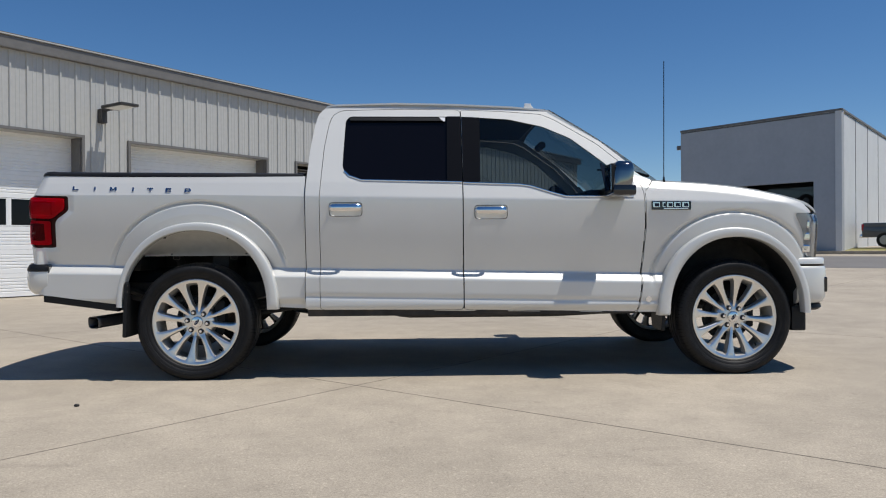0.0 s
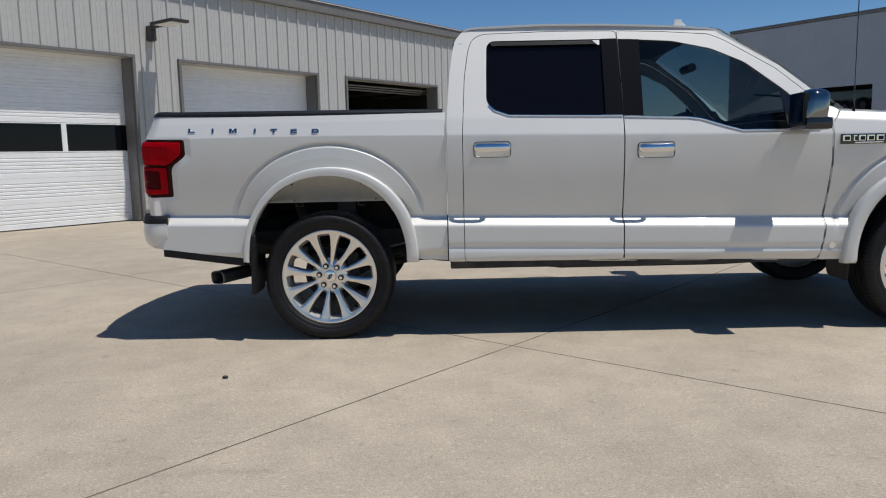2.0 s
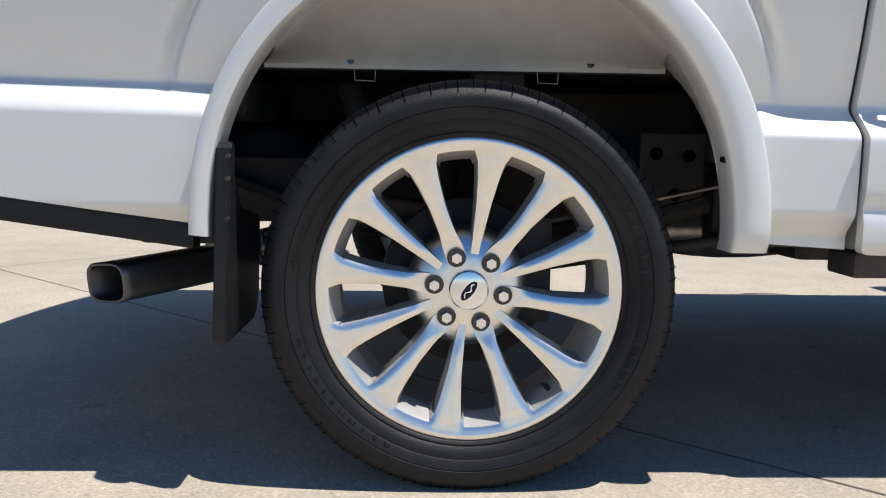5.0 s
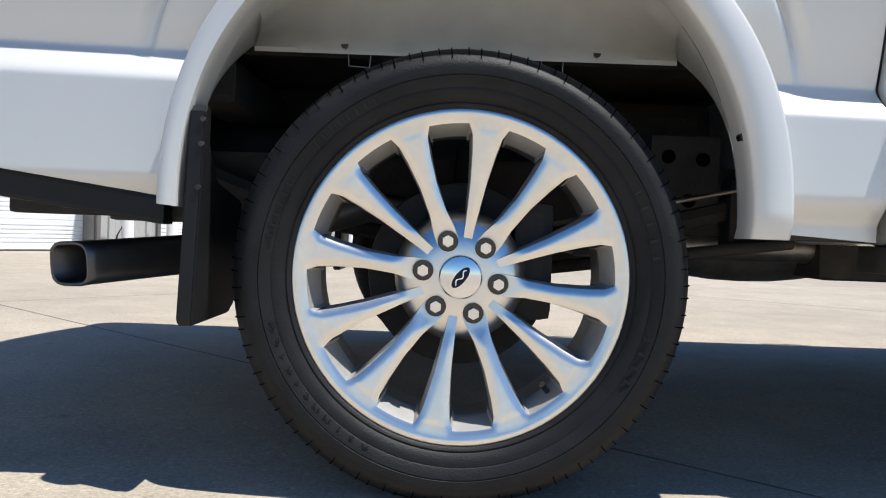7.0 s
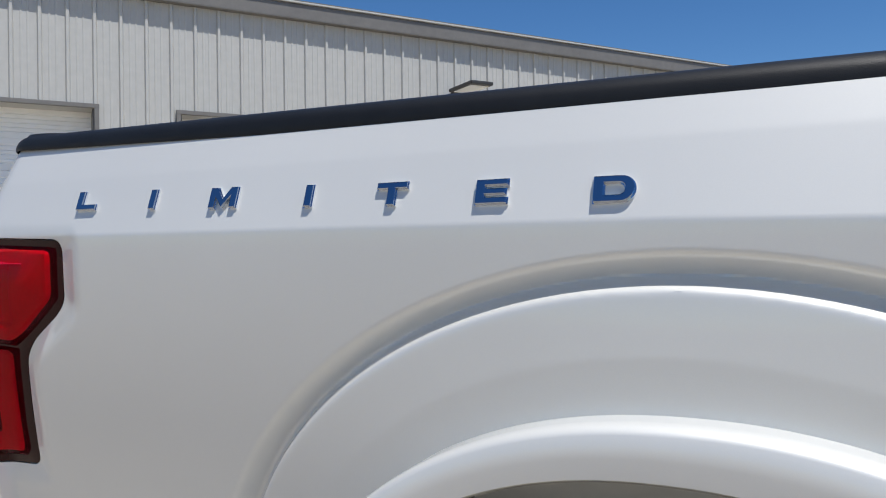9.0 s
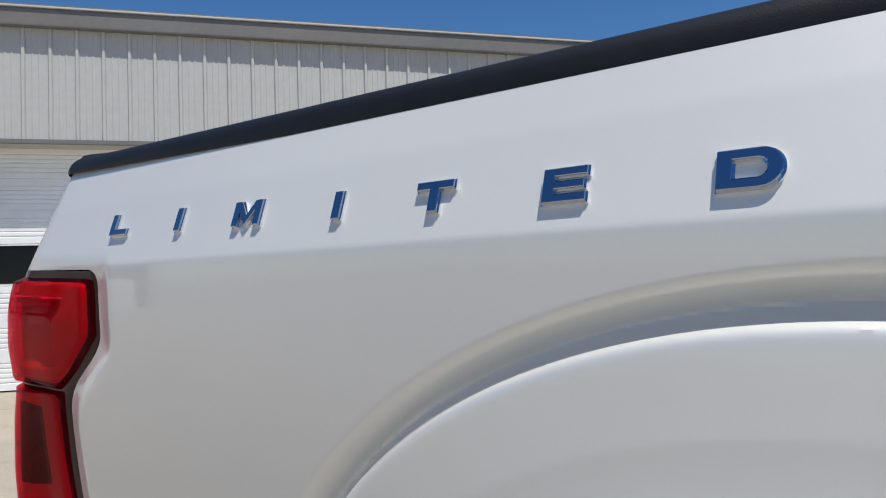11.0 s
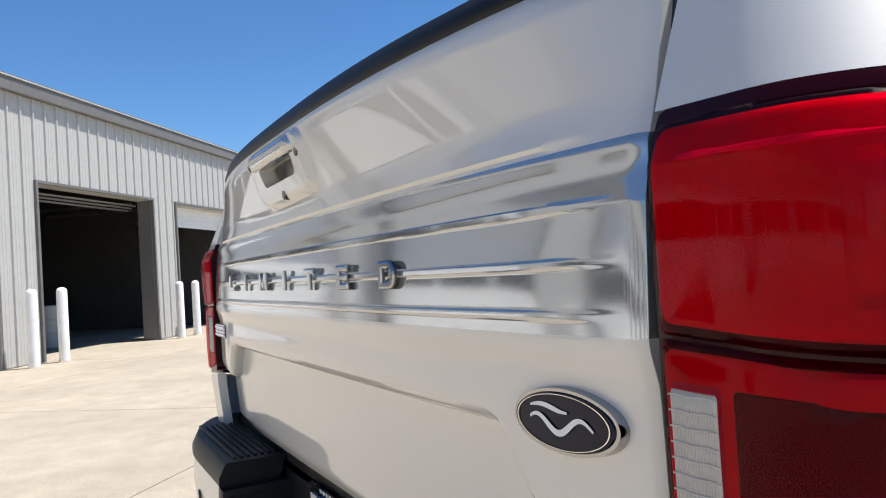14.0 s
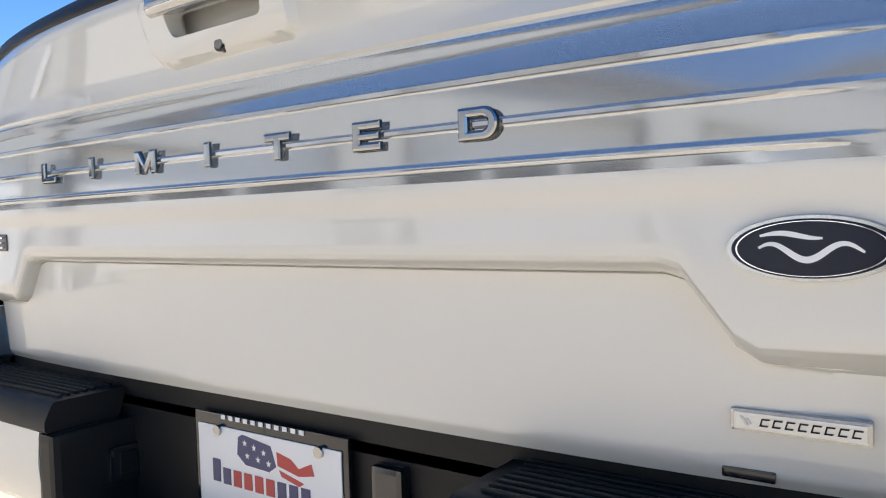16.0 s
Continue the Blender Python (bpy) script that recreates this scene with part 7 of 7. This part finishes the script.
def wheel_face(cx, cy, cz, sgn, turn):
    """Multi-spoke alloy: a trimmed polar sheet with pocket walls going in."""
    nth, rs = 12 * 36, np.concatenate([np.linspace(0.030, 0.09, 8), np.linspace(0.094, 0.298, 62)])
    ths = np.linspace(0, 2 * math.pi, nth, endpoint=False)
    TH, R = np.meshgrid(ths, rs)
    G = spoke_region(TH, R)
    T2, R2 = TH.copy(), R.copy()
    neg = G < 0
    h = 1e-4
    for _ in range(4):
        g = spoke_region(T2, R2)
        at = (spoke_region(T2 + h / R2, R2) - spoke_region(T2 - h / R2, R2)) / (2 * h)
        ar = (spoke_region(T2, R2 + h) - spoke_region(T2, R2 - h)) / (2 * h)
        m2 = at * at + ar * ar + 1e-6
        s = np.where(neg, -g / m2, 0)
        T2 = T2 + np.clip(s * at, -0.004, 0.004) / R2
        R2 = R2 + np.clip(s * ar, -0.004, 0.004)
    keep = np.zeros((len(rs) - 1, nth), bool)
    for i in range(nth):
        j = (i + 1) % nth
        keep[:, i] = (G[:-1, i] >= 0) | (G[1:, i] >= 0) | (G[:-1, j] >= 0) | (G[1:, j] >= 0)
    # depth: lip outermost, dished towards the hub; spokes have a raised ridge
    dep = np.interp(R2, [0.03, 0.05, 0.09, 0.14, 0.20, 0.26, 0.285, 0.292, 0.298], [0.056, 0.052, 0.046, 0.039, 0.031, 0.023, 0.014, 0.015, 0.022])
    gg = np.clip(spoke_region(T2, R2), 0, 0.03)
    dep = dep - 0.0050 * (1 - (1 - np.minimum(gg / 0.015, 1)) ** 2) * sstep(0.09, 0.13, R2) * sstep(0.285, 0.25, R2)
    idx = -np.ones(TH.shape, int)
    verts, faces, pockets = [], [], []

    def P(t, r, d):
        return (cx + r * math.cos(t + turn), cy + sgn * d, cz + r * math.sin(t + turn))

    where = {}
    for j, i in np.argwhere(keep):
        q = []
        for jj, ii in ((j, i), (j, (i + 1) % nth), (j + 1, (i + 1) % nth), (j + 1, i)):
            if idx[jj, ii] < 0:
                idx[jj, ii] = len(verts)
                where[len(verts)] = (jj, ii)
                verts.append(P(T2[jj, ii], R2[jj, ii], dep[jj, ii]))
            q.append(int(idx[jj, ii]))
        faces.append(q)
    ct = {}
    for f in faces:
        for a, b in zip(f, f[1:] + f[:1]):
            ct[(a, b)] = 1
    wv, wf, wi = [], [], {}

    def wall(a):
        if a not in wi:
            jj, ii = where[a]
            t, r, d = T2[jj, ii], R2[jj, ii], dep[jj, ii]
            wi[a] = len(wv)
            # pocket walls lean towards the window
            base = np.array(P(t, r, d))
            k_ = min(1.0, max(0.0, (r - 0.09) / 0.12))
            tc = (math.floor(t / (math.pi / 6)) + 0.5) * math.pi / 6
            r3 = r - 0.016 * k_ if r > 0.255 else r + 0.004
            t3 = t + (tc - t) * 0.10
            wv.append(P(t, r, d))
            wv.append(P(t + (tc - t) * 0.03, r3 * 0.4 + r * 0.6, d + 0.016))
            wv.append(P(t3, r3, d + 0.055))
        return wi[a]

    for (a, b) in ct:
        if (b, a) not in ct:
            if R2[where[a]] > 0.29 and R2[where[b]] > 0.29 or R2[where[a]] < 0.034:
                continue
            ia, ib = wall(a), wall(b)
            wf.append((ib, ia, ia + 1, ib + 1))
            wf.append((ib + 1, ia + 1, ia + 2, ib + 2))
    if sgn < 0:
        faces = [f[::-1] for f in faces]
        wf = [f[::-1] for f in wf]
    return verts, [f[::-1] for f in faces], wv, [f[::-1] for f in wf]


def make_wheel(cx, yface, sgn, turn, label):
    """One wheel; sgn +1 when its face looks towards -y."""
    c = Vector((cx, yface, HUB))
    R, half = 0.402, 0.1375
    mid = yface + sgn * (half - 0.012)
    prof = []
    hw = half
    side_ = [(0.290, -0.098), (0.292, -0.108), (0.2955, -0.113), (0.300, -0.1155), (0.303, -0.1145), (0.306, -0.1185), (0.322, -0.127), (0.326, -0.1265), (0.328, -0.1285), (0.345, -0.1335), (0.3465, -0.1322), (0.348, -0.1338), (0.360, -0.1348), (0.366, -0.134), (0.372, -0.1315), (0.382, -0.124), (0.390, -0.1145), (0.3955, -0.105)]
    tread = []
    for g0, g1 in ((-0.078, -0.066), (-0.030, -0.018), (0.018, 0.030), (0.066, 0.078)):
        rr = R - 0.0025 * abs(g0 / 0.1) ** 2
        tread += [(rr, g0), (rr - 0.008, g0 + 0.001), (rr - 0.008, g1 - 0.001), (rr, g1)]
    prof = side_ + tread + [(r, -d) for r, d in reversed(side_)]
    wheel = lathe("wheel", prof, Vector((cx, mid, HUB)), RUBBER, truck, label, n=120)
    # short shoulder sipes: black strips laid on the tread, painting the shade of cuts
    v, f = [], []
    for i in range(96):
        t = 2 * math.pi * i / 96 + (0.01 if i % 2 else 0)
        for s_ in (-1, 1):
            n0 = len(v)
            for r, d in ((0.373 if i % 2 else 0.380, 0.1312 if i % 2 else 0.1262), (0.3835, 0.1225), (0.3925, 0.111), (0.3985, 0.100), (0.4005, 0.082)):
                for w in (-0.0010, 0.0010):
                    tt = t + w / r
                    v.append((cx + (r + 0.0009) * math.cos(tt), mid + s_ * (d + 0.0009), HUB + (r + 0.0009) * math.sin(tt)))
            f += [(n0 + e, n0 + e + 1, n0 + e + 3, n0 + e + 2) for e in (0, 2, 4, 6)]
    tagged(place("tread_sipe", v, f, HOLLOWSHADE, wheel), kind="stuff")
    fv, ff, wv, wf = wheel_face(cx, yface, HUB, sgn, turn)
    rim = place("rim", fv, ff, ALLOY, wheel, "bright machined twelve-spoke alloy rim", smooth=True, sharp=38)
    place("spoke_pocket", wv, wf, ALLOY_IN, rim, smooth=True, sharp=50)
    # barrel and lip
    bar = [(0.298, 0.022), (0.2985, 0.030), (0.284, 0.040), (0.270, 0.060), (0.262, 0.10), (0.262, 0.20), (0.285, 0.23)]
    lathe("barrel", [(r, sgn * d) for r, d in bar], c, ALLOY_IN, rim, n=72)
    hubv = [(0.038, 0.046), (0.060, 0.046), (0.078, 0.051), (0.096, 0.060), (0.110, 0.072), (0.119, 0.088), (0.122, 0.13), (0.0, 0.135)]
    lathe("hub_back", [(r, sgn * d) for r, d in hubv], c, ALLOY, rim, n=36)
    lathe("brake_disc", [(0.0, sgn * 0.140), (0.09, sgn * 0.140), (0.092, sgn * 0.150), (0.172, sgn * 0.150), (0.175, sgn * 0.165), (0.17, sgn * 0.175)], c, UNDER, wheel, n=48)
    bm = bmesh.new()
    box(bm, c + Vector((0.135, sgn * 0.155, 0.03)), (0.075, 0.10, 0.22), 0.02)
    part("brake_caliper", bm, UNDER, wheel)
    cap = lathe("centre_cap", [(0.0, sgn * 0.031), (0.022, sgn * 0.0315), (0.036, sgn * 0.034), (0.0385, sgn * 0.037), (0.039, sgn * 0.054)], c, HANDLECHROME, wheel, "silver centre cap", n=40)
    bm = bmesh.new()
    ring = [bm.verts.new((cx + 0.0225 * math.cos(t) * math.cos(0.9) - 0.0095 * math.sin(t) * math.sin(0.9), yface + sgn * 0.0302, HUB + 0.0225 * math.cos(t) * math.sin(0.9) + 0.0095 * math.sin(t) * math.cos(0.9))) for t in np.linspace(0, 2 * math.pi, 32, endpoint=False)]
    bm.faces.new(ring if sgn < 0 else ring[::-1])
    part("cap_oval", bm, NAVY, cap)
    bm = bmesh.new()
    pts_ = [(0.0165 - 0.033 * q / 14, 0.0030 * math.sin(q * 0.75)) for q in range(15)]
    rows2 = []
    for a_, b_ in pts_:
        rows2.append([bm.verts.new((cx + (a_ * math.cos(0.9) - (b_ + w_) * math.sin(0.9)), yface + sgn * 0.0298, HUB + (a_ * math.sin(0.9) + (b_ + w_) * math.cos(0.9)))) for w_ in (-0.0011, 0.0011)])
    for p0, p1 in zip(rows2, rows2[1:]):
        bm.faces.new((p0[0], p1[0], p1[1], p0[1]))
    part("cap_mark", bm, PLATEWHITE, cap)
    for q in range(6):
        t = turn + q * math.pi / 3
        p = c + Vector((0.0675 * math.cos(t), 0, 0.0675 * math.sin(t)))
        bm = bmesh.new()
        cyl(bm, p + Vector((0, sgn * 0.0425, 0)), p + Vector((0, sgn * 0.0505, 0)), 0.0185, n=24)
        seat_ = part("lug_seat", bm, GLOSSBLACK, wheel, smooth=True)
        bm = bmesh.new()
        cyl(bm, p + Vector((0, sgn * 0.028, 0)), p + Vector((0, sgn * 0.044, 0)), 0.0105, n=6)
        cyl(bm, p + Vector((0, sgn * 0.026, 0)), p + Vector((0, sgn * 0.030, 0)), 0.0085, n=14)
        part("lug_nut", bm, CHROME, seat_)
    vt = radians(-50.8)
    rod("valve_stem", c + Vector((0.262 * math.cos(vt), sgn * 0.055, 0.262 * math.sin(vt))), c + Vector((0.238 * math.cos(vt), sgn * 0.040, 0.238 * math.sin(vt))), 0.006, GLOSSBLACK, wheel, n=10)
    if sgn > 0:
        # moulded sidewall lettering; the maker's name stays plain bars
        for txt, rad, a0, stp, sz in (("ASIMMETRICO", 0.333, 196, 4.6, 0.021),):
            for q, ch in enumerate(txt):
                a = radians(a0 + stp * (len(txt) - 1 - q))
                pos = Vector((cx + rad * math.cos(a), mid - 0.1312, HUB + rad * math.sin(a)))
                tang = Vector((math.sin(a), 0, -math.cos(a)))
                up_ = Vector((math.cos(a), 0, math.sin(a)))
                m = Matrix(((tang.x, up_.x, 0, pos.x), (0, 0, -1, pos.y), (tang.z, up_.z, 0, pos.z), (0, 0, 0, 1)))
                word("sidewall_letter", ch, RUBBER, wheel, m, sz, 0.0005, 1.0)
        for a0, nb, st in ((150, 7, 3.2), (8, 5, 5.0), (-30, 4, 4.6), (118, 8, 3.0)):
            for q in range(nb):
                a = radians(a0 + st * q)
                bm = bmesh.new()
                e = Vector((math.cos(a), 0, math.sin(a)))
                m = Matrix.Translation(Vector((cx, mid - 0.1318, HUB)) + e * 0.336) @ Matrix.Rotation(-a, 4, "Y")
                box(bm, (0, 0, 0), (0.018, 0.0016, 0.005), 0, m)
                part("sidewall_bar", bm, RUBBER, wheel)
    return wheel


LUG_TURN = radians(-8.7)
make_wheel(REAR, 0.0, 1, LUG_TURN, "wheel with a black low-profile tyre and bright alloy rim")
make_wheel(FRONT, 0.0, 1, radians(-6), "wheel with a black low-profile tyre and bright alloy rim")
make_wheel(REAR, 2.0, -1, radians(14), "wheel with a black low-profile tyre and bright alloy rim")
make_wheel(FRONT, 2.0, -1, radians(20), "wheel with a black low-profile tyre and bright alloy rim")


# ---- far edge of the lot ----
def strip(name, pts, z, material, label, kind="structure", h=0.0):
    k = len(pts)
    v = [(x_, y_, terrain(x_, y_) + z) for x_, y_ in pts]
    f = [tuple(range(k))]
    if h:
        v += [(x_, y_, terrain(x_, y_) - 0.1) for x_, y_ in pts]
        f += [(i, k + i, k + (i + 1) % k, (i + 1) % k) for i in range(k)]
    return tagged(place(name, v, f, material), label, name, kind=kind)


def across(d0, d1, s0=-60, s1=60, n=12):
    """A band of the lot between two distances along the rising way."""
    w, q = Vector((0.60, 0.80)), Vector((0.80, -0.60))
    lo_ = [w * d0 + q * (s0 + (s1 - s0) * i / n) for i in range(n + 1)]
    hi_ = [w * d1 + q * (s0 + (s1 - s0) * i / n) for i in range(n + 1)]
    return [(p.x, p.y) for p in lo_] + [(p.x, p.y) for p in reversed(hi_)]


strip("road", across(27.5, 39.0, -30, 80), 0.018, ASPHALT, "grey asphalt drive across the lot")
strip("kerb", across(41.0, 41.3, -6, 80), 0.16, CONCRETE, "pale concrete kerb", h=1)
strip("grass", across(41.3, 44.5, -6, 80), 0.15, GRASS, "dry yellow-green grass strip", h=1)

# parked pickup by the far building
def parked_pickup(c, turn):
    t = thing("parked_pickup", c, "dark grey pickup truck parked by the far building", "pickup truck")
    m = Matrix.Translation(c) @ Matrix.Rotation(radians(turn), 4, "Z")
    PBODY = mat("dark grey paint", (0.055, 0.058, 0.062), 0.35, 0.2, 1.0, noise_amt=0.03, big=0.04)

    def pb(name, cc, ss, mt, bev=0.05, lab=""):
        bm = bmesh.new()
        box(bm, cc, ss, bev, m)
        part(name, bm, mt, t, lab, smooth=True)

    pb("body", (0, 0, 0.85), (5.7, 1.95, 0.62), PBODY, 0.10)
    pb("bed_top", (-1.9, 0, 1.22), (1.8, 1.93, 0.24), PBODY, 0.05)
    pb("cab", (0.2, 0, 1.50), (2.3, 1.75, 0.78), PBODY, 0.18)
    pb("side_glass", (0.2, -0.86, 1.58), (1.9, 0.06, 0.42), GLASS_DARK, 0.02)
    pb("hood", (2.1, 0, 1.15), (1.4, 1.85, 0.18), PBODY, 0.07)
    pb("tail_lamp", (-2.80, -0.86, 1.10), (0.12, 0.22, 0.36), LAMPRED, 0.02)
    pb("tail_lamp", (-2.80, 0.86, 1.10), (0.12, 0.22, 0.36), LAMPRED, 0.02)
    pb("bumper", (-2.88, 0, 0.62), (0.18, 1.85, 0.2), CHROME, 0.05)
    for wx in (-1.75, 1.85):
        for wy in (-0.86, 0.86):
            bm = bmesh.new()
            a_, b_ = m @ Vector((wx, wy - 0.13, 0.40)), m @ Vector((wx, wy + 0.13, 0.40))
            cyl(bm, a_, b_, 0.40, n=28)
            wh = part("wheel", bm, RUBBER, t, smooth=True)
            bm = bmesh.new()
            cyl(bm, m @ Vector((wx, wy - 0.14, 0.40)), m @ Vector((wx, wy + 0.14, 0.40)), 0.25, n=24)
            part("rim", bm, ALLOY_IN, wh, smooth=True)
    return t


pp = Vector((28.58, 34.27, 0))
pp.z = terrain(pp.x, pp.y) + 0.16
parked_pickup(pp, -36)


def round_wheel(c, r, w):
    o = thing("stacked_tyre", c, "black tyre hung in the open bay", "tyre", "tyres in the far bay")
    h_ = tyre_profile(r, w, r * 0.55)
    lathe("casing", h_ + [(q, -d_) for q, d_ in reversed(h_)], c, RUBBER, o, n=32)
    return o


for i in range(4):
    p = fpt(4.3 + 0.95 * i, 1.4)
    round_wheel(Vector((p.x, p.y, 3.2 + 0.1 * (i % 2))), 0.42, 0.28)
vent_p = P1 + Vector((2.6, 1.2))
vent = thing("roof_vent", (vent_p.x, vent_p.y, 7.93), "small pale roof vent", "vent")
lathe("stack", [(0.16, 0.0), (0.16, 0.30), (0.24, 0.32), (0.24, 0.42), (0.0, 0.46)], Vector((vent_p.x, vent_p.y, 7.93)), PALEWALL, vent, n=20, axis="z")
p = fpt(-0.12, 0.1)
block_lamp = thing("far_wall_lamp", (p.x, p.y, 7.0), "small dark wall lamp", "wall lamp")
block("housing", (p.x, p.y, 7.0), (0.35, 0.25, 0.25), TRIM, block_lamp, bevel=0.03)

# pebble and small spots on the slab
rng = random.Random(5)
pb_at = Vector((-0.43, -0.79, 0.0))
peb = thing("pebble", pb_at, "small dark pebble on the concrete", "pebble")
bm = bmesh.new()
bmesh.ops.create_icosphere(bm, subdivisions=2, radius=1.0)
for v in bm.verts:
    v.co = pb_at + Vector((v.co.x * 0.016, v.co.y * 0.012, 0.007 + v.co.z * 0.009)) * (1 + 0 * rng.random())
part("stone", bm, UNDER, peb, smooth=True)

# ---- concrete slabs, last ----


def slab_mesh(n):
    h = SLAB / 2 - 0.0030
    me = bpy.data.meshes.new("slab")
    b = 0.0025
    v = [(-h, -h, -0.02), (h, -h, -0.02), (h, h, -0.02), (-h, h, -0.02), (-h, -h, -b), (h, -h, -b), (h, h, -b), (-h, h, -b), (-h + b, -h + b, 0), (h - b, -h + b, 0), (h - b, h - b, 0), (-h + b, h - b, 0)]
    f = [(8, 9, 10, 11)]
    for a in (0, 4):
        for i in range(4):
            j = (i + 1) % 4
            f.append((a + i, a + j, a + 4 + j, a + 4 + i))
    me.from_pydata(v, [], f)
    me.materials.append(CONCRETE)
    me.materials.append(JOINT)
    for p in list(me.polygons)[1:]:
        p.material_index = 1
    return me


SM = slab_mesh(0)
for i in range(-5, 8):
    for j in range(-6, 6):
        c = slab_pose @ Vector(((i + 0.5) * SLAB, (j + 0.5) * SLAB, 0))
        # none under the garage or past the level ground
        l = wall_pose.inverted() @ c
        if l.y > -1.2 + 3.0 or (c.x * 0.60 + c.y * 0.80) > 28:
            continue
        ob = new("slab", SM)
        ob.parent = ground
        ob.location = c
        ob.rotation_euler = (0, 0, radians(TURN_SLAB))
